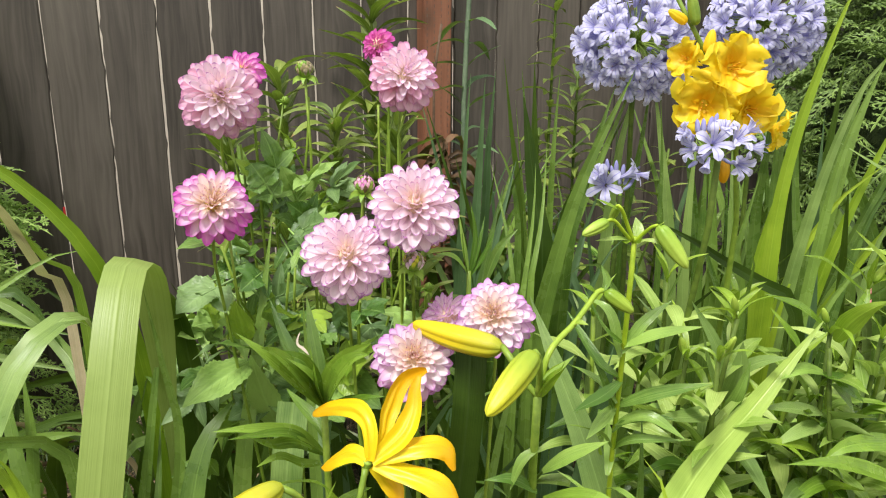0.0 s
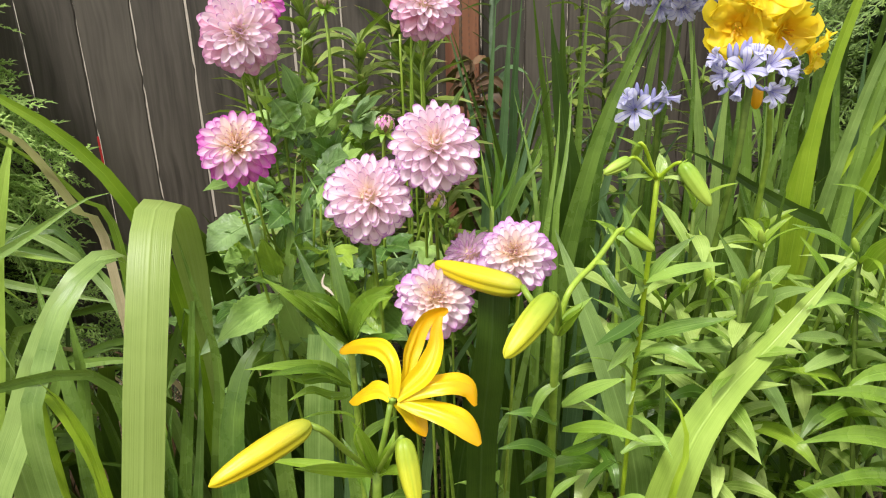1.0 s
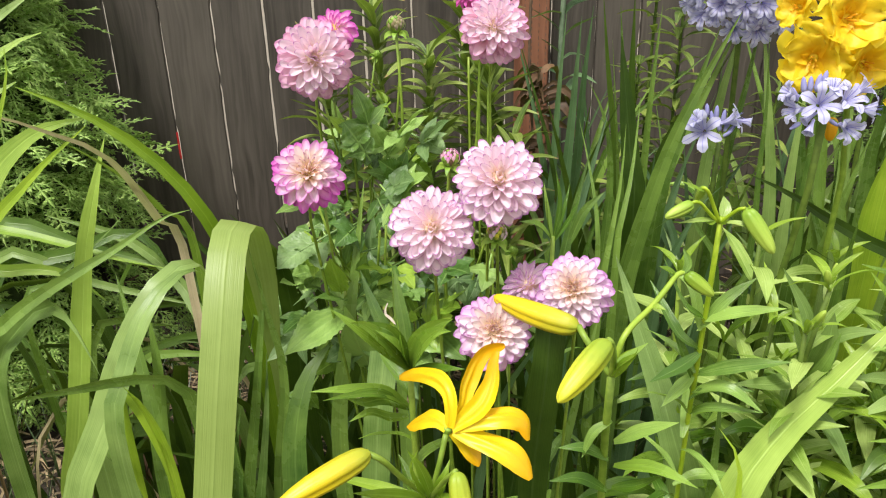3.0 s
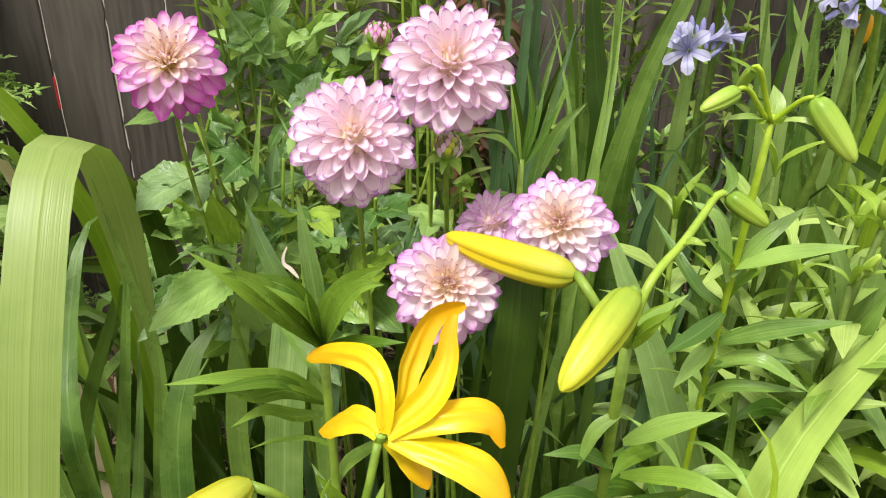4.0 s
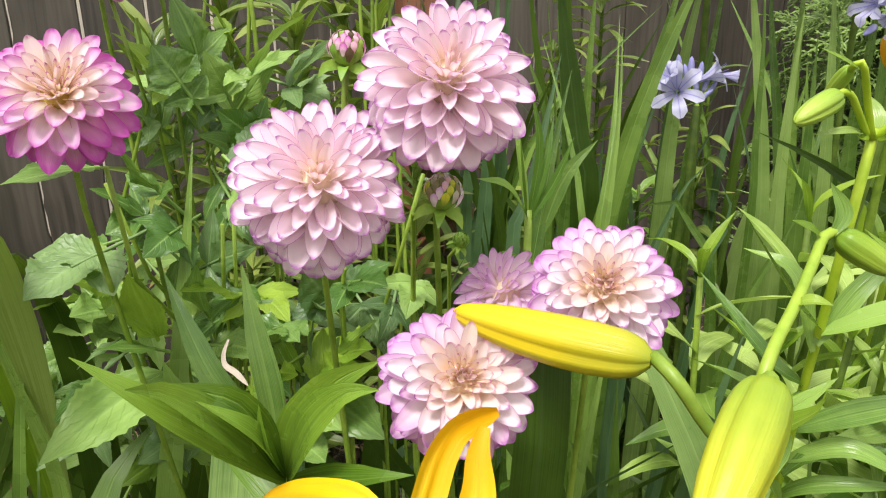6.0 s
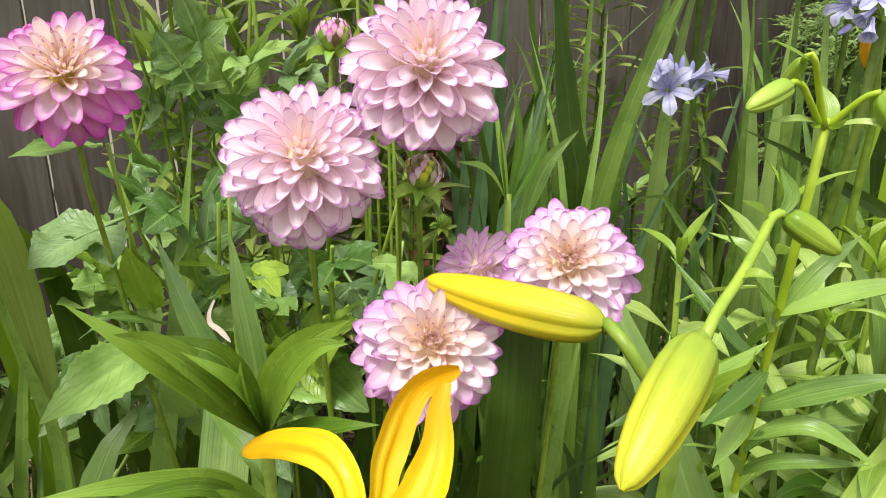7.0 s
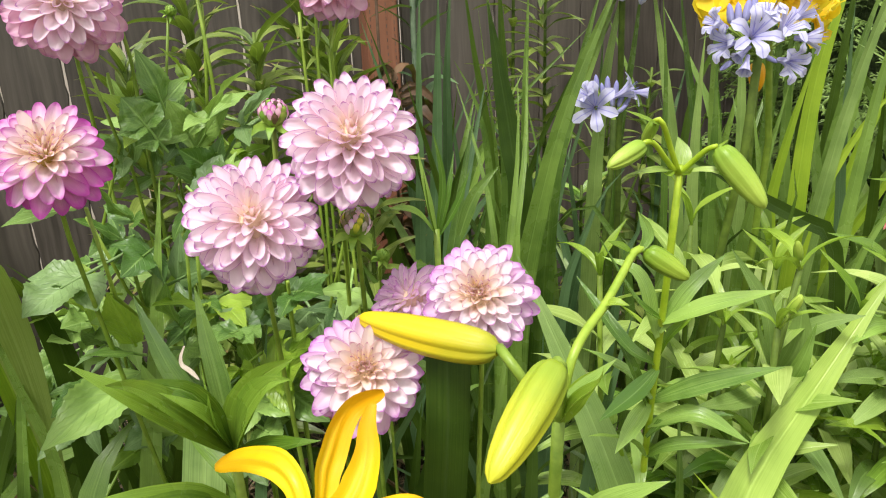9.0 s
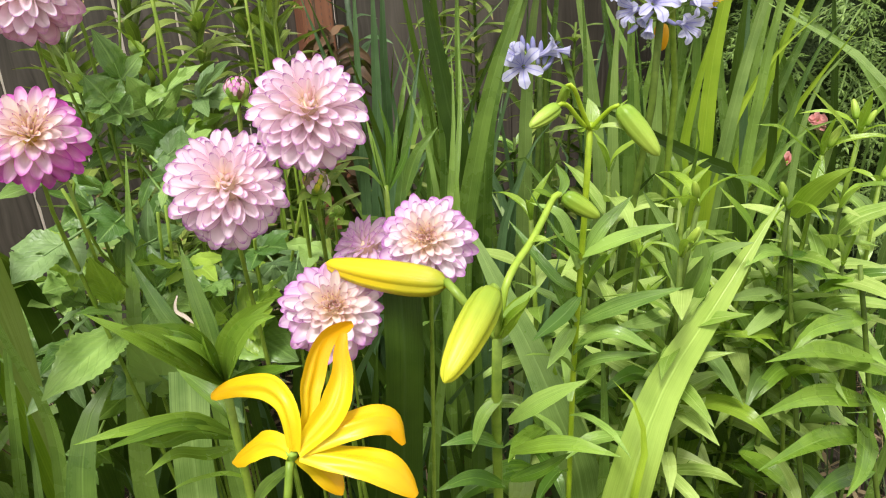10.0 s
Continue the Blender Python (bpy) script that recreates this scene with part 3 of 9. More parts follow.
def dahlia_bloom(plant, centre, axis, radius, mat, label, outer=None, outer_from=0.5, heart=0.0, slim=1.0, count=105, open_eye=0.0, spread=118, seed=1, depth=0.92):
    """A double dahlia: spiralling petals from a tight heart to a reflexed skirt."""
    rng = random.Random(seed)
    m = Matrix.Translation(centre) @ frame_from(axis, rng.uniform(0, 6))
    core = piece("bloom", ball_mesh("bloom", radius * (0.40 if open_eye <= 5 else 0.30), "heart" if open_eye <= 5 else "disc", 0.95), plant, m, label)
    golden = math.pi * (3 - math.sqrt(5))
    for k in range(count):
        f = (k + 0.6) / count
        phi = radians(4 + open_eye + (spread - 4 - open_eye) * f ** 0.66) + rng.uniform(-0.06, 0.06)
        turn = k * golden + rng.uniform(-0.07, 0.07)
        reach = radius * float(np.interp(math.degrees(phi), (0, 12, 20, 45, 80, 120), (0.64, 0.73, 0.82, 0.93, 1.0, 0.98))) * rng.uniform(0.88, 1.07)
        if math.degrees(phi) < 90:
            reach *= 1 - (1 - depth) * math.cos(phi)
        start = radius * 0.16
        long = reach - start
        wide = radius * float(np.interp(f, (0, 0.08, 0.3, 0.6, 1), (0.15, 0.22, 0.32, 0.41, 0.44)))
        sort = 0 if f < (0.04 if heart else 0.13) else (1 if f < 0.5 else 2)
        out = Vector((math.sin(phi) * math.cos(turn), math.sin(phi) * math.sin(turn), math.cos(phi)))
        face = Vector((-math.cos(phi) * math.cos(turn), -math.cos(phi) * math.sin(turn), math.sin(phi)))
        x = out.cross(face)
        pm = Matrix((x, out, face)).transposed().to_4x4()
        pm = Matrix.Translation(out * start) @ pm @ Matrix.Rotation(rng.uniform(-0.2, 0.2), 4, "Y") @ Matrix.Rotation(rng.uniform(-0.11, 0.11), 4, "Z") @ Matrix.Rotation(rng.uniform(-0.10, 0.08), 4, "X")
        pm = m @ pm @ Matrix.Diagonal((wide * slim * rng.uniform(0.88, 1.12), long, wide * slim, 1))
        piece("petal", petal_mesh("petalheart" if f < heart else outer if outer and f + rng.uniform(-0.12, 0.12) > outer_from else mat, sort, rng.randrange(7)), core, pm)
    if heart > 0.2:
        # small rolled florets round the eye
        for k in range(24):
            phi, a = radians(5 + (30 if open_eye > 5 else 20) * math.sqrt(k / 24)) + rng.uniform(-0.04, 0.04), k * golden
            out = Vector((math.sin(phi) * math.cos(a), math.sin(phi) * math.sin(a), math.cos(phi)))
            face = Vector((-math.cos(phi) * math.cos(a), -math.cos(phi) * math.sin(a), math.sin(phi)))
            long = radius * (0.36 + 0.012 * k) * depth * rng.uniform(0.9, 1.1)
            wide = radius * (0.10 if open_eye > 5 else 0.085)
            pm = m @ Matrix.Translation(out * (0.2 * radius)) @ Matrix((out.cross(face), out, face)).transposed().to_4x4() @ Matrix.Diagonal((wide, long, wide, 1))
            piece("disc_floret", petal_mesh("petalfloret", 0, k % 7), core, pm)
    # green bracts behind
    for k in range(6):
        a = k * math.pi / 3
        p0 = m @ Vector((0.1 * radius * math.cos(a), 0.1 * radius * math.sin(a), -0.22 * radius))
        p1 = m @ Vector((0.30 * radius * math.cos(a), 0.30 * radius * math.sin(a), -0.40 * radius))
        p2 = m @ Vector((0.52 * radius * math.cos(a), 0.52 * radius * math.sin(a), -0.62 * radius))
        leaf(core, (p0, p1, p2), radius * 0.26, "calyx", "bract", kind="lance", n=5, across=2)
    return core


def dahlia_bud(plant, base, top, r, mats=("petalpink", "budgreenyellow"), label=""):
    """A half-closed dahlia bud: rolled petals in a green cup."""
    base, top = Vector(base), Vector(top)
    axis = (top - base).normalized()
    m = Matrix.Translation(base + axis * r * 0.5) @ frame_from(axis)
    core = piece("bud", ball_mesh("bud", r * 0.72, "calyx", 0.95), plant, m, label)
    for k in range(44):
        f = k / 44
        low, turn = radians(34 + 88 * f), k * 2.4
        p = []
        for step, far in ((0.0, 0.84), (0.5, 0.97), (1.0, 1.02 - 0.10 * (1 - f))):
            phi = low - radians(20 + 22 * f) * step
            p.append(m @ Vector((r * far * math.sin(phi) * math.cos(turn), r * far * math.sin(phi) * math.sin(turn), 1.12 * r * far * math.cos(phi))))
        face = m.to_3x3() @ Vector((math.cos(turn), math.sin(turn), 0.6))
        leaf(core, p, r * (0.26 + 0.16 * f), mats[(k * 7 // 3) % len(mats)], "petal", kind="petal", n=5, across=2, fold=-0.25, facing=face)
    for k in range(6):
        turn = k * math.pi / 3
        d = Vector((math.cos(turn), math.sin(turn), 0))
        p = [m @ (d * r * 0.2 + Vector((0, 0, -0.7 * r))), m @ (d * r * 0.95 + Vector((0, 0, -0.75 * r))), m @ (d * r * 1.35 + Vector((0, 0, -1.3 * r)))]
        leaf(core, p, r * 0.55, "calyx", "bract", kind="lance", n=5, across=2)
    return core


def leaflet_rows(base, tip, width, droop, nor, seed, n=26, across=6, teeth=0.045):
    rng = random.Random(seed)
    base, tip = Vector(base), Vector(tip)
    along = tip - base
    nor = Vector(nor)
    side = along.cross(nor).normalized()
    up = side.cross(along).normalized()
    verts, uvs = [], []
    ph = rng.uniform(0, 6)
    for i in range(n + 1):
        t = i / n
        w = width / 2 * profile("ovate", t) * (1 + teeth * (1 if i % 2 else -1) * (1 if 0.1 < t < 0.97 else 0))
        c = base + along * t + up * (-droop * along.length * t * t)
        for j in range(across + 1):
            x = 2 * j / across - 1
            lift = 0.20 * w * abs(x) + 0.20 * w * math.sin(ph + 9 * t + 2 * x) * x * x + 0.05 * w * math.sin(22 * t) * abs(x)
            back = -0.10 * w * abs(x)
            verts.append(c + side * (w * x) + up * lift + along.normalized() * back)
            uvs.append((j / across, t))
    k = across + 1
    faces = [(i * k + j, i * k + j + 1, (i + 1) * k + j + 1, (i + 1) * k + j) for i in range(n) for j in range(across)]
    return verts, uvs, faces


def dahlia_leaf(plant, base, tip, width, seed, droop=0.25, nor=(0, -0.35, 1), sub=2, name="leaf"):
    """A dahlia leaf: a toothed end leaflet with smaller pairs along the stalk, in one mesh."""
    base, tip = Vector(base), Vector(tip)
    along = tip - base
    side = along.cross(Vector(nor)).normalized()
    verts, uvs, faces = [], [], []

    def put(r):
        o = len(verts)
        verts.extend(r[0])
        uvs.extend(r[1])
        faces.extend(tuple(i + o for i in f) for f in r[2])

    cut = 0.52 if sub else 0.06
    mid = base + along * cut
    put(leaflet_rows(mid, tip, width * (0.88 if sub < 2 else 0.80), droop, nor, seed))
    for s in range(sub):
        at = base + along * (cut * (0.92 - 0.45 * s))
        for sg in (-1, 1):
            end = at + along * (0.20 - 0.04 * s) + side * (sg * along.length * (0.36 - 0.05 * s))
            put(leaflet_rows(at, end, width * 0.56, droop, nor, seed + sg + 5 * s, n=18, across=4))
    # stalk
    for a, b, r in ((base, mid, 0.0016), (mid, mid + along * 0.15, 0.0012)):
        ax = (b - a).normalized()
        u = ax.orthogonal().normalized()
        w = ax.cross(u)
        o = len(verts)
        for q in (a, b):
            for j in range(5):
                g = 2 * math.pi * j / 5
                verts.append(q + u * (r * math.cos(g)) + w * (r * math.sin(g)))
                uvs.append((0.5, 0.1))
        faces.extend((o + j, o + (j + 1) % 5, o + 5 + (j + 1) % 5, o + 5 + j) for j in range(5))
    return piece(name, mesh_of(name, verts, faces, ("dahlialeaf", "dahliagrey", "dahlialeaf", "dahliayoung", "dahlialeaf")[seed % 5], uvs), plant)


# ---- lily ----
LILY_LEAVES = {}


def lily_leaf_mesh(mat, v):
    """Unit lily leaf along +y, drooping towards -z."""
    if (mat, v) not in LILY_LEAVES:
        rng = random.Random(v)
        d = (0.04, 0.18, 0.34, 0.5)[v % 4]
        sway = rng.uniform(-0.08, 0.08)
        pts = ((0, 0, 0), (0, 0.3, 0.05 - 0.1 * d), (sway, 0.65, 0.03 - 0.5 * d), (sway * 1.5, 0.97 - 0.25 * d, -d))
        LILY_LEAVES[(mat, v)] = ribbon_mesh("leaf", pts, 0.19, mat, "lance", 0.32, (0, 0, 1), rng.uniform(-35, 35), 9, 4, 0.06, v)
    return LILY_LEAVES[(mat, v)]


def lily_leaf(parent, at, heading, climb, length, mat, v, wide=1.0, name="leaf"):
    """heading: degrees round z from +x; climb: degrees above level."""
    m = Matrix.Translation(at) @ Matrix.Rotation(radians(heading - 90), 4, "Z") @ Matrix.Rotation(radians(climb), 4, "X") @ Matrix.Diagonal((length * wide, length, length, 1))
    return piece(name, lily_leaf_mesh(mat, v), parent, m)


def lily_stalk(parent, pts, r0, r1, leaves, length, mat, seed, lo=0.0, hi=1.0, wide=1.0, climb=(5, 45), stemmat="stem", turns=137.5):
    """A leafy lily stem: leaves in a spiral, shorter and steeper towards the top."""
    rng = random.Random(seed)
    if r0:
        stem(parent, pts, r0, r1, stemmat)
    path = spline(pts, 40)
    a = rng.uniform(0, 360)
    for k in range(leaves):
        t = lo + (hi - lo) * (k + 0.5) / leaves
        q = path[0].lerp(path[1], 0) if t <= 0 else path[min(40, int(t * 40))]
        a += turns + rng.uniform(-14, 14)
        ln = length * (1.08 - 0.35 * t) * rng.uniform(0.8, 1.15)
        lily_leaf(parent, q, a, climb[0] + (climb[1] - climb[0]) * t + rng.uniform(-14, 14), ln, mat, rng.randrange(8), wide * rng.uniform(0.85, 1.2))


# ---- agapanthus ----
def floret_mesh(v, closed=False):
    """A starry six-petalled floret along +z from its tube, about one unit across."""
    key = ("floret", v, closed)
    if key in PETAL_CACHE:
        return PETAL_CACHE[key]
    rng = random.Random(40 + v)
    verts, uvs, faces = [], [], []
    openness = (0.72, 0.88, 1.0, 0.42)[v % 4]
    for k in range(6):
        a = k * math.pi / 3 + rng.uniform(-0.1, 0.1)
        d, s = Vector((math.cos(a), math.sin(a), 0)), Vector((-math.sin(a), math.cos(a), 0))
        o = len(verts)
        w = 0.125 if k % 2 else 0.15
        n = 6
        for i in range(n + 1):
            t = i / n
            rad = 0.05 + 0.52 * openness * max(0, t - 0.25) / 0.75 + 0.03 * t
            z = 0.62 * min(1, t * 1.5) - 0.18 * openness * max(0, t - 0.6) ** 1.2 + (0.2 if openness < 0.6 else 0) * t
            hw = w * float(np.interp(t, (0, 0.3, 0.6, 0.82, 0.94, 1), (0.35, 0.55, 0.95, 1.05, 0.85, 0.3)))
            for x in (-1, 0, 1):
                verts.append(d * rad + s * (hw * x) + Vector((0, 0, z + 0.03 * abs(x))))
                uvs.append(((x + 1) / 2, t))
        for i in range(n):
            for j in range(2):
                faces.append((o + i * 3 + j, o + i * 3 + j + 1, o + (i + 1) * 3 + j + 1, o + (i + 1) * 3 + j))
    for k in range(5):
        a = k * 1.256 + 0.3
        d = Vector((math.cos(a), math.sin(a), 0))
        o = len(verts)
        for i in range(3):
            q = d * (0.03 + 0.07 * i) + Vector((0, 0, 0.35 + 0.22 * i))
            for j in range(3):
                g = j * 2.094
                verts.append(q + 0.008 * Vector((math.cos(g), math.sin(g), 0)))
                uvs.append((0.5, 0.9))
        faces.extend((o + 3 * i + j, o + 3 * i + (j + 1) % 3, o + 3 * i + 3 + (j + 1) % 3, o + 3 * i + 3 + j) for i in range(2) for j in range(3))
    PETAL_CACHE[key] = mesh_of("floret", verts, faces, "agap", uvs)
    return PETAL_CACHE[key]


def head_floret(head, top, centre, way, size, v):
    """One open floret of an umbel on its thin stalk."""
    top, centre, way = Vector(top), Vector(centre), Vector(way)
    base = centre - way * (0.5 * size)
    bend = top.lerp(base, 0.6) + Vector((0, 0, 0.06 * size))
    stem(head, (top, bend, base), 0.0012, 0.0010, "stem", "flower_stalk", n=5)
    piece("floret", floret_mesh(v), head, Matrix.Translation(base) @ frame_from(way, 0.35 * v) @ Matrix.Scale(size * 0.88, 4))


def head_bud(head, top, centre, way, size):
    """One closed bud of an umbel on its thin stalk."""
    top, centre, way = Vector(top), Vector(centre), Vector(way)
    base = centre - way * (0.5 * size)
    stem(head, (top, top.lerp(base, 0.5) + Vector((0, 0, 0.05 * size)), base), 0.0011, 0.0009, "stem", "flower_stalk", n=4)
    small = bud_mesh("bud", (0, 0, 0), (0, 0, 1), 0.2, "agapbud", 0, 0.05, 8, 8)
    piece("bud", small, head, Matrix.Translation(base) @ frame_from(way) @ Matrix.Diagonal((size * 0.95, size * 0.95, size, 1)))


def umbel(parent, top, r, florets, buds, size, seed, axis=(0, -0.1, 1), low=95):
    """A head of florets on thin stalks that spring from the top of a stem."""
    rng = random.Random(seed)
    top = Vector(top)
    m = Matrix.Translation(top) @ frame_from(axis)
    core = piece("flower_head", ball_mesh("flower_head", 0.006, "calyx"), parent, m)
    total = florets + buds
    closed = set(rng.sample(range(max(1, int(0.8 * total))), min(buds, int(0.8 * total))))
    small = bud_mesh("bud", (0, 0, 0), (0, 0, 1), 0.2, "agapbud", 0, 0.05, 8, 8)
    for k in range(total):
        f = (k + 0.5) / total
        phi = radians(8 + (low - 8) * math.sqrt(f)) + rng.uniform(-0.12, 0.12)
        turn = k * 2.39996 + rng.uniform(-0.2, 0.2)
        d = Vector((math.sin(phi) * math.cos(turn), math.sin(phi) * math.sin(turn), math.cos(phi)))
        rr = r * rng.uniform(0.75, 1.0)
        end = m @ (d * rr - Vector((0, 0, 0.12 * rr * math.sin(phi))))
        start = m @ (d * 0.004)
        bend = start.lerp(end, 0.5) + Vector((0, 0, 0.06 * r))
        stem(core, (start, bend, end), 0.0011, 0.0009, "stem", "flower_stalk", n=4)
        way = (end - bend).normalized() + Vector((0, -0.8, 0.3))
        if k in closed:
            mm = Matrix.Translation(end) @ frame_from(way) @ Matrix.Diagonal((size * 0.42, size * 0.42, size * 0.5, 1))
            piece("bud", small, core, mm)
        else:
            mm = Matrix.Translation(end) @ frame_from(way, rng.uniform(0, 6)) @ Matrix.Scale(size * rng.uniform(0.88, 1.1), 4)
            piece("floret", floret_mesh(rng.randrange(3)), core, mm)
    return core


# ---- gladiolus ----
def ruffled_petal(parent, base, tip, width, seed, lift, mat="glad", facing=(0, -1, 0.2)):
    base, tip = Vector(base), Vector(tip)
    mid = base.lerp(tip, 0.55) + Vector(lift)
    rng = random.Random(seed)
    path = spline((base, mid, tip), 10)
    verts, uvs, faces = [], [], []
    ph = rng.uniform(0, 6)
    side = (tip - base).cross(Vector(facing)).normalized()
    across = 10
    for i, q in enumerate(path):
        t = i / 10
        tan = (path[min(i + 1, 10)] - path[max(i - 1, 0)]).normalized()
        s = (side - tan * side.dot(tan)).normalized()
        nor = s.cross(tan)
        w = width / 2 * float(np.interp(t, (0, 0.25, 0.6, 0.85, 1), (0.3, 0.7, 1.0, 0.85, 0.35)))
        for j in range(across + 1):
            x = 2 * j / across - 1
            ruff = 0.20 * width * (abs(x) ** 2) * math.sin(ph + 4.5 * x + 5 * t) * t + 0.09 * width * t ** 3 * math.sin(ph + 8 * x)
            cup = 0.28 * width * x * x * (1 - 0.8 * t)
            verts.append(q + s * (w * x) + nor * (ruff + cup) + tan * (0.10 * width * t * math.sin(ph * 2 + 7 * x)))
            uvs.append((j / across, t))
    k = across + 1
    faces = [(i * k + j, i * k + j + 1, (i + 1) * k + j + 1, (i + 1) * k + j) for i in range(10) for j in range(across)]
    return piece("petal", mesh_of("petal", verts, faces, mat, uvs), parent)


def gladiolus_flower(parent, heart, way, size, seed):
    """Six ruffled petals round a deep throat."""
    m = Matrix.Translation(heart) @ frame_from(way, seed)
    core = piece("flower", tube_mesh("flower", (m @ Vector((0, 0, -0.45 * size)), m @ Vector((0, 0, -0.05 * size))), size * 0.08, size * 0.18, "glad", 4, 8), parent)
    rng = random.Random(seed)
    for k in range(6):
        a = k * math.pi / 3 + rng.uniform(-0.12, 0.12)
        d = Vector((math.cos(a), math.sin(a), 0))
        inner = k % 2
        base = m @ (d * size * 0.10 + Vector((0, 0, -0.12 * size)))
        tip = m @ (d * size * (0.60 if inner else 0.68) * rng.uniform(0.9, 1.1) + Vector((0, 0, size * (0.22 if inner else 0.10))))
        ruffled_petal(core, base, tip, size * (0.92 if inner else 1.0), seed * 9 + k, m.to_3x3() @ Vector((0, 0, 0.10 * size)), facing=m.to_3x3() @ Vector((0, 0, 1)))
    for k in range(3):
        a = k * 2.1
        p = m @ Vector((0.03 * size * math.cos(a), 0.03 * size * math.sin(a), -0.1 * size))
        q = m @ Vector((0.07 * size * math.cos(a), 0.07 * size * math.sin(a), 0.22 * size))
        stem(core, (p, q), size * 0.012, size * 0.02, "gladorange", "stamen", n=2)
    return core

# ---- setting ----
def ground_sheet():
    """One uneven sheet of soil that reaches the horizon, finest under the bed."""
    xs = sorted(set([-400, -120, -40, -15, -6, -4] + [round(-3 + 0.12 * i, 3) for i in range(51)] + [4, 6, 15, 40, 120, 400]))
    ys = sorted(set([-400, -120, -40, -15, -6, -3, -1.5] + [round(-0.6 + 0.12 * i, 3) for i in range(35)] + [4.5, 6, 15, 40, 120, 400]))
    verts = [(x, y, (noise.noise(Vector((x * 2.3, y * 2.3, 0))) * 0.025 if abs(x) < 3.1 and -0.7 < y < 3.8 else 0.0)) for y in ys for x in xs]
    k = len(xs)
    faces = [(i * k + j, i * k + j + 1, (i + 1) * k + j + 1, (i + 1) * k + j) for i in range(len(ys) - 1) for j in range(k - 1)]
    ob = new("ground", mesh_of("ground", verts, faces, "soil"))
    tagged(ob, "dark crumbly garden soil under the flower bed", "soil", kind="structure")


ground_sheet()

FENCE_TURN = radians(18.0)
FENCE_WAY = Vector((math.cos(FENCE_TURN), math.sin(FENCE_TURN), 0))
FENCE_NORMAL = Vector((math.sin(FENCE_TURN), -math.cos(FENCE_TURN), 0))
FENCE_ORIGIN = Vector((0, 2.47, 0))
PITCH, GAP = 0.1498, 0.0072


def box_mesh(name, sx, sy, sz, mat, bevel=0.003):
    bm = bmesh.new()
    bmesh.ops.create_cube(bm, size=1)
    for v in bm.verts:
        v.co = Vector((v.co.x * sx, v.co.y * sy, v.co.z * sz))
    bmesh.ops.bevel(bm, geom=bm.edges[:], offset=bevel, segments=2, affect="EDGES", clamp_overlap=True)
    me = bpy.data.meshes.new(name)
    bm.to_mesh(me)
    bm.free()
    me.materials.append(M[mat])
    return me


def board_mesh(width, thick, height, seed):
    """A rough-sawn board: its long edges waver and carry splinters."""
    rng = random.Random(seed)
    n = 70
    verts, faces = [], []
    left = right = 0.0
    for i in range(n + 1):
        z = height * (i / n - 0.5)
        left = 0.8 * left + rng.uniform(-0.0007, 0.0007)
        right = 0.8 * right + rng.uniform(-0.0007, 0.0007)
        l = left - (rng.uniform(0.0015, 0.006) if rng.random() < 0.13 else 0)
        r = right + (rng.uniform(0.0015, 0.006) if rng.random() < 0.13 else 0)
        x0, x1, c = -width / 2 + l, width / 2 + r, 0.0016
        for x, y in ((x0 + c, -thick / 2), (x1 - c, -thick / 2), (x1, -thick / 2 + c), (x1, thick / 2), (x0, thick / 2), (x0, -thick / 2 + c)):
            verts.append((x, y, z))
    for i in range(n):
        faces.extend((6 * i + j, 6 * i + (j + 1) % 6, 6 * i + 6 + (j + 1) % 6, 6 * i + 6 + j) for j in range(6))
    faces.append((5, 4, 3, 2, 1, 0))
    faces.append(tuple(6 * n + j for j in range(6)))
    return mesh_of("board", verts, faces, "board", None, False)


def build_fence():
    fence = thing("fence", FENCE_ORIGIN, "dark brown stained board fence with light showing between boards", "fence", kind="structure")
    rng = random.Random(5)
    turn = Matrix.Rotation(FENCE_TURN, 4, "Z")
    first = -1.2057
    meshes = [board_mesh(PITCH - GAP, 0.019, 1.80, 60 + i) for i in range(6)]
    for k in range(-10, 26):
        s = first + PITCH * (k + 0.5)
        p = FENCE_ORIGIN + FENCE_WAY * s + FENCE_NORMAL * (-0.0095 + rng.uniform(-0.002, 0.002)) + Vector((0, 0, 0.95 + rng.uniform(-0.01, 0.01)))
        piece("board", meshes[k % 6], fence, Matrix.Translation(p) @ turn @ Matrix.Rotation(rng.uniform(-0.0012, 0.0012), 4, "Y"))
    for z in (0.30, 1.62):
        p = FENCE_ORIGIN + FENCE_WAY * 0.3 + FENCE_NORMAL * (-0.045) + Vector((0, 0, z))
        piece("rail", box_mesh("rail", 5.6, 0.04, 0.09, "board"), fence, Matrix.Translation(p) @ turn)
    # red paint on one edge of a board
    p = FENCE_ORIGIN + FENCE_WAY * (first - 0.001) + FENCE_NORMAL * 0.0025 + Vector((0, 0, 0.655))
    piece("paint_mark", box_mesh("paint_mark", 0.006, 0.004, 0.085, "paint", 0.001), fence, Matrix.Translation(p) @ turn, "red paint mark on a board edge")


build_fence()


def build_gap_backdrop():
    """A plain pale backdrop added beyond the fence, seen only through its gaps."""
    p = FENCE_ORIGIN + FENCE_WAY * 0.3 - FENCE_NORMAL * 1.4 + Vector((0, 0, 1.3))
    wall = new("wall_beyond", box_mesh("wall_beyond", 12.0, 0.16, 2.6, "gapbackdrop", 0.004))
    wall.matrix_basis = Matrix.Translation(p) @ Matrix.Rotation(FENCE_TURN, 4, "Z")
    tagged(wall, "plain pale backdrop added beyond the fence", "wall", kind="structure")


build_gap_backdrop()


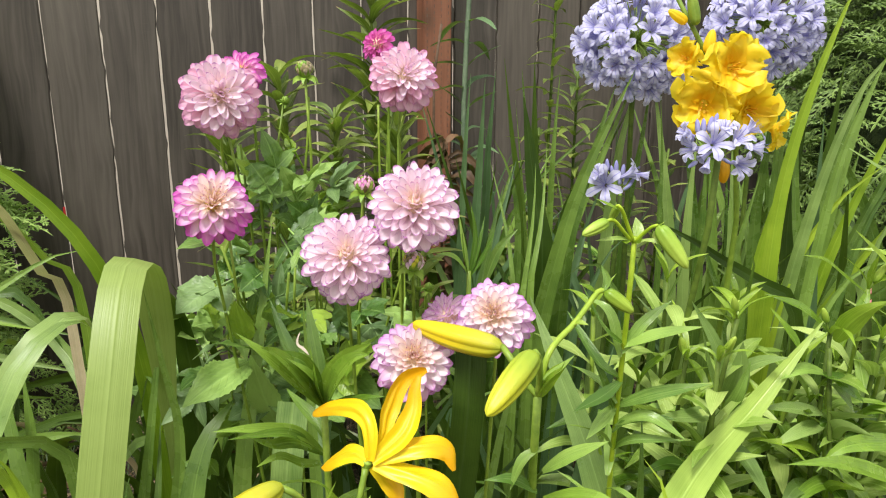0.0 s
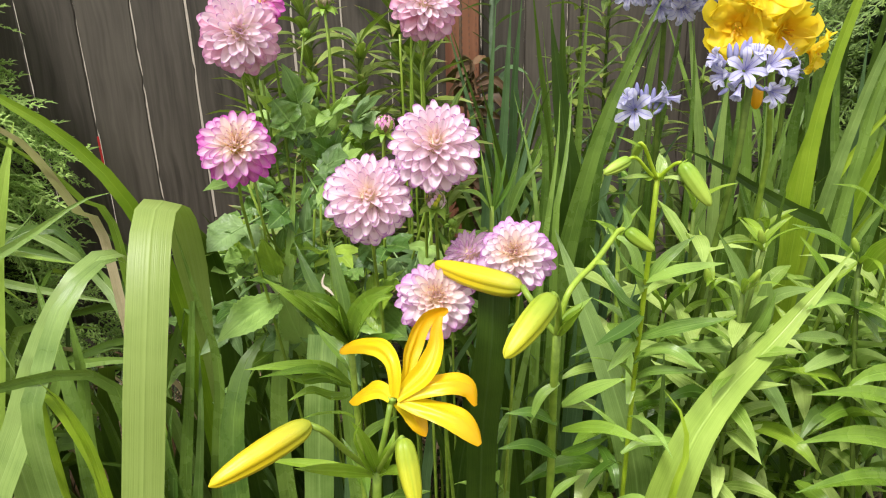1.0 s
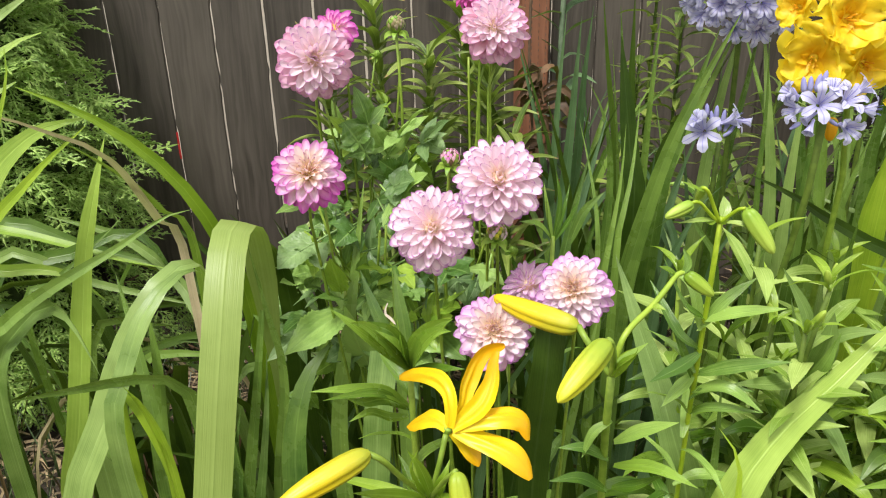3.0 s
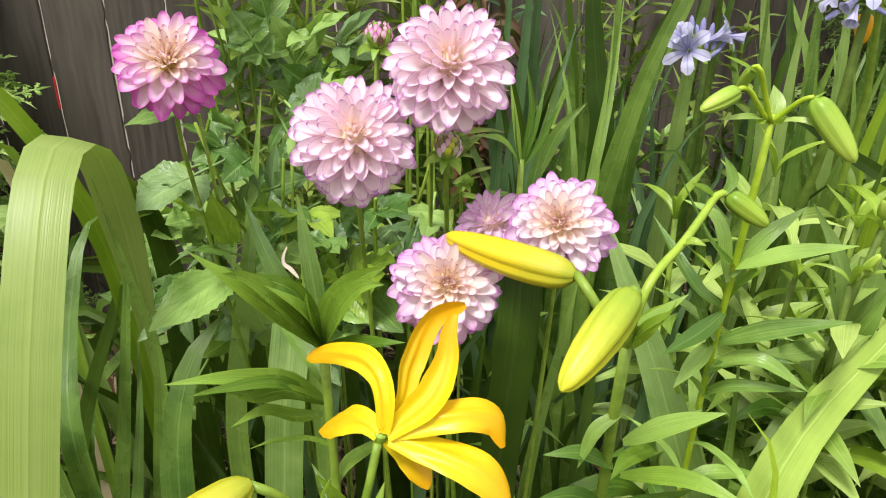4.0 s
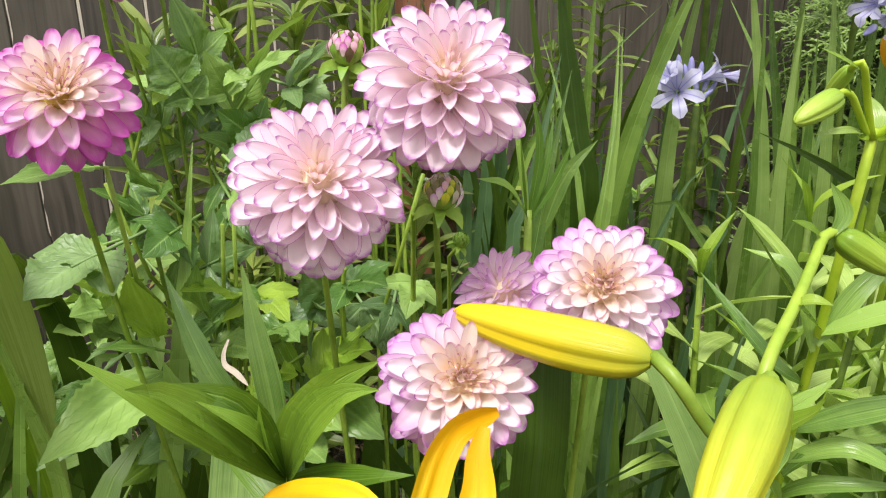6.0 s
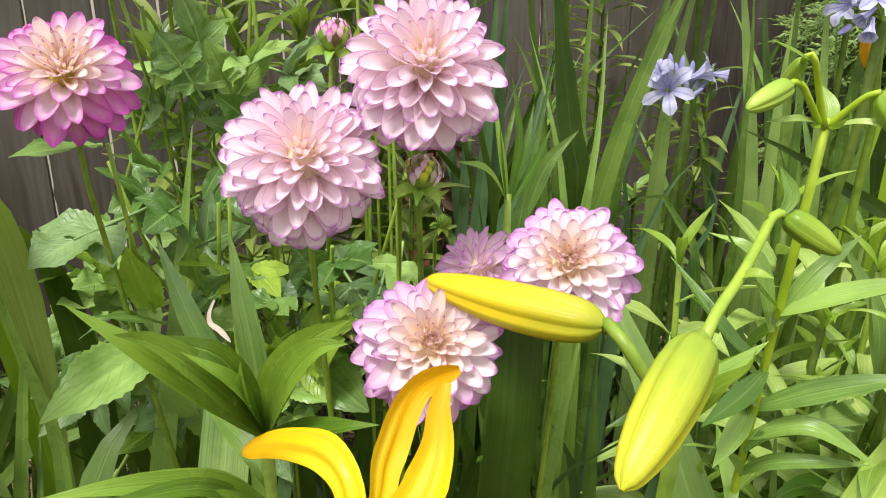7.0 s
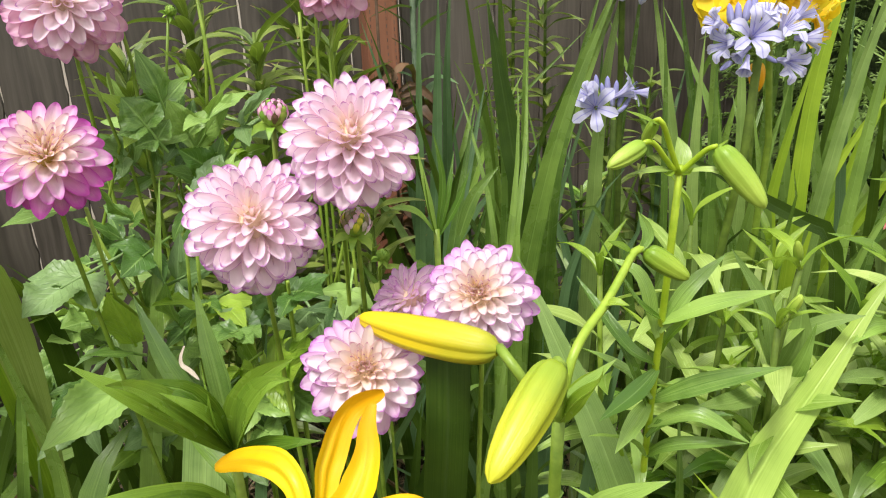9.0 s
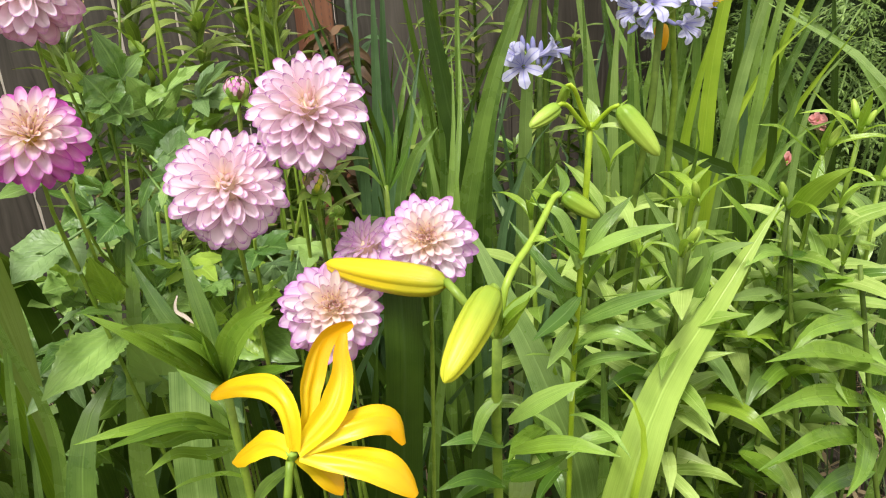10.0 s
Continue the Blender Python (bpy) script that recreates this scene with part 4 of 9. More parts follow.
def build_post():
    s = -0.088
    p = FENCE_ORIGIN + FENCE_WAY * s + FENCE_NORMAL * 0.047 + Vector((0, 0, 0.93))
    post = thing("fence_post", (p.x, p.y, 0), "reddish brown timber post with rows of small cuts before the fence", "post")
    m = Matrix.Translation(p) @ Matrix.Rotation(FENCE_TURN, 4, "Z")
    piece("post", box_mesh("post", 0.089, 0.089, 1.90, "postwood", 0.004), post, m)
    cut = box_mesh("cut", 0.0022, 0.003, 0.011, "board", 0.0005)
    for i in range(70):
        for j in range(4):
            x = -0.034 + 0.0225 * j
            z = -0.4 + 0.019 * i + (0.009 if j % 2 else 0)
            piece("cut", cut, post, m @ Matrix.Translation((x, -0.0435, z)))


build_post()


def spray_geometry(verts, faces, m, rng, size):
    """A flat fan of scaly cedar twigs, drooping at its end."""
    def twig(p, d, length, width):
        n = d.cross(Vector((0, 0, 1))).normalized()
        o = len(verts)
        q, e = p + d * (0.5 * length), p + d * length + Vector((0, 0, -0.10 * length))
        for v in (p - n * width * 0.5, p + n * width * 0.5, q + n * width, q - n * width, e, q + Vector((0, 0, width * 0.9))):
            verts.append(m @ v)
        faces.extend(((o, o + 1, o + 2, o + 5), (o, o + 5, o + 3), (o + 5, o + 2, o + 4), (o + 3, o + 5, o + 4)))
    main = 5
    for k in range(main):
        t = (k + 0.4) / main
        p = Vector((0, size * t, -0.22 * size * t * t))
        twig(p, Vector((0, 1, -0.3 * t)).normalized(), size / main * 1.4, size * 0.028)
        for sg in (-1, 1):
            a = radians(rng.uniform(38, 58)) * sg
            d = Vector((math.sin(a), math.cos(a), rng.uniform(-0.25, 0.15))).normalized()
            ln = size * (0.48 * (1 - 0.75 * t)) * rng.uniform(0.8, 1.15)
            twig(p, d, ln, size * 0.026)
            for f in (0.35, 0.7):
                for s2 in (-1, 1):
                    a2 = a + s2 * radians(rng.uniform(30, 50))
                    d2 = Vector((math.sin(a2), math.cos(a2), rng.uniform(-0.3, 0.2))).normalized()
                    twig(p + d * (ln * f), d2, ln * 0.42 * (1.15 - 0.6 * f), size * 0.024)


def before_fence(p, clear=0.03):
    """The point itself, or moved out to stand just before the boards."""
    d = (p - FENCE_ORIGIN).dot(FENCE_NORMAL)
    return p if d > clear else p + FENCE_NORMAL * (clear - d)


def build_cedar(at, words, seed, count, mat, away, wide):
    at = Vector(at)
    tree = thing("cedar_shrub", at, words, "shrub")
    piece("trunk", tube_mesh("trunk", (at, at + Vector((0.02, 0.01, 0.7)), at + Vector((0, 0, 1.75))), 0.045, 0.008, "bark", 10, 9), tree)
    rng = random.Random(seed)
    limbs = []
    for k in range(26):
        z = 0.12 + 1.5 * k / 26
        a = k * 2.4
        r = 0.62 * (1 - z / 2.3)
        e = before_fence(at + Vector((r * math.cos(a), r * math.sin(a), z + 0.22)))
        piece("limb", tube_mesh("limb", (at + Vector((0, 0, z)), before_fence(at + Vector((0.5 * r * math.cos(a), 0.5 * r * math.sin(a), z + 0.06))), e), 0.009, 0.003, "bark", 5, 5), tree)
    verts, faces = [], []
    for k in range(count):
        z = 0.05 + 1.85 * rng.random() ** 0.9
        a = rng.uniform(0, 2 * math.pi)
        if math.sin(a - away) > 0.25 and rng.random() < 0.35:
            continue
        full = wide * (1 - (max(0, z - 0.85) / 1.35) ** 1.5) * (1 + 0.10 * math.sin(5 * a + 3 * z) + 0.08 * math.sin(11 * z + a))
        r = full * (rng.uniform(0.7, 1.0) if rng.random() < 0.75 else rng.uniform(0.4, 0.7))
        p = at + Vector((r * math.cos(a), r * math.sin(a), z))
        if (p - FENCE_ORIGIN).dot(FENCE_NORMAL) < 0.09:
            continue
        m = Matrix.Translation(p) @ Matrix.Rotation(a - math.pi / 2 + rng.uniform(-0.5, 0.5), 4, "Z") @ Matrix.Rotation(rng.uniform(-0.8, 0.55), 4, "X") @ Matrix.Rotation(rng.uniform(-0.8, 0.8), 4, "Y")
        spray_geometry(verts, faces, m, rng, rng.uniform(0.08, 0.13))
    for k in range(count // 16):
        a, z = rng.uniform(0, 2 * math.pi), rng.uniform(1.74, 1.93)
        r = 0.42 * wide * math.sqrt(rng.random()) * (1.95 - z) / 0.2
        m = Matrix.Translation(at + Vector((r * math.cos(a), r * math.sin(a), z))) @ Matrix.Rotation(a - math.pi / 2, 4, "Z") @ Matrix.Rotation(rng.uniform(0.6, 1.4), 4, "X") @ Matrix.Rotation(rng.uniform(-1.2, 1.2), 4, "Y")
        spray_geometry(verts, faces, m, rng, rng.uniform(0.075, 0.115))
    # dark shell added within, painting in the shade between the sprays
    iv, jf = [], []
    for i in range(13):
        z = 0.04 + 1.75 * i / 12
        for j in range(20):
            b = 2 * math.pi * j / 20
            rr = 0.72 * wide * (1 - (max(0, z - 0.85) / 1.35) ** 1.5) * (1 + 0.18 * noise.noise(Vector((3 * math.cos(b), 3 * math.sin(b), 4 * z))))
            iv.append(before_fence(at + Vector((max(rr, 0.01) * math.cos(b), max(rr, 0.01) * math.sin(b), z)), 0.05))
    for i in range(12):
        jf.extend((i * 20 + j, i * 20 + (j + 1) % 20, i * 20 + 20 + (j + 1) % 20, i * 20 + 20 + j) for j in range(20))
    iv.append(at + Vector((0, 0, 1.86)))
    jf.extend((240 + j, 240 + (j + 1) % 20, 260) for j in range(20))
    piece("inner_foliage", mesh_of("inner_foliage", iv, jf, "innershade"), tree)
    tagged(piece("foliage", mesh_of("foliage", verts, faces, mat, None, False), tree), kind="stuff")


build_cedar((-1.76, 1.80, 0), "dense green cone-shaped cedar shrub with flat feathery sprays", 11, 7600, "cedar", 0.45, 0.545)
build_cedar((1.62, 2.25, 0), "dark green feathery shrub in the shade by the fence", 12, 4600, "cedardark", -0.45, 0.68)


def build_litter():
    """Fallen dry leaves, straw and thin grass on the soil."""
    rng = random.Random(21)
    verts, faces = [], []
    for k in range(7800):
        x, y = rng.triangular(-2.6, 2.6, 0), rng.triangular(-0.6, 2.9, 1.5)
        if y > 2.40 + 0.325 * x:
            continue
        a, ln, w = rng.uniform(0, 6.28), rng.uniform(0.03, 0.16), rng.uniform(0.0015, 0.007)
        d, s = Vector((math.cos(a), math.sin(a), 0)), Vector((-math.sin(a), math.cos(a), 0))
        p = Vector((x, y, 0.012 + rng.uniform(0, 0.05)))
        h = rng.uniform(-0.01, 0.03)
        o = len(verts)
        for i in range(4):
            t = i / 3
            c = p + d * (ln * (t - 0.5)) + s * (0.02 * math.sin(3 * t + a)) + Vector((0, 0, h * math.sin(3.14 * t)))
            ww = w * (1 - 0.7 * abs(2 * t - 1))
            verts.extend((c - s * ww, c + s * ww + Vector((0, 0, 0.3 * w))))
        faces.extend((o + 2 * i, o + 2 * i + 1, o + 2 * i + 3, o + 2 * i + 2) for i in range(3))
    ob = new("dry_litter", mesh_of("dry_litter", verts, faces, "litter", None, False))
    tagged(ob, "brown dry leaves and straw strewn on the soil", "litter", kind="stuff")


build_litter()


def build_undergrowth():
    """Thin dim grass and weeds between the clumps."""
    rng = random.Random(22)
    verts, faces = [], []
    for k in range(3800):
        x, y = rng.uniform(-1.5, 1.6), rng.uniform(0.55, 2.35)
        if y > 2.36 + 0.325 * x:
            continue
        a, ln, w = rng.uniform(0, 6.28), rng.uniform(0.10, 0.34), rng.uniform(0.0015, 0.004)
        lean = rng.uniform(0.15, 0.8)
        d, s = Vector((math.cos(a), math.sin(a), 0)), Vector((-math.sin(a), math.cos(a), 0))
        o = len(verts)
        for i in range(5):
            t = i / 4
            c = Vector((x, y, 0)) + d * (ln * lean * t * t) + Vector((0, 0, ln * (t - 0.35 * lean * t * t)))
            ww = w * (1 - 0.9 * t)
            verts.extend((c - s * ww, c + s * ww))
        faces.extend((o + 2 * i, o + 2 * i + 1, o + 2 * i + 3, o + 2 * i + 2) for i in range(4))
    ob = new("fine_grass", mesh_of("fine_grass", verts, faces, "grass", None, False))
    tagged(ob, "thin green grass growing between the garden plants", "grass", kind="stuff")


build_undergrowth()


def budding_lily(top, leaves, length, seed, buds, mat=None, wide=1.3):
    """A leafy lily stem with a few small upright buds at its top."""
    rng = random.Random(seed)
    top = Vector(top)
    foot = Vector((top.x + rng.uniform(-0.05, 0.05), top.y + rng.uniform(0.0, 0.08), 0))
    words = "leafy lily stem with small green buds on top" if buds else "leafy lily stem with broad glossy leaves"
    p = thing("budding_lily" if buds else "leafy_lily", foot, words, "lily", "lilies of the bed")
    mid = foot.lerp(top, 0.55) + Vector((rng.uniform(-0.02, 0.02), rng.uniform(-0.01, 0.03), 0))
    lily_stalk(p, (foot, mid, top), 0.0042, 0.0030, leaves, length, mat or rng.choice(("lily", "lily", "lilypale", "lilybright")), seed, 0.55 if top.z > 0.68 else 0.4, 0.92 if buds else 0.97, wide, (-12, 40), rng.choice(("stem", "stemdark")))
    for k in range(buds):
        a = rng.uniform(0, 6.28)
        d = Vector((0.5 * math.cos(a), 0.5 * math.sin(a), 1)).normalized()
        b = top + d * (0.012 + 0.008 * k)
        stem(p, (top - Vector((0, 0, 0.004)), b), 0.0014, 0.0012, n=2)
        ln = rng.uniform(0.020, 0.032)
        bud(p, b, b + d * ln, ln * 0.19, "budgreen")
    for k in range(3):
        lily_leaf(p, top, k * 120 + rng.uniform(-30, 30), rng.uniform(30, 75), length * rng.uniform(0.35, 0.65), "lilybright", rng.randrange(8), 0.8)


def strap_fill(label, box, count, length, width, mats, seed, lean=(0.1, 0.6), name="strap_leaf_clump"):
    """More leaves of one clump, sprung from the soil within box = (x0, y0, x1, y1)."""
    rng = random.Random(seed)
    p = thing(name, ((box[0] + box[2]) / 2, (box[1] + box[3]) / 2, 0), label, "leaf clump")
    for k in range(count):
        x, y = rng.uniform(box[0], box[2]), rng.uniform(box[1], box[3])
        ln, w = rng.uniform(*length), rng.uniform(*width)
        a, le = rng.uniform(0, 6.28), rng.uniform(*lean)
        d = Vector((math.cos(a), 0.6 * math.sin(a), 0))
        b = Vector((x, y, 0))
        top = b + d * (0.35 * le * ln) + Vector((0, 0, ln * (0.72 - 0.1 * le)))
        end = b + d * (le * ln) + Vector((0, 0, ln * (0.98 - 0.75 * le * le)))
        leaf(p, (b, b.lerp(top, 0.5) + d * (-0.02 * ln), top, end), w, rng.choice(mats), kind="sword", fold=rng.uniform(0.1, 0.35), n=10, across=2 if w < 0.02 else 4,
             twist=rng.uniform(-50, 50), seed=k, facing=(rng.uniform(-0.6, 0.6), -1, 0.3))
    return p


def pink_bloom(plant, at, r, seed):
    """A small frilled bloom of loose petals."""
    rng = random.Random(seed)
    m = Matrix.Translation(at) @ frame_from((rng.uniform(-0.3, 0.3), -0.8, 0.6))
    core = piece("bloom", ball_mesh("bloom", r * 0.2, "calyx"), plant, m)
    for k in range(11):
        a, e = k * 2.4, 0.25 + 0.06 * k
        d = Vector((math.cos(a), math.sin(a), 0))
        p = [m @ (d * 0.1 * r), m @ (d * r * e + Vector((0, 0, 0.45 * r))), m @ (d * r * (e + 0.35) + Vector((0, 0, 0.35 * r)))]
        leaf(core, p, r * 0.8, "pinkfar", "petal", kind="petal", n=5, across=4, wave=0.15, seed=k, facing=m.to_3x3() @ Vector((0, 0, 1)))
    for k in range(10):
        q = Vector(at) + Vector((rng.uniform(-0.05, 0.05), rng.uniform(0, 0.05), -rng.uniform(0.02, 0.25)))
        lily_leaf(plant, q, rng.uniform(0, 360), rng.uniform(-20, 40), rng.uniform(0.05, 0.09), "lilydark", rng.randrange(8), 1.3)
    return core

# ---- plants of the bed ----

straps = thing("strap_leaf_clump", (-0.52, 1.0, 0), "clump of broad arching pale green strap leaves", "leaf clump")
leaf(straps, ((-0.4101, 1.0300, 0.0000), (-0.4018, 1.0000, 0.2961), (-0.3935, 0.9700, 0.5922), (-0.3736, 0.9200, 0.7608), (-0.3542, 0.8600, 0.8682), (-0.3402, 0.7750, 0.8892), (-0.3259, 0.6850, 0.7846), (-0.3343, 0.6300, 0.6149)), 0.0440, 'archleaf', kind='arch', n=40, seed=1, label='broad pale strap leaf bent over at its middle', fold=0.08)
leaf(straps, ((-0.6547, 0.8100, 0.0000), (-0.6347, 0.7800, 0.2370), (-0.6148, 0.7500, 0.4739), (-0.5679, 0.7800, 0.6017), (-0.5277, 0.8200, 0.7177), (-0.4979, 0.8700, 0.7799), (-0.4825, 0.9300, 0.7837), (-0.5006, 1.0000, 0.7265)), 0.0440, 'pale', kind='strap', n=24, seed=2, fold=0.12)
leaf(straps, ((-0.3933, 0.8500, 0.0000), (-0.4114, 0.8200, 0.3140), (-0.4294, 0.7900, 0.6280), (-0.4432, 0.7750, 0.6840), (-0.4933, 0.7650, 0.6917), (-0.5748, 0.7600, 0.6721), (-0.6814, 0.7550, 0.6463)), 0.0240, 'mid', kind='strap', n=24, seed=3, fold=0.25, facing=(0, -0.6, 1))
leaf(straps, ((-0.4237, 1.0600, 0.0000), (-0.4319, 1.0300, 0.3399), (-0.4401, 1.0000, 0.6799), (-0.4558, 0.9500, 0.8336), (-0.4979, 0.9200, 0.9284), (-0.5579, 0.8800, 1.0010), (-0.6352, 0.8500, 1.0466)), 0.0240, 'bright', kind='strap', n=24, seed=4, fold=0.3, facing=(0.3, -0.5, 1))
leaf(straps, ((-0.5234, 0.9100, 0.0000), (-0.5298, 0.8800, 0.1902), (-0.5362, 0.8500, 0.3803), (-0.5582, 0.8800, 0.5387), (-0.5938, 0.9200, 0.6727), (-0.6244, 0.9500, 0.7527)), 0.0380, 'mid', kind='sword', n=24, seed=10, fold=0.2)
leaf(straps, ((-0.4715, 0.8400, 0.0000), (-0.4717, 0.8100, 0.2311), (-0.4719, 0.7800, 0.4623), (-0.4723, 0.7700, 0.5787), (-0.4857, 0.7600, 0.6530), (-0.5022, 0.7500, 0.6887)), 0.0220, 'bright', kind='strap', n=24, seed=11, fold=0.2)
leaf(straps, ((-0.4647, 0.9800, 0.0000), (-0.4582, 0.9500, 0.1627), (-0.4517, 0.9200, 0.3255), (-0.4140, 0.9300, 0.5583), (-0.3918, 0.9400, 0.7004), (-0.3792, 0.9500, 0.7819)), 0.0220, 'mid', kind='sword', n=24, seed=12, fold=0.25)
leaf(straps, ((-0.3339, 0.9200, 0.0000), (-0.3344, 0.8900, 0.1920), (-0.3348, 0.8600, 0.3840), (-0.3363, 0.8800, 0.5267), (-0.3182, 0.9100, 0.6189), (-0.2900, 0.9600, 0.6554)), 0.0420, 'mid', kind='strap', n=24, seed=13, fold=0.18)
leaf(straps, ((-0.3679, 1.0600, 0.0000), (-0.3669, 1.0300, 0.2467), (-0.3658, 1.0000, 0.4933), (-0.3630, 0.9900, 0.6581), (-0.3644, 0.9600, 0.7781), (-0.3730, 0.9300, 0.8259), (-0.3811, 0.9100, 0.8053)), 0.0440, 'dark', kind='strap', n=24, seed=14, fold=0.12)
leaf(straps, ((-0.4069, 0.9800, 0.0000), (-0.3988, 0.9500, 0.1913), (-0.3908, 0.9200, 0.3825), (-0.3508, 0.9000, 0.6153), (-0.3551, 0.8800, 0.7376), (-0.3612, 0.8600, 0.8427)), 0.0220, 'mid', kind='sword', n=24, seed=15, fold=0.3)
leaf(straps, ((-1.0188, 1.0750, 0.0000), (-0.9895, 1.0600, 0.3993), (-0.9088, 1.0500, 0.7679), (-0.7621, 1.1000, 0.7225), (-0.6046, 1.1500, 0.6640)), 0.0240, 'pale', kind='strap', n=28, seed=20, fold=0.25)
leaf(straps, ((-0.9799, 1.0250, 0.0000), (-0.9523, 1.0100, 0.3839), (-0.8764, 1.0000, 0.7382), (-0.7384, 1.0500, 0.6808), (-0.5754, 1.1000, 0.6215)), 0.0200, 'pale', kind='strap', n=28, seed=21, fold=0.25)
leaf(straps, ((-0.9754, 1.0300, 0.0000), (-0.9521, 1.0140, 0.3621), (-0.8881, 1.0000, 0.6963), (-0.7717, 1.0400, 0.7364), (-0.6663, 1.0800, 0.7662), (-0.6115, 1.1000, 0.6641)), 0.0280, 'mid', kind='strap', n=28, seed=22, fold=0.2)
leaf(straps, ((-0.4643, 1.1100, 0.0000), (-0.5016, 1.0800, 0.2803), (-0.5390, 1.0500, 0.5606), (-0.6115, 1.1000, 0.6641), (-0.7172, 1.1200, 0.7380), (-0.8461, 1.1000, 0.7832)), 0.0260, 'pale', kind='strap', n=24, seed=23, fold=0.2)
leaf(straps, ((-0.3830, 0.8800, 0.0000), (-0.3973, 0.8500, 0.2731), (-0.4116, 0.8200, 0.5463), (-0.4364, 0.8800, 0.6454), (-0.4398, 0.9500, 0.7426), (-0.4331, 1.0000, 0.7572)), 0.0300, 'mid', kind='strap', n=24, seed=24, fold=0.2)
leaf(straps, ((-0.5481, 0.8100, 0.0000), (-0.5368, 0.7800, 0.3078), (-0.5256, 0.7500, 0.6157), (-0.5126, 0.7800, 0.6983), (-0.4944, 0.8200, 0.7648), (-0.4695, 0.8800, 0.7923), (-0.4750, 0.9400, 0.7622)), 0.0300, 'pale', kind='strap', n=24, seed=25, fold=0.15)
leaf(straps, ((-0.5566, 1.0100, 0.0000), (-0.5491, 0.9800, 0.1441), (-0.5416, 0.9500, 0.2881), (-0.5006, 0.9700, 0.4795), (-0.4453, 1.0000, 0.6385), (-0.4231, 1.0200, 0.7313)), 0.0280, 'dark', kind='sword', n=24, seed=26, fold=0.2)
leaf(straps, ((-0.4306, 0.9600, 0.0000), (-0.4252, 0.9300, 0.1741), (-0.4197, 0.9000, 0.3482), (-0.4063, 0.9100, 0.4552), (-0.3999, 0.9300, 0.5382), (-0.4021, 0.9600, 0.6228)), 0.0200, 'pale', kind='sword', n=24, seed=27, fold=0.2)
leaf(straps, ((-0.4195, 0.8800, 0.0000), (-0.4142, 0.8500, 0.2113), (-0.4090, 0.8200, 0.4227), (-0.4005, 0.8200, 0.5071), (-0.4014, 0.8300, 0.5590), (-0.3943, 0.8400, 0.6010)), 0.0260, 'mid', kind='sword', n=24, seed=28, fold=0.3)
leaf(straps, ((-0.7465, 0.8200, 0.0000), (-0.7373, 0.8020, 0.3396), (-0.7120, 0.7800, 0.6530), (-0.6660, 0.8000, 0.7420), (-0.6130, 0.8000, 0.7710), (-0.5630, 0.7700, 0.7550), (-0.5210, 0.7400, 0.7060)), 0.0360, 'pale', kind='strap', n=28, seed=360, fold=0.35)
leaf(straps, ((-0.5930, 0.8600, 0.0000), (-0.5880, 0.8500, 0.3570), (-0.5630, 0.8150, 0.6290), (-0.5430, 0.8000, 0.6490), (-0.5090, 0.7800, 0.6370), (-0.4750, 0.7600, 0.5910), (-0.4500, 0.7400, 0.5200)), 0.0292, 'bright', kind='strap', n=28, seed=361, fold=0.20)
leaf(straps, ((-0.6580, 0.8800, 0.0000), (-0.6530, 0.8700, 0.3009), (-0.6280, 0.8350, 0.5270), (-0.6080, 0.8200, 0.5470), (-0.5660, 0.8000, 0.5170), (-0.5300, 0.7800, 0.4760)), 0.0434, 'sage', kind='strap', n=28, seed=363, fold=0.15)
leaf(straps, ((-0.5850, 0.9400, 0.0000), (-0.5830, 0.9300, 0.2400), (-0.5790, 0.9200, 0.4640), (-0.5710, 0.9300, 0.5880), (-0.5830, 0.9500, 0.6970)), 0.0256, 'mid', kind='strap', n=28, seed=364, fold=0.20)
leaf(straps, ((-0.5380, 1.0500, 0.0000), (-0.5440, 1.0350, 0.4263), (-0.5480, 1.0200, 0.7750), (-0.5580, 1.0000, 0.8060), (-0.5520, 0.9500, 0.8680), (-0.5310, 0.8800, 0.9320), (-0.5270, 0.8400, 0.9670), (-0.5420, 0.8300, 0.9810), (-0.5750, 0.8200, 0.9960), (-0.6100, 0.8100, 1.0120), (-0.6380, 0.8000, 1.0220), (-0.6830, 0.8000, 1.0280)), 0.0167, 'tan', kind='strap', n=32, seed=370, fold=0.20)
leaf(straps, ((-0.5070, 1.0300, 0.0000), (-0.5130, 1.0150, 0.4340), (-0.5170, 1.0000, 0.7890), (-0.5320, 0.9700, 0.8390), (-0.5440, 0.9300, 0.8940), (-0.5620, 0.8900, 0.9380), (-0.5850, 0.8700, 0.9640), (-0.6180, 0.8600, 0.9870)), 0.0163, 'paler', kind='strap', n=32, seed=371, fold=0.25)
leaf(straps, ((-1.0160, 0.8700, 0.0000), (-0.9320, 0.8550, 0.4037), (-0.8060, 0.8400, 0.7340), (-0.7420, 0.8400, 0.8590), (-0.6950, 0.8500, 0.9340), (-0.6590, 0.8600, 0.9690), (-0.6200, 0.8700, 0.9910), (-0.5690, 0.8800, 1.0020)), 0.0529, 'paler', kind='strap', n=44, seed=372, fold=0.15)
leaf(straps, ((-0.9480, 0.8100, 0.0000), (-0.8640, 0.7950, 0.4318), (-0.7380, 0.7800, 0.7850), (-0.6780, 0.8000, 0.8770), (-0.6340, 0.8100, 0.9200), (-0.5910, 0.8200, 0.9600), (-0.5610, 0.8300, 0.9840), (-0.5420, 0.8400, 1.0010)), 0.0386, 'bright', kind='sword', n=44, seed=373, fold=0.30)
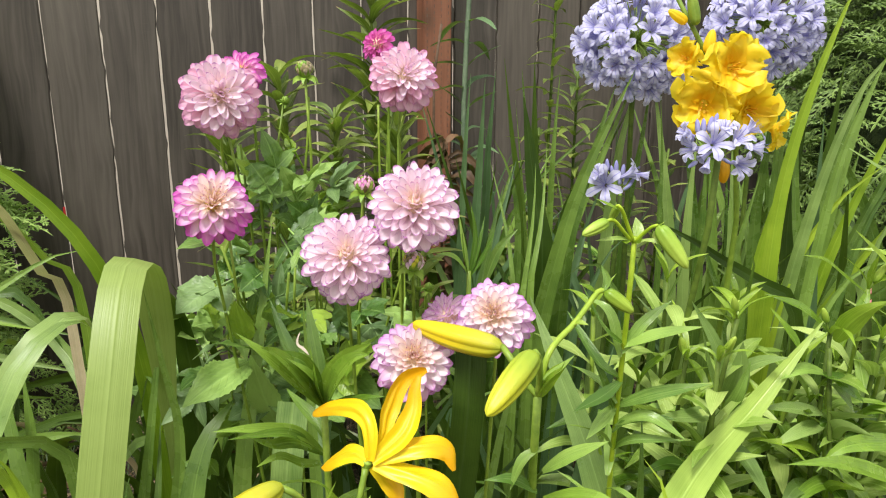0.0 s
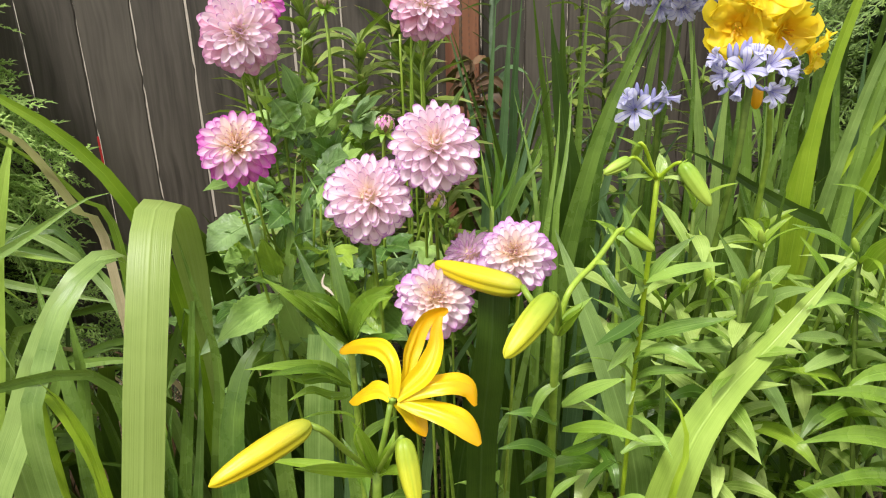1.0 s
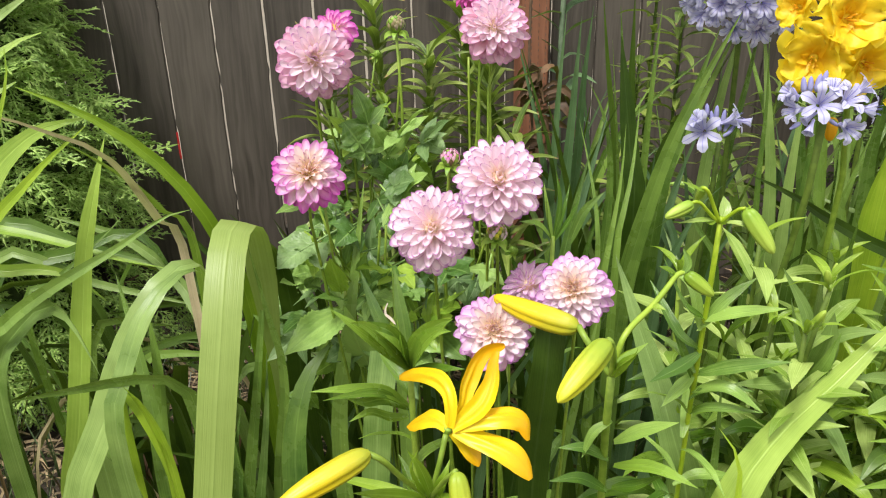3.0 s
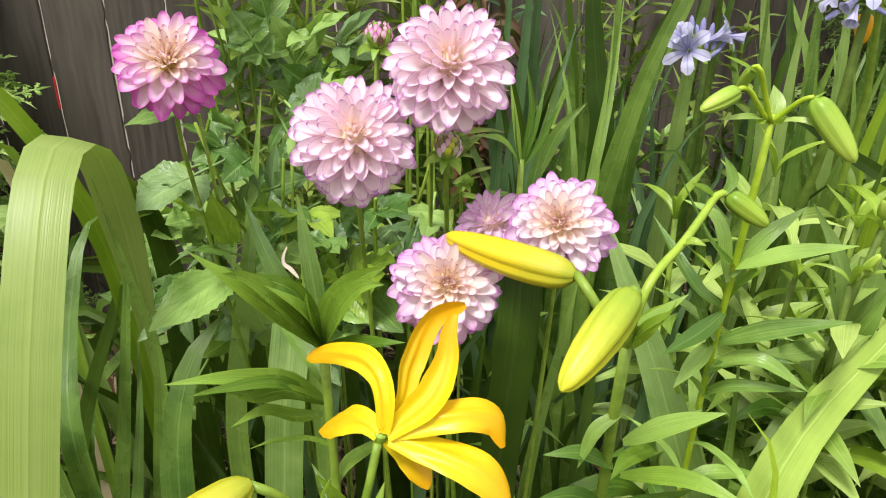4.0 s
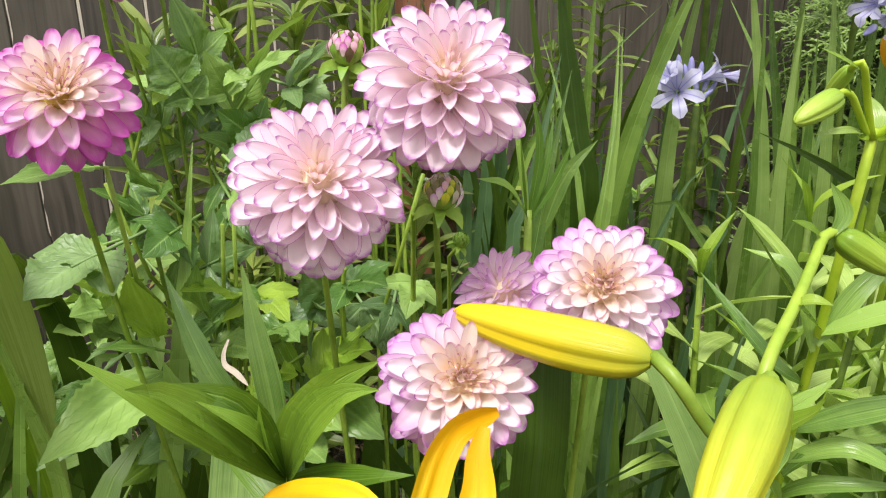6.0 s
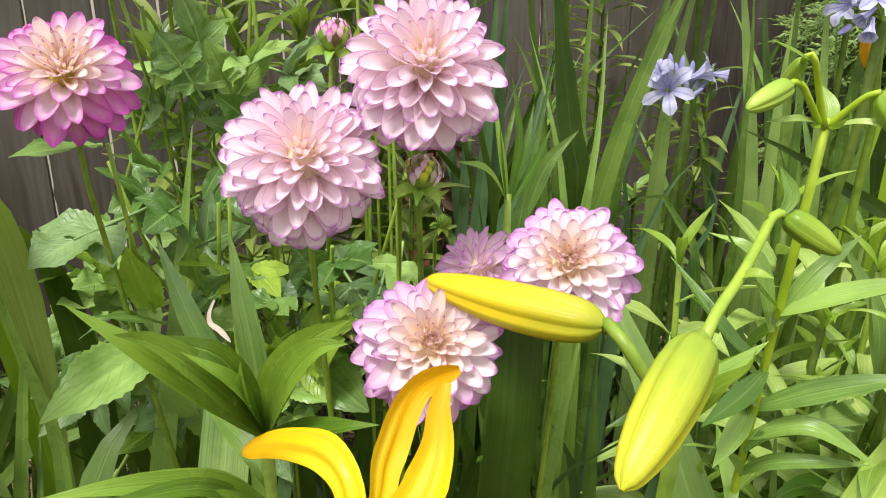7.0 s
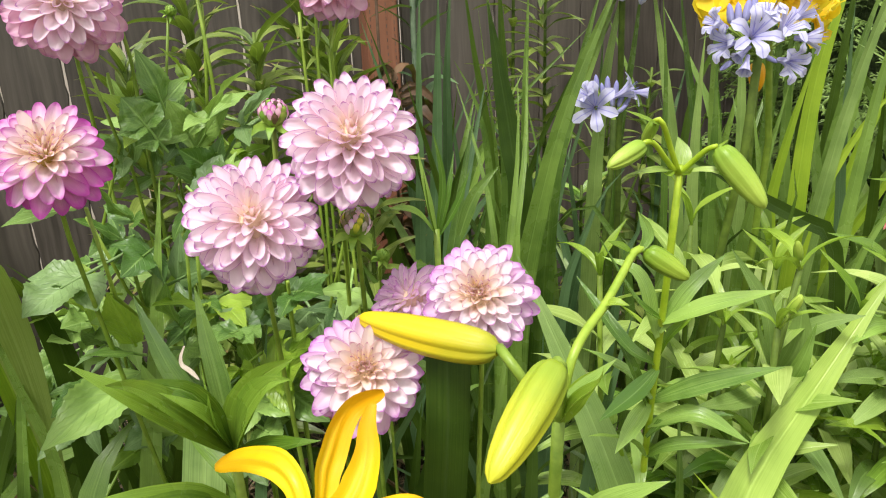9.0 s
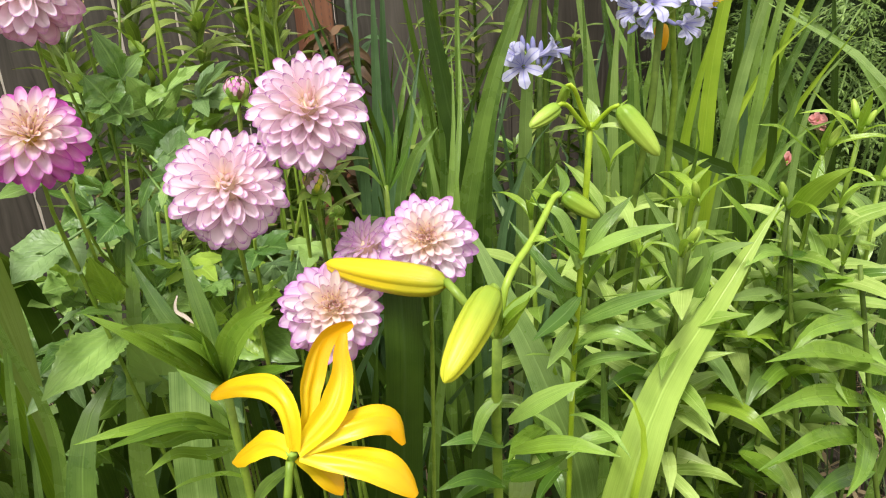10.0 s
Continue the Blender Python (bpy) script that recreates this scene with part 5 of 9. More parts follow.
leaf(straps, ((-0.8650, 0.7700, 0.0000), (-0.7810, 0.7550, 0.4626), (-0.6550, 0.7400, 0.8410), (-0.6040, 0.7400, 0.9650), (-0.5790, 0.7500, 1.0300), (-0.5670, 0.7600, 1.0690), (-0.5690, 0.7700, 1.1030)), 0.0315, 'bright', kind='sword', n=44, seed=374, fold=0.30)
leaf(straps, ((-0.9850, 0.8900, 0.0000), (-0.9010, 0.8750, 0.5088), (-0.7750, 0.8600, 0.9250), (-0.7350, 0.8800, 0.9990), (-0.7100, 0.9000, 1.0260), (-0.6890, 0.9200, 1.0410)), 0.0545, 'paler', kind='strap', n=44, seed=375, fold=0.20)
leaf(straps, ((-0.7450, 0.9300, 0.0000), (-0.7510, 0.9150, 0.1920), (-0.7550, 0.9000, 0.3490), (-0.7150, 0.9000, 0.4820), (-0.6850, 0.9100, 0.6160), (-0.6670, 0.9200, 0.7120), (-0.6480, 0.9300, 0.8020), (-0.6210, 0.9400, 0.8880), (-0.6040, 0.9600, 0.9570)), 0.0368, 'paler', kind='strap', n=32, seed=376, fold=0.25)
leaf(straps, ((-1.1540, 1.0500, 0.0000), (-1.0700, 1.0350, 0.4395), (-0.9440, 1.0200, 0.7990), (-0.9020, 1.0400, 0.7780), (-0.8490, 1.0500, 0.7660), (-0.7750, 1.0600, 0.7440), (-0.7010, 1.0700, 0.7200), (-0.6150, 1.0800, 0.7010)), 0.0222, 'paler', kind='strap', n=44, seed=377, fold=0.25)
leaf(straps, ((-0.9420, 0.8100, 0.0000), (-0.8580, 0.7950, 0.3795), (-0.7320, 0.7800, 0.6900), (-0.6820, 0.7800, 0.7450), (-0.6290, 0.7900, 0.7850), (-0.5700, 0.8000, 0.8200), (-0.5200, 0.8200, 0.8480), (-0.4610, 0.8400, 0.8840), (-0.4340, 0.8600, 0.8890)), 0.0309, 'mid', kind='sword', n=44, seed=378, fold=0.35)
leaf(straps, ((-0.7850, 0.9800, 0.0000), (-0.7910, 0.9650, 0.3735), (-0.7950, 0.9500, 0.6790), (-0.7610, 0.9700, 0.7120), (-0.7070, 0.9800, 0.7550), (-0.6630, 1.0000, 0.7930), (-0.6380, 1.0200, 0.8210)), 0.0192, 'mid', kind='sword', n=32, seed=379, fold=0.30)
leaf(straps, ((-1.0930, 0.9800, 0.0000), (-1.0090, 0.9650, 0.4015), (-0.8830, 0.9500, 0.7300), (-0.8280, 0.9600, 0.7380), (-0.7740, 0.9700, 0.7410), (-0.7240, 0.9800, 0.7270), (-0.6870, 1.0000, 0.6760)), 0.0291, 'paler', kind='strap', n=44, seed=380, fold=0.25)
leaf(straps, ((-0.9690, 0.8700, 0.0000), (-0.8730, 0.8550, 0.5252), (-0.7390, 0.8400, 0.9550), (-0.7150, 0.8600, 1.0260), (-0.6910, 0.8800, 1.0660), (-0.6670, 0.9000, 1.0910), (-0.6350, 0.9200, 1.1040)), 0.0443, 'paler', kind='strap', n=44, seed=382, fold=0.20)
leaf(straps, ((-1.0190, 0.9300, 0.0000), (-0.9230, 0.9150, 0.5467), (-0.7890, 0.9000, 0.9940), (-0.7370, 0.9000, 1.0790), (-0.7100, 0.9200, 1.1130), (-0.6770, 0.9400, 1.1390), (-0.6430, 0.9600, 1.1640)), 0.0385, 'pale', kind='strap', n=44, seed=383, fold=0.25)
centre_straps = thing("strap_leaf_clump", (0.0, 0.86, 0), "upright dark green strap leaves between the dahlias", "leaf clump")
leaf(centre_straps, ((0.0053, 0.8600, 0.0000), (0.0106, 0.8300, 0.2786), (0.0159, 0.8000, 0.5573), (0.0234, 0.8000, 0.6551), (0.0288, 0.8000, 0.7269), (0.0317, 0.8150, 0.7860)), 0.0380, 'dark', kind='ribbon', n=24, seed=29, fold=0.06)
leaf(centre_straps, ((0.0295, 0.9100, 0.0000), (0.0388, 0.8800, 0.2560), (0.0481, 0.8500, 0.5121), (0.0656, 0.8600, 0.6304), (0.0807, 0.8700, 0.7079), (0.0930, 0.8800, 0.7820)), 0.0180, 'mid', kind='sword', n=24, seed=30, fold=0.2)
leaf(centre_straps, ((0.2551, 0.9200, 0.0000), (0.2407, 0.8900, 0.2347), (0.2263, 0.8600, 0.4693), (0.1905, 0.8900, 0.6071), (0.1511, 0.9400, 0.7074), (0.1158, 1.0000, 0.7922)), 0.0580, 'sage', kind='sword', n=24, seed=31, fold=0.1)
leaf(centre_straps, ((0.1747, 0.8300, 0.0000), (0.2104, 0.8000, 0.2765), (0.2462, 0.7700, 0.5531), (0.3018, 0.8200, 0.6301), (0.3879, 0.8800, 0.6900), (0.4853, 0.9300, 0.7867)), 0.0620, 'paler', kind='sword', n=24, seed=32, label='long broad pale green sword leaf leaning over the lilies', fold=0.1)
leaf(centre_straps, ((0.2036, 0.8000, 0.0000), (0.2196, 0.7700, 0.2730), (0.2355, 0.7400, 0.5461), (0.2512, 0.7500, 0.6102), (0.2429, 0.7600, 0.6565), (0.2242, 0.7700, 0.6797)), 0.0120, 'bright', kind='strap', n=24, seed=33, fold=0.3)
leaf(centre_straps, ((0.0106, 1.0000, 0.0000), (0.0219, 0.9700, 0.3602), (0.0333, 0.9400, 0.7203), (0.0467, 0.9500, 0.8253), (0.0594, 0.9600, 0.8940), (0.0735, 0.9700, 0.9534)), 0.0300, 'mid', kind='sword', n=24, seed=34, fold=0.2)
leaf(centre_straps, ((0.0752, 1.0100, 0.0000), (0.0842, 0.9800, 0.3611), (0.0932, 0.9500, 0.7223), (0.1057, 0.9600, 0.8473), (0.1134, 0.9700, 0.9165), (0.1150, 0.9800, 0.9807)), 0.0160, 'mid', kind='sword', n=24, seed=35, fold=0.25)
leaf(centre_straps, ((0.0956, 1.0300, 0.0000), (0.0930, 1.0000, 0.3702), (0.0903, 0.9700, 0.7404), (0.0874, 0.9800, 0.8427), (0.0744, 1.0000, 0.9133), (0.0566, 1.0200, 0.9802)), 0.0140, 'mid', kind='sword', n=24, seed=36, fold=0.25)
leaf(centre_straps, ((0.0496, 0.9500, 0.8250), (0.0675, 0.9500, 0.8722), (0.0922, 0.9500, 0.9007)), 0.0140, 'mid', kind='lance', n=12, seed=37, fold=0.3, facing=(0.1, -0.55, 0.9))
leaf(centre_straps, ((-0.2893, 0.9600, 0.0000), (-0.2810, 0.9300, 0.2717), (-0.2727, 0.9000, 0.5434), (-0.2487, 0.9300, 0.7359), (-0.2412, 0.9500, 0.8131), (-0.2311, 0.9700, 0.9025)), 0.0300, 'mid', kind='sword', n=24, seed=38, fold=0.25)
leaf(centre_straps, ((-0.1475, 0.8600, 0.0000), (-0.1492, 0.8300, 0.3385), (-0.1509, 0.8000, 0.6770), (-0.1527, 0.8000, 0.7648), (-0.1552, 0.8000, 0.8205), (-0.1556, 0.8000, 0.8541)), 0.0220, 'mid', kind='sword', n=24, seed=39, fold=0.3)
leaf(centre_straps, ((-0.2443, 0.9800, 0.0000), (-0.2323, 0.9500, 0.2612), (-0.2203, 0.9200, 0.5225), (-0.1993, 0.9300, 0.6350), (-0.1837, 0.9500, 0.7230)), 0.0300, 'dark', kind='sword', n=24, seed=40, fold=0.2)
leaf(centre_straps, ((0.0983, 0.9800, 0.0000), (0.1040, 0.9500, 0.2184), (0.1096, 0.9200, 0.4369), (0.1224, 0.9500, 0.5571), (0.1285, 0.9800, 0.6743)), 0.0260, 'dark', kind='sword', n=24, seed=41, fold=0.2)
leaf(centre_straps, ((-0.2044, 0.8600, 0.0000), (-0.2026, 0.8300, 0.2017), (-0.2007, 0.8000, 0.4033), (-0.1961, 0.8100, 0.5266), (-0.1886, 0.8200, 0.6323), (-0.1843, 0.8500, 0.7024)), 0.0400, 'pale', kind='ribbon', n=24, seed=42, fold=0.1)
leaf(centre_straps, ((0.2365, 0.8900, 0.0000), (0.2383, 0.8600, 0.2518), (0.2402, 0.8300, 0.5037), (0.2430, 0.8400, 0.5954), (0.2431, 0.8500, 0.6559), (0.2426, 0.8600, 0.6952)), 0.0200, 'mid', kind='sword', n=24, seed=43, fold=0.2)
leaf(centre_straps, ((0.4125, 1.0100, 0.0000), (0.4134, 0.9500, 0.1620), (0.4178, 0.9700, 0.3568), (0.4401, 1.0000, 0.4763), (0.4619, 1.0300, 0.5470)), 0.0340, 'dark', kind='sword', n=24, seed=44, fold=0.15)
dahlia = thing("dahlia_plant", (-0.10, 1.0, 0), "dahlia plant with pink and white double blooms on slim stems", "dahlia")
dahlia_bloom(dahlia, (-0.2545, 0.8180, 0.9521), (0.32, -0.7090, 0.62), 0.0443, 'petalrim', 'open magenta-rimmed dahlia bloom with a yellow eye', seed=45, outer='petalrimouter', outer_from=0.64, slim=0.95, heart=0.26, open_eye=6, count=84, spread=112, depth=0.85)
dahlia_bloom(dahlia, (-0.1006, 0.7700, 0.9082), (0.20, -0.8499, 0.64), 0.0483, 'petalpale', 'full pale pink dahlia bloom with mauve rims', seed=46, slim=0.92, heart=0.07, count=150, spread=124)
dahlia_bloom(dahlia, (-0.0308, 0.7900, 0.9580), (0.16, -0.8473, 0.66), 0.0493, 'petalpale', 'full pale pink dahlia bloom with mauve rims', seed=47, slim=0.95, heart=0.06, count=146, spread=124)
dahlia_bloom(dahlia, (-0.0278, 0.7140, 0.8184), (0.1141, -0.8066, 0.6143), 0.0424, 'petalmauve', 'cream dahlia bloom with mauve petal rims', seed=48, outer='petalmauveouter', outer_from=0.5, slim=0.90, heart=0.26, open_eye=3, count=122, spread=114, depth=0.8)
dahlia_bloom(dahlia, (0.0537, 0.7620, 0.8473), (-0.1146, -0.7912, 0.5827), 0.0425, 'petalmauve', 'cream and mauve dahlia bloom behind a lily bud', seed=49, outer='petalmauveouter', outer_from=0.5, slim=0.90, heart=0.26, open_eye=3, count=122, spread=114, depth=0.8)
dahlia_bloom(dahlia, (0.0048, 0.8100, 0.8266), (-0.5609, -0.3237, 0.8283), 0.0342, 'petalmauveouter', 'pink dahlia bloom half hidden by two others', seed=50, count=80)
# Pink bloom; paler inner petals paint in the highlight on its crown.
dahlia_bloom(dahlia, (-0.2887, 0.9700, 1.0630), (0.3572, -0.8719, 0.2562), 0.0530, 'petalpale', 'full pink dahlia bloom with its top-lit crown painted pale', seed=51, outer='petalpink', outer_from=0.46, count=120)
dahlia_bloom(dahlia, (-0.2758, 1.0300, 1.0942), (-0.0799, -0.6773, 0.5002), 0.0332, 'petalrimouter', 'small magenta dahlia bloom behind a pink one', seed=52, count=60, open_eye=8, depth=0.7)
# Crown highlight again put into the colour of the inner petals.
dahlia_bloom(dahlia, (-0.0677, 1.1300, 1.0855), (0.1839, -0.7822, 0.4126), 0.0522, 'petalpale', 'full pink dahlia bloom with its top-lit crown painted creamy', seed=53, outer='petalpink', outer_from=0.42, count=120)
dahlia_bloom(dahlia, (-0.1116, 1.1900, 1.1334), (-0.4401, -0.7147, 0.2900), 0.0286, 'petalmagenta', 'small magenta dahlia bloom behind a pale one', seed=54, count=55, depth=0.7)
stem(dahlia, ((-0.2000, 1.0000, 0.0000), (-0.2454, 0.8974, 0.5861), (-0.2760, 0.8573, 0.9143), (-0.2605, 0.8290, 0.9453)), 0.0026, 0.0020)
stem(dahlia, ((-0.0900, 0.9700, 0.0000), (-0.1000, 0.8586, 0.5583), (-0.1105, 0.8213, 0.8667), (-0.1034, 0.7844, 0.9005)), 0.0026, 0.0020)
stem(dahlia, ((-0.0400, 0.9800, 0.0000), (-0.0344, 0.8748, 0.5900), (-0.0372, 0.8422, 0.9171), (-0.0326, 0.8046, 0.9516)), 0.0026, 0.0020)
stem(dahlia, ((0.0000, 0.9300, 0.0000), (-0.0221, 0.8076, 0.5017), (-0.0338, 0.7567, 0.7796), (-0.0295, 0.7260, 0.8092)), 0.0026, 0.0020)
stem(dahlia, ((0.0300, 0.9500, 0.0000), (0.0491, 0.8443, 0.5200), (0.0598, 0.8041, 0.8089), (0.0554, 0.7738, 0.8386)), 0.0026, 0.0020)
stem(dahlia, ((0.0000, 0.9800, 0.0000), (0.0086, 0.8803, 0.5064), (0.0288, 0.8238, 0.7912), (0.0115, 0.8139, 0.8167)), 0.0026, 0.0020)
stem(dahlia, ((-0.2200, 1.0500, 0.0000), (-0.2765, 1.0117, 0.6561), (-0.3124, 1.0277, 1.0212), (-0.2953, 0.9862, 1.0583)), 0.0026, 0.0020)
stem(dahlia, ((-0.2000, 1.0600, 0.0000), (-0.2561, 1.0467, 0.6748), (-0.2725, 1.0581, 1.0651), (-0.2749, 1.0379, 1.0884)), 0.0026, 0.0020)
stem(dahlia, ((-0.0600, 1.1200, 0.0000), (-0.0683, 1.1346, 0.6683), (-0.0797, 1.1810, 1.0414), (-0.0710, 1.1443, 1.0779)), 0.0026, 0.0020)
stem(dahlia, ((-0.1000, 1.1400, 0.0000), (-0.1054, 1.1743, 0.7009), (-0.0959, 1.2156, 1.1104), (-0.1072, 1.1972, 1.1305)), 0.0026, 0.0020)
dahlia_bud(dahlia, (-0.0868, 0.8100, 0.9708), (-0.0840, 0.8100, 0.9902), 0.0118, ('petalrimouter', 'calyx', 'petalpink', 'withered', 'petalrimouter'), 'half-open purple and green dahlia bud')
stem(dahlia, ((-0.1144, 0.9700, 0.0000), (-0.1144, 0.9300, 0.7608), (-0.0960, 0.8400, 0.8911), (-0.0893, 0.8150, 0.9443), (-0.0868, 0.8100, 0.9702)), 0.0024, 0.0020, 'stem', 'stem')
dahlia_bud(dahlia, (-0.0344, 0.8000, 0.8887), (-0.0309, 0.8000, 0.9055), 0.0126, ('petalmauveouter', 'dry', 'petalcream', 'budgreenyellow', 'petalpink'), 'dahlia bud opening yellow and pink')
stem(dahlia, ((-0.0564, 0.9600, 0.0000), (-0.0564, 0.9200, 0.7824), (-0.0454, 0.8600, 0.8401), (-0.0358, 0.8300, 0.8782)), 0.0024, 0.0020, 'stem', 'stem')
dahlia_bud(dahlia, (-0.0210, 0.8800, 0.8388), (-0.0146, 0.8800, 0.8512), 0.0065, ('calyx',), 'small green dahlia bud')
stem(dahlia, ((-0.0270, 0.9900, 0.0000), (-0.0270, 0.9500, 0.7481), (-0.0239, 0.9000, 0.8031), (-0.0210, 0.8800, 0.8375)), 0.0020, 0.0015, 'stem', 'stem')
dahlia_bud(dahlia, (-0.2018, 1.0800, 1.0882), (-0.2023, 1.0800, 1.1118), 0.0140, ('calyx', 'dry', 'stamen'), 'spent dahlia seed head')
stem(dahlia, ((-0.2036, 1.1400, 0.0000), (-0.2036, 1.1000, 0.8735), (-0.1958, 1.0800, 0.9940), (-0.1975, 1.0800, 1.0521), (-0.2019, 1.0800, 1.0858)), 0.0026, 0.0020, 'stem', 'stem')
stem(dahlia, ((-0.2238, 1.1000, 0.8729), (-0.2051, 1.0900, 0.9920), (-0.2003, 1.0900, 1.0589)), 0.0022, 0.0018, 'stem', 'stem')
dahlia_bud(dahlia, (-0.2393, 1.1000, 1.0508), (-0.2301, 1.1000, 1.0591), 0.0068, ('calyx',), 'small green dahlia bud')
stem(dahlia, ((-0.2554, 1.1400, 0.0000), (-0.2554, 1.1000, 0.8999), (-0.2482, 1.1000, 0.9895), (-0.2394, 1.1000, 1.0491)), 0.0020, 0.0015, 'stem', 'stem')
stem(dahlia, ((-0.1130, 0.9700, 0.0000), (-0.1130, 0.9300, 0.7300), (-0.1085, 0.9000, 0.7928), (-0.1038, 0.8800, 0.8228)), 0.0021, 0.0017, 'stem', 'stem')
stem(dahlia, ((-0.2128, 0.9900, 0.0000), (-0.2128, 0.9500, 0.7243), (-0.2059, 0.9300, 0.7945), (-0.1996, 0.9200, 0.8470)), 0.0021, 0.0017, 'stem', 'stem')
stem(dahlia, ((-0.2031, 0.9900, 0.0000), (-0.2031, 0.9500, 0.7239), (-0.1986, 0.9400, 0.8002), (-0.1934, 0.9300, 0.8506)), 0.0021, 0.0017, 'stem', 'stem')
stem(dahlia, ((-0.2502, 0.9900, 0.0000), (-0.2502, 0.9500, 0.7014), (-0.2545, 0.9000, 0.7803), (-0.2534, 0.8700, 0.8455), (-0.2491, 0.8500, 0.9062)), 0.0021, 0.0017, 'stem', 'stem')
stem(dahlia, ((-0.0861, 1.0100, 0.0000), (-0.0861, 0.9700, 0.7418), (-0.0701, 0.9500, 0.7960), (-0.0456, 0.9300, 0.8805)), 0.0021, 0.0017, 'stem', 'stem')
stem(dahlia, ((-0.2529, 1.0400, 0.0000), (-0.2529, 1.0000, 0.6908), (-0.2730, 0.9500, 0.7971), (-0.2835, 0.9300, 0.8646), (-0.2828, 0.9200, 0.8805)), 0.0021, 0.0017, 'stem', 'stem')
stem(dahlia, ((-0.2582, 1.1400, 0.0000), (-0.2582, 1.1000, 0.7244), (-0.2533, 1.0800, 0.8780), (-0.2512, 1.0600, 0.9971)), 0.0021, 0.0017, 'stem', 'stem')
stem(dahlia, ((-0.1867, 1.0900, 0.0000), (-0.1867, 1.0500, 0.8066), (-0.1921, 1.0500, 0.8886)), 0.0021, 0.0017, 'stem', 'stem')
stem(dahlia, ((-0.1039, 1.1600, 0.0000), (-0.1039, 1.1200, 0.9636), (-0.1058, 1.1200, 1.0094), (-0.1041, 1.1200, 1.0471)), 0.0021, 0.0017, 'stem', 'stem')
stem(dahlia, ((-0.0901, 1.1700, 0.0000), (-0.0901, 1.1300, 0.9610), (-0.0836, 1.1300, 1.0133), (-0.0799, 1.1300, 1.0448)), 0.0021, 0.0017, 'stem', 'stem')
stem(dahlia, ((-0.0767, 1.1700, 0.0000), (-0.0767, 1.1300, 0.9600), (-0.0696, 1.1400, 1.0113), (-0.0649, 1.1400, 1.0369)), 0.0021, 0.0017, 'stem', 'stem')
stem(dahlia, ((-0.3114, 1.0400, 0.0000), (-0.3114, 1.0000, 0.7959), (-0.2840, 1.0200, 0.8966), (-0.2814, 1.0000, 1.0012), (-0.2851, 0.9800, 1.0204)), 0.0021, 0.0017, 'stem', 'stem')
stem(dahlia, ((-0.2774, 1.0900, 0.0000), (-0.2774, 1.0500, 0.7995), (-0.2794, 1.0300, 0.9061), (-0.2813, 1.0200, 0.9984)), 0.0021, 0.0017, 'stem', 'stem')
dahlia_leaf(dahlia, (-0.2482, 0.9000, 0.7361), (-0.2976, 0.8000, 0.7311), 0.0620, 55, 0.15, (0.1, -0.8, 1), 0)
dahlia_leaf(dahlia, (-0.2628, 0.9500, 0.8383), (-0.3195, 0.8500, 0.8223), 0.0650, 56, 0.15, (0, -0.5, 1), 1)
dahlia_leaf(dahlia, (-0.2673, 0.8800, 0.9004), (-0.2987, 0.8200, 0.9084), 0.0300, 57, 0.10, (0, -0.5, 1), 0)
dahlia_leaf(dahlia, (-0.2532, 0.9000, 0.7610), (-0.2533, 0.8600, 0.8239), 0.0400, 58, 0.10, (0,-1,.4), 0)
dahlia_leaf(dahlia, (-0.2459, 0.9000, 0.7509), (-0.2691, 0.8400, 0.7886), 0.0220, 59, 0.10, (0, -0.5, 1), 0)
dahlia_leaf(dahlia, (-0.2290, 1.0000, 0.9210), (-0.2554, 0.9800, 0.9778), 0.0500, 60, 0.20, (0, -0.8, 0.8), 2)
dahlia_leaf(dahlia, (-0.2164, 1.0000, 0.8721), (-0.1629, 0.9500, 0.9122), 0.0500, 61, 0.20, (0, -0.8, 0.8), 1)
dahlia_leaf(dahlia, (-0.2279, 0.9500, 0.7568), (-0.2214, 0.8800, 0.8147), 0.0350, 62, 0.20, (0,-.9,.6), 0)
dahlia_leaf(dahlia, (-0.1936, 0.9300, 0.7842), (-0.2169, 0.8700, 0.8184), 0.0350, 63, 0.10, (0, -0.5, 1), 0)
dahlia_leaf(dahlia, (-0.1456, 0.9200, 0.7666), (-0.1674, 0.8600, 0.7811), 0.0340, 64, 0.10, (0, -0.5, 1), 2)
dahlia_leaf(dahlia, (-0.1267, 0.9300, 0.7911), (-0.0764, 0.8700, 0.8189), 0.0400, 65, 0.20, (0, -0.5, 1), 1)
dahlia_leaf(dahlia, (-0.1133, 0.9500, 0.7519), (-0.1339, 0.9000, 0.8123), 0.0500, 66, 0.20, (0,-.9,.6), 1)
dahlia_leaf(dahlia, (-0.1379, 0.9500, 0.6880), (-0.0890, 0.8800, 0.6902), 0.0600, 67, 0.20, (0,-.9,.7), 0)
dahlia_leaf(dahlia, (-0.1587, 0.9500, 0.6777), (-0.1071, 0.8800, 0.7453), 0.0500, 68, 0.20, (0,-.9,.7), 1)
dahlia_leaf(dahlia, (-0.2322, 0.9500, 0.6108), (-0.2396, 0.8600, 0.7337), 0.0500, 69, 0.20, (0,-.9,.7), 0)
dahlia_leaf(dahlia, (-0.2361, 1.0500, 0.8874), (-0.1488, 1.0000, 1.0135), 0.0360, 70, 0.26, (0.17, -0.21, 0.89), 1)
dahlia_leaf(dahlia, (-0.2588, 1.0800, 0.8640), (-0.1751, 1.0300, 0.9646), 0.0300, 72, 0.32, (0.45, -0.81, 0.52), 2)
dahlia_leaf(dahlia, (-0.2361, 1.0500, 0.8874), (-0.2830, 1.0000, 0.9928), 0.0360, 73, 0.22, (-0.00, -0.32, 0.83), 1)
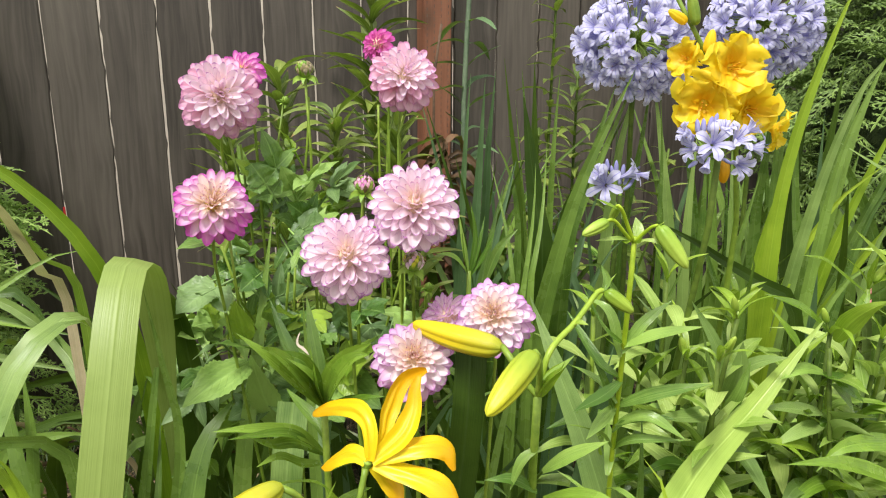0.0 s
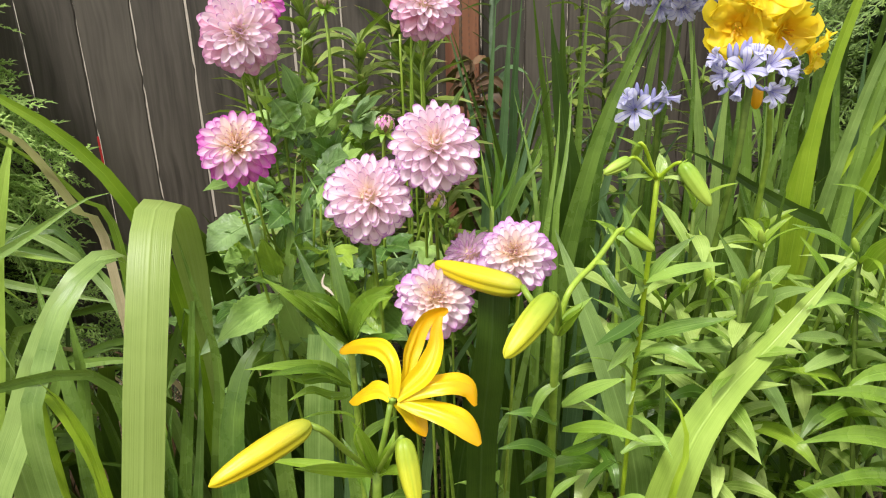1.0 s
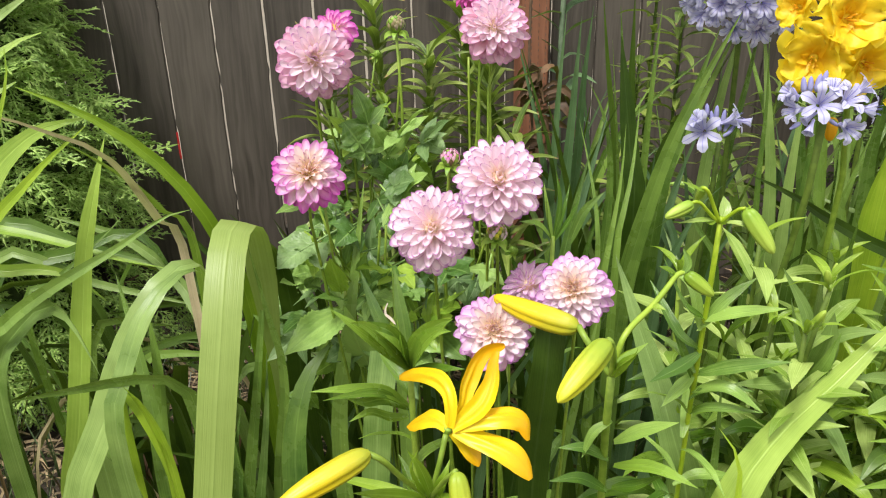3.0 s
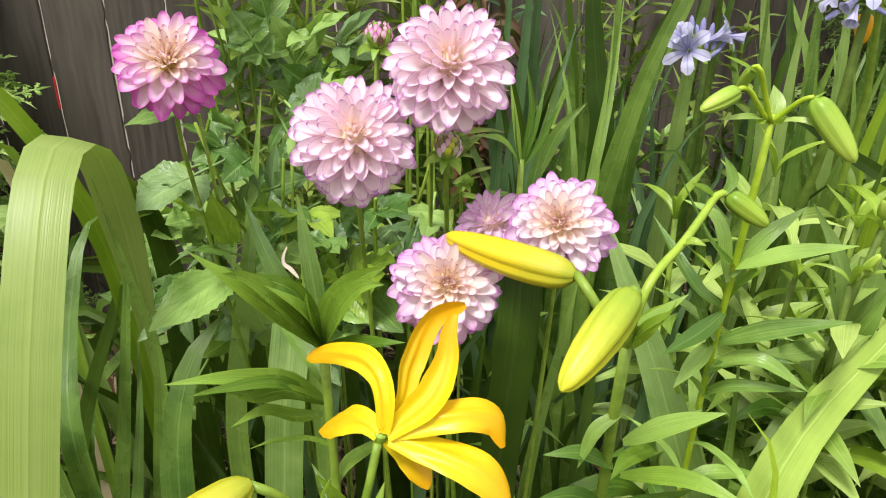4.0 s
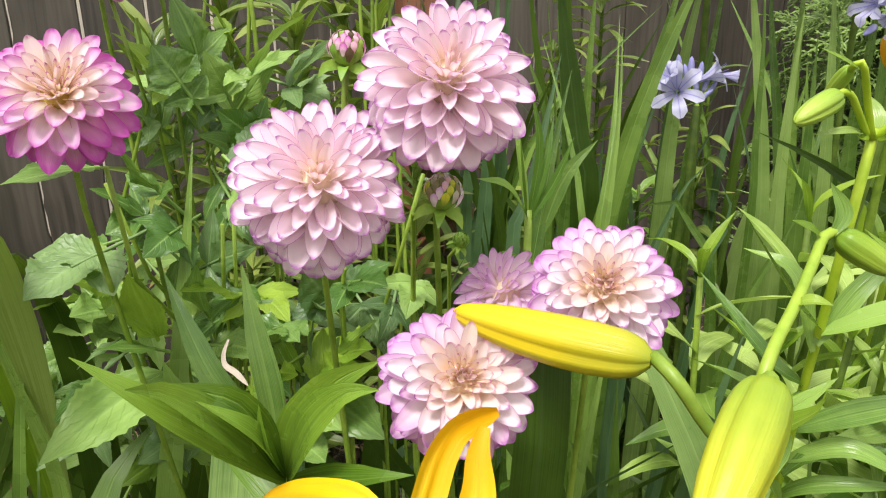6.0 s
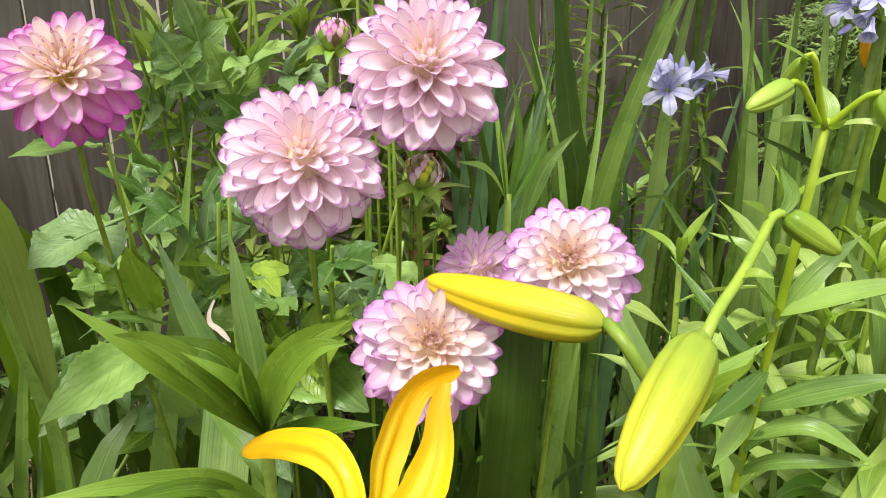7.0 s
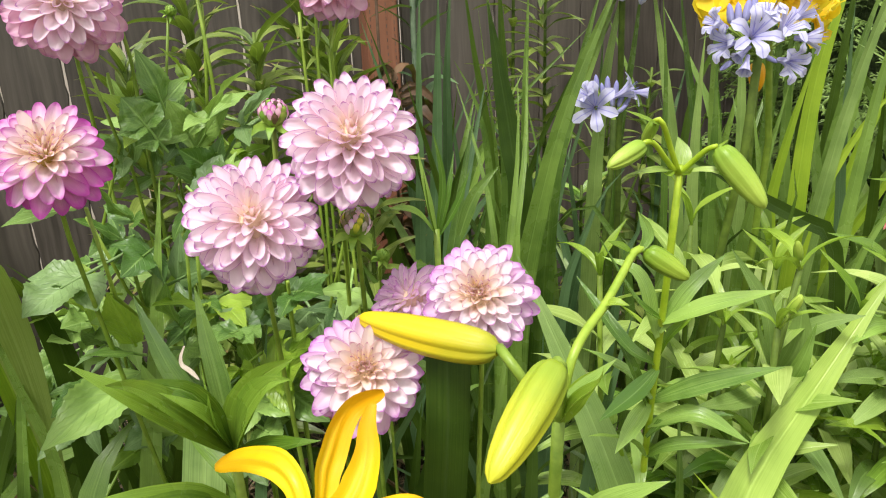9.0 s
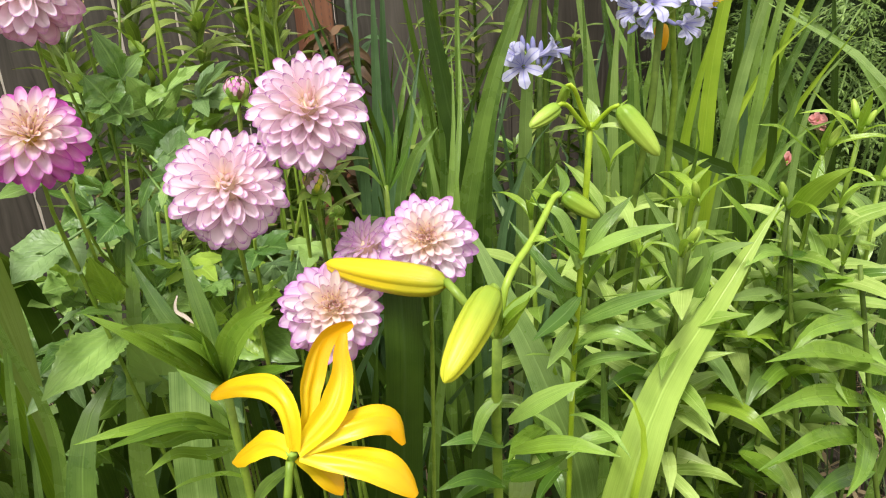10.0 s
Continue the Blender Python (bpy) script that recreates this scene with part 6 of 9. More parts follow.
dahlia_leaf(dahlia, (-0.2588, 1.0800, 0.8640), (-0.3166, 1.0300, 0.9417), 0.0300, 75, 0.28, (0.28, -0.92, 0.45), 2)
dahlia_leaf(dahlia, (-0.1918, 1.0500, 0.8975), (-0.1249, 1.0000, 0.9841), 0.0360, 76, 0.19, (-0.18, -0.42, 0.76), 1)
dahlia_leaf(dahlia, (-0.2127, 1.0800, 0.8746), (-0.1494, 1.0300, 0.9586), 0.0300, 78, 0.25, (0.10, -0.22, 0.89), 2)
dahlia_leaf(dahlia, (-0.2084, 1.0000, 0.8512), (-0.1448, 0.9500, 0.9219), 0.0360, 79, 0.15, (-0.36, -0.52, 0.70), 1)
dahlia_leaf(dahlia, (-0.2301, 1.0300, 0.8263), (-0.1702, 0.9800, 0.8936), 0.0300, 81, 0.21, (-0.07, -0.33, 0.82), 2)
dahlia_leaf(dahlia, (-0.2444, 1.0000, 0.8231), (-0.2857, 0.9500, 0.8984), 0.0360, 82, 0.11, (-0.53, -0.63, 0.63), 1)
dahlia_leaf(dahlia, (-0.2677, 1.0300, 0.7969), (-0.3177, 0.9800, 0.8685), 0.0300, 84, 0.17, (-0.25, -0.43, 0.75), 2)
dahlia_leaf(dahlia, (-0.2345, 1.0500, 0.9140), (-0.2437, 1.0200, 1.0168), 0.0360, 85, 0.33, (0.49, -0.73, 0.57), 1)
dahlia_leaf(dahlia, (-0.2571, 1.0800, 0.8917), (-0.2992, 1.0500, 0.9920), 0.0300, 87, 0.14, (-0.42, -0.54, 0.69), 2)
dahlia_leaf(dahlia, (-0.3008, 1.0000, 0.7748), (-0.3157, 0.9200, 0.8086), 0.0396, 88, 0.29, (0.32, -0.84, 0.50), 1)
dahlia_leaf(dahlia, (-0.3266, 1.0300, 0.7464), (-0.3761, 0.9500, 0.7728), 0.0330, 90, 0.10, (-0.60, -0.64, 0.62), 2)
dahlia_leaf(dahlia, (-0.2651, 1.0000, 0.7764), (-0.1903, 0.9300, 0.8239), 0.0324, 91, 0.25, (0.14, -0.94, 0.44), 1)
dahlia_leaf(dahlia, (-0.2894, 1.0300, 0.7482), (-0.2183, 0.9600, 0.7904), 0.0270, 93, 0.31, (0.43, -0.75, 0.56), 2)
dahlia_leaf(dahlia, (-0.3080, 1.0000, 0.6876), (-0.3435, 0.9000, 0.7024), 0.0396, 94, 0.22, (-0.03, -0.25, 0.87), 1)
dahlia_leaf(dahlia, (-0.3345, 1.0300, 0.6554), (-0.3832, 0.9300, 0.6323), 0.0330, 96, 0.28, (0.25, -0.85, 0.49), 2)
dahlia_leaf(dahlia, (-0.2602, 0.9700, 0.7245), (-0.1777, 0.9000, 0.7538), 0.0360, 97, 0.18, (-0.21, -0.35, 0.80), 1)
dahlia_leaf(dahlia, (-0.2846, 1.0000, 0.6939), (-0.2070, 0.9300, 0.6887), 0.0300, 99, 0.24, (0.08, -0.96, 0.43), 2)
dahlia_leaf(dahlia, (-0.1794, 0.9700, 0.7840), (-0.2117, 0.9000, 0.7831), 0.0324, 100, 0.15, (-0.38, -0.46, 0.74), 1)
dahlia_leaf(dahlia, (-0.2002, 1.0000, 0.7561), (-0.2409, 0.9300, 0.7475), 0.0270, 102, 0.20, (-0.10, -0.26, 0.86), 2)
dahlia_leaf(dahlia, (-0.1524, 0.9500, 0.7219), (-0.1817, 0.8800, 0.7220), 0.0324, 103, 0.11, (-0.56, -0.56, 0.67), 1)
dahlia_leaf(dahlia, (-0.1724, 0.9800, 0.6911), (-0.2098, 0.9100, 0.6830), 0.0270, 105, 0.17, (-0.27, -0.37, 0.80), 2)
dahlia_leaf(dahlia, (-0.1257, 1.0000, 0.7828), (-0.0736, 0.9300, 0.7343), 0.0360, 106, 0.32, (0.47, -0.67, 0.61), 1)
dahlia_leaf(dahlia, (-0.1445, 1.0300, 0.7551), (-0.1222, 0.9600, 0.6950), 0.0300, 108, 0.13, (-0.45, -0.47, 0.73), 2)
dahlia_leaf(dahlia, (-0.0550, 0.9700, 0.7986), (-0.0575, 0.9000, 0.7812), 0.0288, 109, 0.29, (0.29, -0.77, 0.54), 1)
dahlia_leaf(dahlia, (-0.0707, 1.0000, 0.7717), (-0.0793, 0.9300, 0.7459), 0.0240, 111, 0.35, (0.58, -0.58, 0.67), 2)
dahlia_leaf(dahlia, (-0.3612, 1.0500, 0.7006), (-0.3982, 0.9800, 0.7019), 0.0432, 112, 0.25, (0.12, -0.88, 0.48), 1)
dahlia_leaf(dahlia, (-0.3896, 1.0800, 0.6692), (-0.4370, 1.0100, 0.6616), 0.0360, 114, 0.31, (0.40, -0.68, 0.60), 2)
dahlia_leaf(dahlia, (-0.3136, 1.0500, 0.8112), (-0.2323, 1.0000, 0.7551), 0.0360, 115, 0.21, (-0.06, -0.98, 0.41), 1)
dahlia_leaf(dahlia, (-0.3397, 1.0800, 0.7844), (-0.2633, 1.0300, 0.7181), 0.0300, 117, 0.27, (0.23, -0.79, 0.53), 2)
dahlia_leaf(dahlia, (-0.2094, 1.1000, 0.9462), (-0.2384, 1.0700, 1.0219), 0.0288, 118, 0.18, (-0.23, -0.29, 0.85), 1)
dahlia_leaf(dahlia, (-0.2309, 1.1300, 0.9250), (-0.2698, 1.1000, 0.9709), 0.0240, 120, 0.24, (0.05, -0.89, 0.47), 2)
dahlia_leaf(dahlia, (-0.1875, 1.0800, 0.9425), (-0.1276, 1.0300, 0.9287), 0.0360, 121, 0.14, (-0.41, -0.39, 0.78), 1)
dahlia_leaf(dahlia, (-0.2082, 1.1100, 0.9213), (-0.1537, 1.0600, 0.8735), 0.0300, 123, 0.20, (-0.12, -1.00, 0.40), 2)
dahlia_leaf(dahlia, (-0.2733, 1.1000, 0.9360), (-0.3270, 1.0500, 0.9152), 0.0360, 124, 0.10, (-0.58, -0.50, 0.71), 1)
dahlia_leaf(dahlia, (-0.2972, 1.1300, 0.9144), (-0.3611, 1.0800, 0.8855), 0.0300, 126, 0.16, (-0.30, -0.30, 0.84), 2)
dahlia_leaf(dahlia, (-0.2846, 1.0200, 0.8324), (-0.3152, 0.9800, 0.8278), 0.0360, 127, 0.32, (0.44, -0.60, 0.65), 1)
dahlia_leaf(dahlia, (-0.3094, 1.0500, 0.8066), (-0.3766, 1.0100, 0.7930), 0.0300, 129, 0.13, (-0.48, -0.40, 0.77), 2)
dahlia_leaf(dahlia, (-0.3893, 1.0500, 0.6148), (-0.4342, 1.0000, 0.6762), 0.0432, 130, 0.28, (0.27, -0.71, 0.58), 1)
dahlia_leaf(dahlia, (-0.4192, 1.0800, 0.5798), (-0.4748, 1.0300, 0.6346), 0.0360, 132, 0.34, (0.55, -0.51, 0.71), 2)
dahlia_leaf(dahlia, (-0.3182, 0.9500, 0.5941), (-0.3386, 0.9000, 0.5561), 0.0360, 133, 0.24, (0.09, -0.81, 0.52), 1)
dahlia_leaf(dahlia, (-0.3457, 0.9800, 0.5572), (-0.3758, 0.9300, 0.5077), 0.0300, 135, 0.30, (0.37, -0.61, 0.64), 2)
dahlia_leaf(dahlia, (-0.2476, 0.9700, 0.6477), (-0.2809, 0.9000, 0.6552), 0.0360, 136, 0.21, (-0.08, -0.92, 0.45), 1)
dahlia_leaf(dahlia, (-0.2719, 1.0000, 0.6137), (-0.3144, 0.9300, 0.6124), 0.0300, 138, 0.27, (0.20, -0.72, 0.58), 2)
dahlia_leaf(dahlia, (-0.1677, 0.9300, 0.6567), (-0.1300, 0.8800, 0.6653), 0.0360, 139, 0.17, (-0.26, -0.22, 0.89), 1)
dahlia_leaf(dahlia, (-0.1886, 0.9600, 0.6228), (-0.1570, 0.9100, 0.5941), 0.0300, 141, 0.23, (0.02, -0.82, 0.51), 2)
dahlia_leaf(dahlia, (-0.2166, 1.0000, 0.8861), (-0.1599, 0.9300, 0.8570), 0.0360, 142, 0.13, (-0.43, -0.33, 0.82), 1)
dahlia_leaf(dahlia, (-0.2364, 1.0300, 0.8709), (-0.1847, 0.9600, 0.8187), 0.0300, 144, 0.19, (-0.15, -0.93, 0.44), 2)
dahlia_leaf(dahlia, (-0.2419, 1.0000, 0.8341), (-0.2562, 0.9200, 0.8309), 0.0396, 145, 0.35, (0.59, -0.43, 0.76), 1)
dahlia_leaf(dahlia, (-0.2631, 1.0300, 0.8163), (-0.2996, 0.9500, 0.8095), 0.0330, 147, 0.16, (-0.33, -0.23, 0.88), 2)
dahlia_leaf(dahlia, (-0.2128, 0.9700, 0.7820), (-0.1518, 0.9000, 0.7855), 0.0324, 148, 0.31, (0.42, -0.54, 0.69), 1)
dahlia_leaf(dahlia, (-0.2330, 1.0000, 0.7614), (-0.1901, 0.9300, 0.7613), 0.0270, 150, 0.12, (-0.50, -0.34, 0.81), 2)
dahlia_leaf(dahlia, (-0.2771, 1.0500, 0.8959), (-0.2879, 1.0000, 0.9345), 0.0360, 151, 0.28, (0.24, -0.64, 0.63), 1)
dahlia_leaf(dahlia, (-0.2994, 1.0800, 0.8811), (-0.3160, 1.0300, 0.9175), 0.0300, 153, 0.33, (0.52, -0.44, 0.75), 2)
dahlia_leaf(dahlia, (-0.2104, 1.0500, 0.9045), (-0.2193, 1.0000, 0.9672), 0.0360, 154, 0.24, (0.06, -0.74, 0.56), 1)
dahlia_leaf(dahlia, (-0.2298, 1.0800, 0.8901), (-0.2441, 1.0300, 0.9519), 0.0300, 156, 0.30, (0.35, -0.55, 0.68), 2)
dahlia_leaf(dahlia, (-0.1790, 1.0500, 0.8721), (-0.2064, 0.9800, 0.9241), 0.0360, 157, 0.20, (-0.11, -0.85, 0.49), 1)
dahlia_leaf(dahlia, (-0.1973, 1.0800, 0.8562), (-0.2308, 1.0100, 0.9066), 0.0300, 159, 0.26, (0.17, -0.65, 0.62), 2)
dahlia_leaf(dahlia, (-0.3031, 1.0000, 0.7497), (-0.3297, 0.9300, 0.7745), 0.0432, 160, 0.17, (-0.29, -0.95, 0.43), 1)
dahlia_leaf(dahlia, (-0.3274, 1.0300, 0.7277), (-0.3613, 0.9600, 0.7489), 0.0360, 162, 0.22, (-0.00, -0.76, 0.55), 2)
dahlia_leaf(dahlia, (-0.1439, 0.9500, 0.7114), (-0.0906, 0.8800, 0.7628), 0.0324, 163, 0.13, (-0.46, -0.26, 0.86), 1)
dahlia_leaf(dahlia, (-0.1612, 0.9800, 0.6870), (-0.1114, 0.9100, 0.7179), 0.0270, 165, 0.19, (-0.18, -0.86, 0.49), 2)
dahlia_leaf(dahlia, (-0.1745, 0.9700, 0.7292), (-0.1124, 0.9000, 0.7979), 0.0288, 166, 0.34, (0.56, -0.36, 0.80), 1)
dahlia_leaf(dahlia, (-0.1931, 1.0000, 0.7059), (-0.1507, 0.9300, 0.7566), 0.0240, 168, 0.15, (-0.35, -0.97, 0.42), 2)
dahlia_leaf(dahlia, (-0.2838, 0.9800, 0.7186), (-0.2732, 0.9000, 0.7947), 0.0360, 169, 0.31, (0.39, -0.47, 0.73), 1)
dahlia_leaf(dahlia, (-0.3076, 1.0100, 0.6949), (-0.3177, 0.9300, 0.7711), 0.0300, 171, 0.12, (-0.53, -0.27, 0.85), 2)
dahlia_leaf(dahlia, (-0.1830, 0.9500, 0.6751), (-0.1196, 0.8800, 0.6998), 0.0360, 172, 0.27, (0.21, -0.57, 0.67), 1)
dahlia_leaf(dahlia, (-0.2023, 0.9800, 0.6487), (-0.1405, 0.9100, 0.6690), 0.0300, 174, 0.33, (0.50, -0.38, 0.79), 2)
dahlia_leaf(dahlia, (-0.2624, 0.9800, 0.6702), (-0.2051, 0.9000, 0.6665), 0.0360, 175, 0.23, (0.04, -0.68, 0.60), 1)
dahlia_leaf(dahlia, (-0.2854, 1.0100, 0.6441), (-0.2310, 0.9300, 0.6341), 0.0300, 177, 0.29, (0.32, -0.48, 0.72), 2)
leaf(dahlia, ((-0.1384, 0.7050, 0.8491), (-0.1399, 0.7000, 0.8439), (-0.1387, 0.6970, 0.8394), (-0.1326, 0.6920, 0.8376), (-0.1266, 0.6880, 0.8333)), 0.0030, 'petalcream', 'withered_petal', kind='petal', n=24, seed=178, label='curled cream petal fallen on a lily leaf', fold=0.5)
lily = thing("yellow_lily", (-0.0753, 0.5850, 0.0000), "yellow lily with one open flower and plump buds", "lily")
flower = stem(lily, ((-0.0664, 0.6250, 0.7445), (-0.0627, 0.6200, 0.7615)), 0.0028, 0.0045, 'calyx', 'flower', 'open yellow lily flower seen from behind')
leaf(flower, ((-0.0633, 0.6200, 0.7601), (-0.0517, 0.6340, 0.7764), (-0.0488, 0.6440, 0.7922), (-0.0452, 0.6510, 0.8007), (-0.0402, 0.6580, 0.8125), (-0.0325, 0.6640, 0.8220), (-0.0222, 0.6680, 0.8258), (-0.0127, 0.6680, 0.8287)), 0.0197, 'lilypetal', 'petal', kind='tepal_curled', n=24, seed=179, fold=0.05, cup=0.30, twist=0, across=12, facing=(0.6, -1, 0.2), wave=0.05, ridge=0.12)
leaf(flower, ((-0.0587, 0.6170, 0.7624), (-0.0344, 0.6280, 0.7812), (-0.0263, 0.6380, 0.7934), (-0.0229, 0.6460, 0.8041), (-0.0225, 0.6530, 0.8157), (-0.0193, 0.6600, 0.8256)), 0.0210, 'lilypetal', 'petal', kind='tepal_narrow', n=24, seed=180, fold=0.05, cup=0.35, twist=0, across=12, facing=(-0.5, -1, 0.2), wave=0.05, ridge=0.12)
leaf(flower, ((-0.0619, 0.6180, 0.7625), (-0.0612, 0.6220, 0.7836), (-0.0648, 0.6300, 0.7957), (-0.0751, 0.6420, 0.8001), (-0.0918, 0.6570, 0.7948), (-0.1078, 0.6700, 0.7864), (-0.1244, 0.6820, 0.7743)), 0.0195, 'lilypetal', 'petal', kind='curl', n=24, seed=181, fold=0.05, cup=-0.30, twist=0, across=12, facing=(-0.5, -0.85, 0.1), wave=0.05, ridge=0.12)
leaf(flower, ((-0.0641, 0.6180, 0.7618), (-0.0751, 0.6280, 0.7640), (-0.0898, 0.6400, 0.7547), (-0.1123, 0.6550, 0.7326)), 0.0221, 'lilypetal', 'petal', kind='tepal', n=12, seed=182, fold=0.05, cup=-0.30, twist=0, across=12, facing=(0, -1, 0.6), wave=0.05, ridge=0.12)
leaf(flower, ((-0.0590, 0.6180, 0.7622), (-0.0310, 0.6220, 0.7725), (-0.0040, 0.6280, 0.7735), (0.0110, 0.6310, 0.7650), (0.0150, 0.6270, 0.7490)), 0.0235, 'lilypetal', 'petal', kind='tepal_blunt', n=24, seed=183, fold=0.05, cup=-0.45, twist=8, across=12, facing=(0, -0.6, 1), wave=0.10, ridge=0.12)
leaf(flower, ((-0.0570, 0.6175, 0.7605), (-0.0260, 0.6120, 0.7550), (0.0010, 0.6060, 0.7470), (0.0130, 0.6020, 0.7370), (0.0190, 0.5990, 0.7260)), 0.0260, 'lilypetal', 'petal', kind='tepal_blunt', n=24, seed=184, fold=0.05, cup=-0.40, twist=-10, across=12, facing=(0, -0.6, 1), wave=0.10, ridge=0.12)
leaf(flower, ((-0.0590, 0.6195, 0.7560), (-0.0490, 0.6210, 0.7455), (-0.0410, 0.6200, 0.7350), (-0.0330, 0.6160, 0.7210)), 0.0190, 'lilypetal', 'petal', kind='tepal', n=16, seed=185, fold=0.05, cup=-0.30, twist=0, across=12, facing=(0, -1, 0.3), wave=0.08, ridge=0.12)
stem(lily, ((-0.0784, 0.6000, 0.6943), (-0.0704, 0.6050, 0.7270), (-0.0649, 0.6180, 0.7547)), 0.0026, 0.0030, 'stem', 'stem')
stem(lily, ((-0.1008, 0.6800, 0.0000), (-0.1008, 0.6400, 0.4142), (-0.0874, 0.6150, 0.5787), (-0.0784, 0.6000, 0.6943)), 0.0050, 0.0045, 'stem', 'stem')
stem(lily, ((-0.0801, 0.6000, 0.6923), (-0.0976, 0.5800, 0.7263), (-0.1116, 0.5550, 0.7679), (-0.1230, 0.5500, 0.7785)), 0.0026, 0.0028, 'stem', 'stem')
bud(lily, (-0.1220, 0.5500, 0.7797), (-0.1889, 0.4900, 0.7621), 0.0115, 'budyellow', 'long yellow lily bud')
stem(lily, ((-0.0780, 0.6000, 0.6924), (-0.0607, 0.5750, 0.7340), (-0.0459, 0.5550, 0.7637)), 0.0024, 0.0026, 'stem', 'stem')
bud(lily, (-0.0454, 0.5550, 0.7632), (-0.0323, 0.5250, 0.7132), 0.0095, 'budgreenyellow', 'greenish yellow lily bud')
leaf(lily, ((-0.0802, 0.6000, 0.6904), (-0.0877, 0.5800, 0.7204), (-0.0913, 0.5700, 0.7518), (-0.0803, 0.5600, 0.7792)), 0.0120, 'lilybright', kind='lance', n=12, seed=186, fold=0.35, facing=(0.1, -0.55, 0.9))
leaf(lily, ((-0.0825, 0.6000, 0.6890), (-0.1041, 0.5800, 0.7075), (-0.1240, 0.5600, 0.7246), (-0.1389, 0.5450, 0.7372)), 0.0140, 'lilybright', kind='lance', n=12, seed=187, fold=0.35, facing=(0.1, -0.55, 0.9))
leaf(lily, ((-0.0771, 0.6000, 0.6892), (-0.0815, 0.5900, 0.7222), (-0.0859, 0.5800, 0.7477), (-0.0938, 0.5750, 0.7658)), 0.0120, 'lilybright', kind='lance', n=12, seed=188, fold=0.35, facing=(0.1, -0.55, 0.9))
leaf(lily, ((-0.0761, 0.6000, 0.6879), (-0.0633, 0.5900, 0.7227), (-0.0585, 0.6000, 0.7401)), 0.0140, 'lilybright', kind='lance', n=12, seed=189, fold=0.35, facing=(0.1, -0.55, 0.9))
leaf(lily, ((-0.0800, 0.6000, 0.6859), (-0.1170, 0.6100, 0.6867), (-0.1617, 0.6300, 0.6766), (-0.2037, 0.6500, 0.6635)), 0.0120, 'lilybright', kind='lance', n=12, seed=190, fold=0.35, facing=(0.1, -0.55, 0.9))
leaf(lily, ((-0.0749, 0.6000, 0.6905), (-0.0558, 0.5700, 0.7168), (-0.0382, 0.5500, 0.7272)), 0.0140, 'lilybright', kind='lance', n=12, seed=191, fold=0.35, facing=(0.1, -0.55, 0.9))
lily_stalk(lily, ((-0.0784, 0.6900, 0.0200), (-0.0784, 0.6040, 0.6743)), 0, 0, 20, 0.10, 'lily', 71, 0.1, 0.98)
lily_b = thing("budding_lily", (0.0900, 0.6550, 0.0000), "tall lily stem with yellow and green drooping buds", "lily")
stem(lily_b, ((0.0929, 0.7400, 0.0000), (0.0929, 0.7000, 0.4927), (0.0911, 0.6800, 0.6674), (0.0893, 0.6650, 0.7520), (0.0900, 0.6550, 0.8101)), 0.0050, 0.0040, 'stem', 'stem')
stem(lily_b, ((0.0900, 0.6550, 0.8101), (0.0898, 0.6450, 0.8367), (0.0848, 0.6250, 0.8618), (0.0815, 0.6210, 0.8667)), 0.0030, 0.0032, 'stem', 'stem')
bud(lily_b, (0.0819, 0.6207, 0.8655), (0.0397, 0.5682, 0.8337), 0.0118, 'budgreenyellow', 'plump greenish yellow lily bud')
stem(lily_b, ((0.0900, 0.6550, 0.8083), (0.0778, 0.6600, 0.8226), (0.0645, 0.6650, 0.8424), (0.0582, 0.6790, 0.8476)), 0.0030, 0.0034, 'stem', 'stem')
bud(lily_b, (0.0573, 0.6791, 0.8457), (-0.0300, 0.7263, 0.8524), 0.0130, 'budyellow', 'long yellow lily bud lying before the dahlias', -0.002)
stem(lily_b, ((0.0908, 0.6550, 0.8091), (0.0965, 0.6560, 0.8450), (0.1075, 0.6690, 0.8580), (0.1250, 0.6900, 0.8665), (0.1420, 0.7100, 0.8800), (0.1500, 0.7200, 0.8870), (0.1560, 0.7245, 0.8900), (0.1625, 0.7245, 0.8885)), 0.0030, 0.0027, 'stemlight', 'stem', n=26)
bud(lily_b, (0.1600, 0.7245, 0.8888), (0.1870, 0.7150, 0.8705), 0.0076, 'budgreendeep', 'green lily bud on a bent stalk')
leaf(lily_b, ((0.1250, 0.6900, 0.8665), (0.1300, 0.6850, 0.8700), (0.1380, 0.6820, 0.8690)), 0.0075, 'lilybright', kind='lance', n=12, seed=192, fold=0.4, facing=(0.1, -0.55, 0.9))
leaf(lily_b, ((0.1510, 0.7220, 0.8880), (0.1440, 0.7200, 0.8930), (0.1330, 0.7180, 0.8985)), 0.0070, 'lilybright', kind='lance', n=12, seed=193, fold=0.4, facing=(0.1, -0.55, 0.9))
leaf(lily_b, ((0.1570, 0.7230, 0.8890), (0.1620, 0.7250, 0.9000), (0.1560, 0.7300, 0.9140)), 0.0080, 'lily', kind='lance', n=12, seed=194, fold=0.4, facing=(0.1, -0.55, 0.9))
leaf(lily_b, ((0.0915, 0.6550, 0.8090), (0.1023, 0.6500, 0.8322), (0.1160, 0.6450, 0.8500)), 0.0140, 'lilybright', kind='lance', n=12, seed=192, fold=0.4, facing=(0.1, -0.55, 0.9))
leaf(lily_b, ((0.0907, 0.6550, 0.8083), (0.0965, 0.6400, 0.8308), (0.1071, 0.6300, 0.8477), (0.1090, 0.6300, 0.8573)), 0.0120, 'lilybright', kind='lance', n=12, seed=193, fold=0.4, facing=(0.1, -0.55, 0.9))
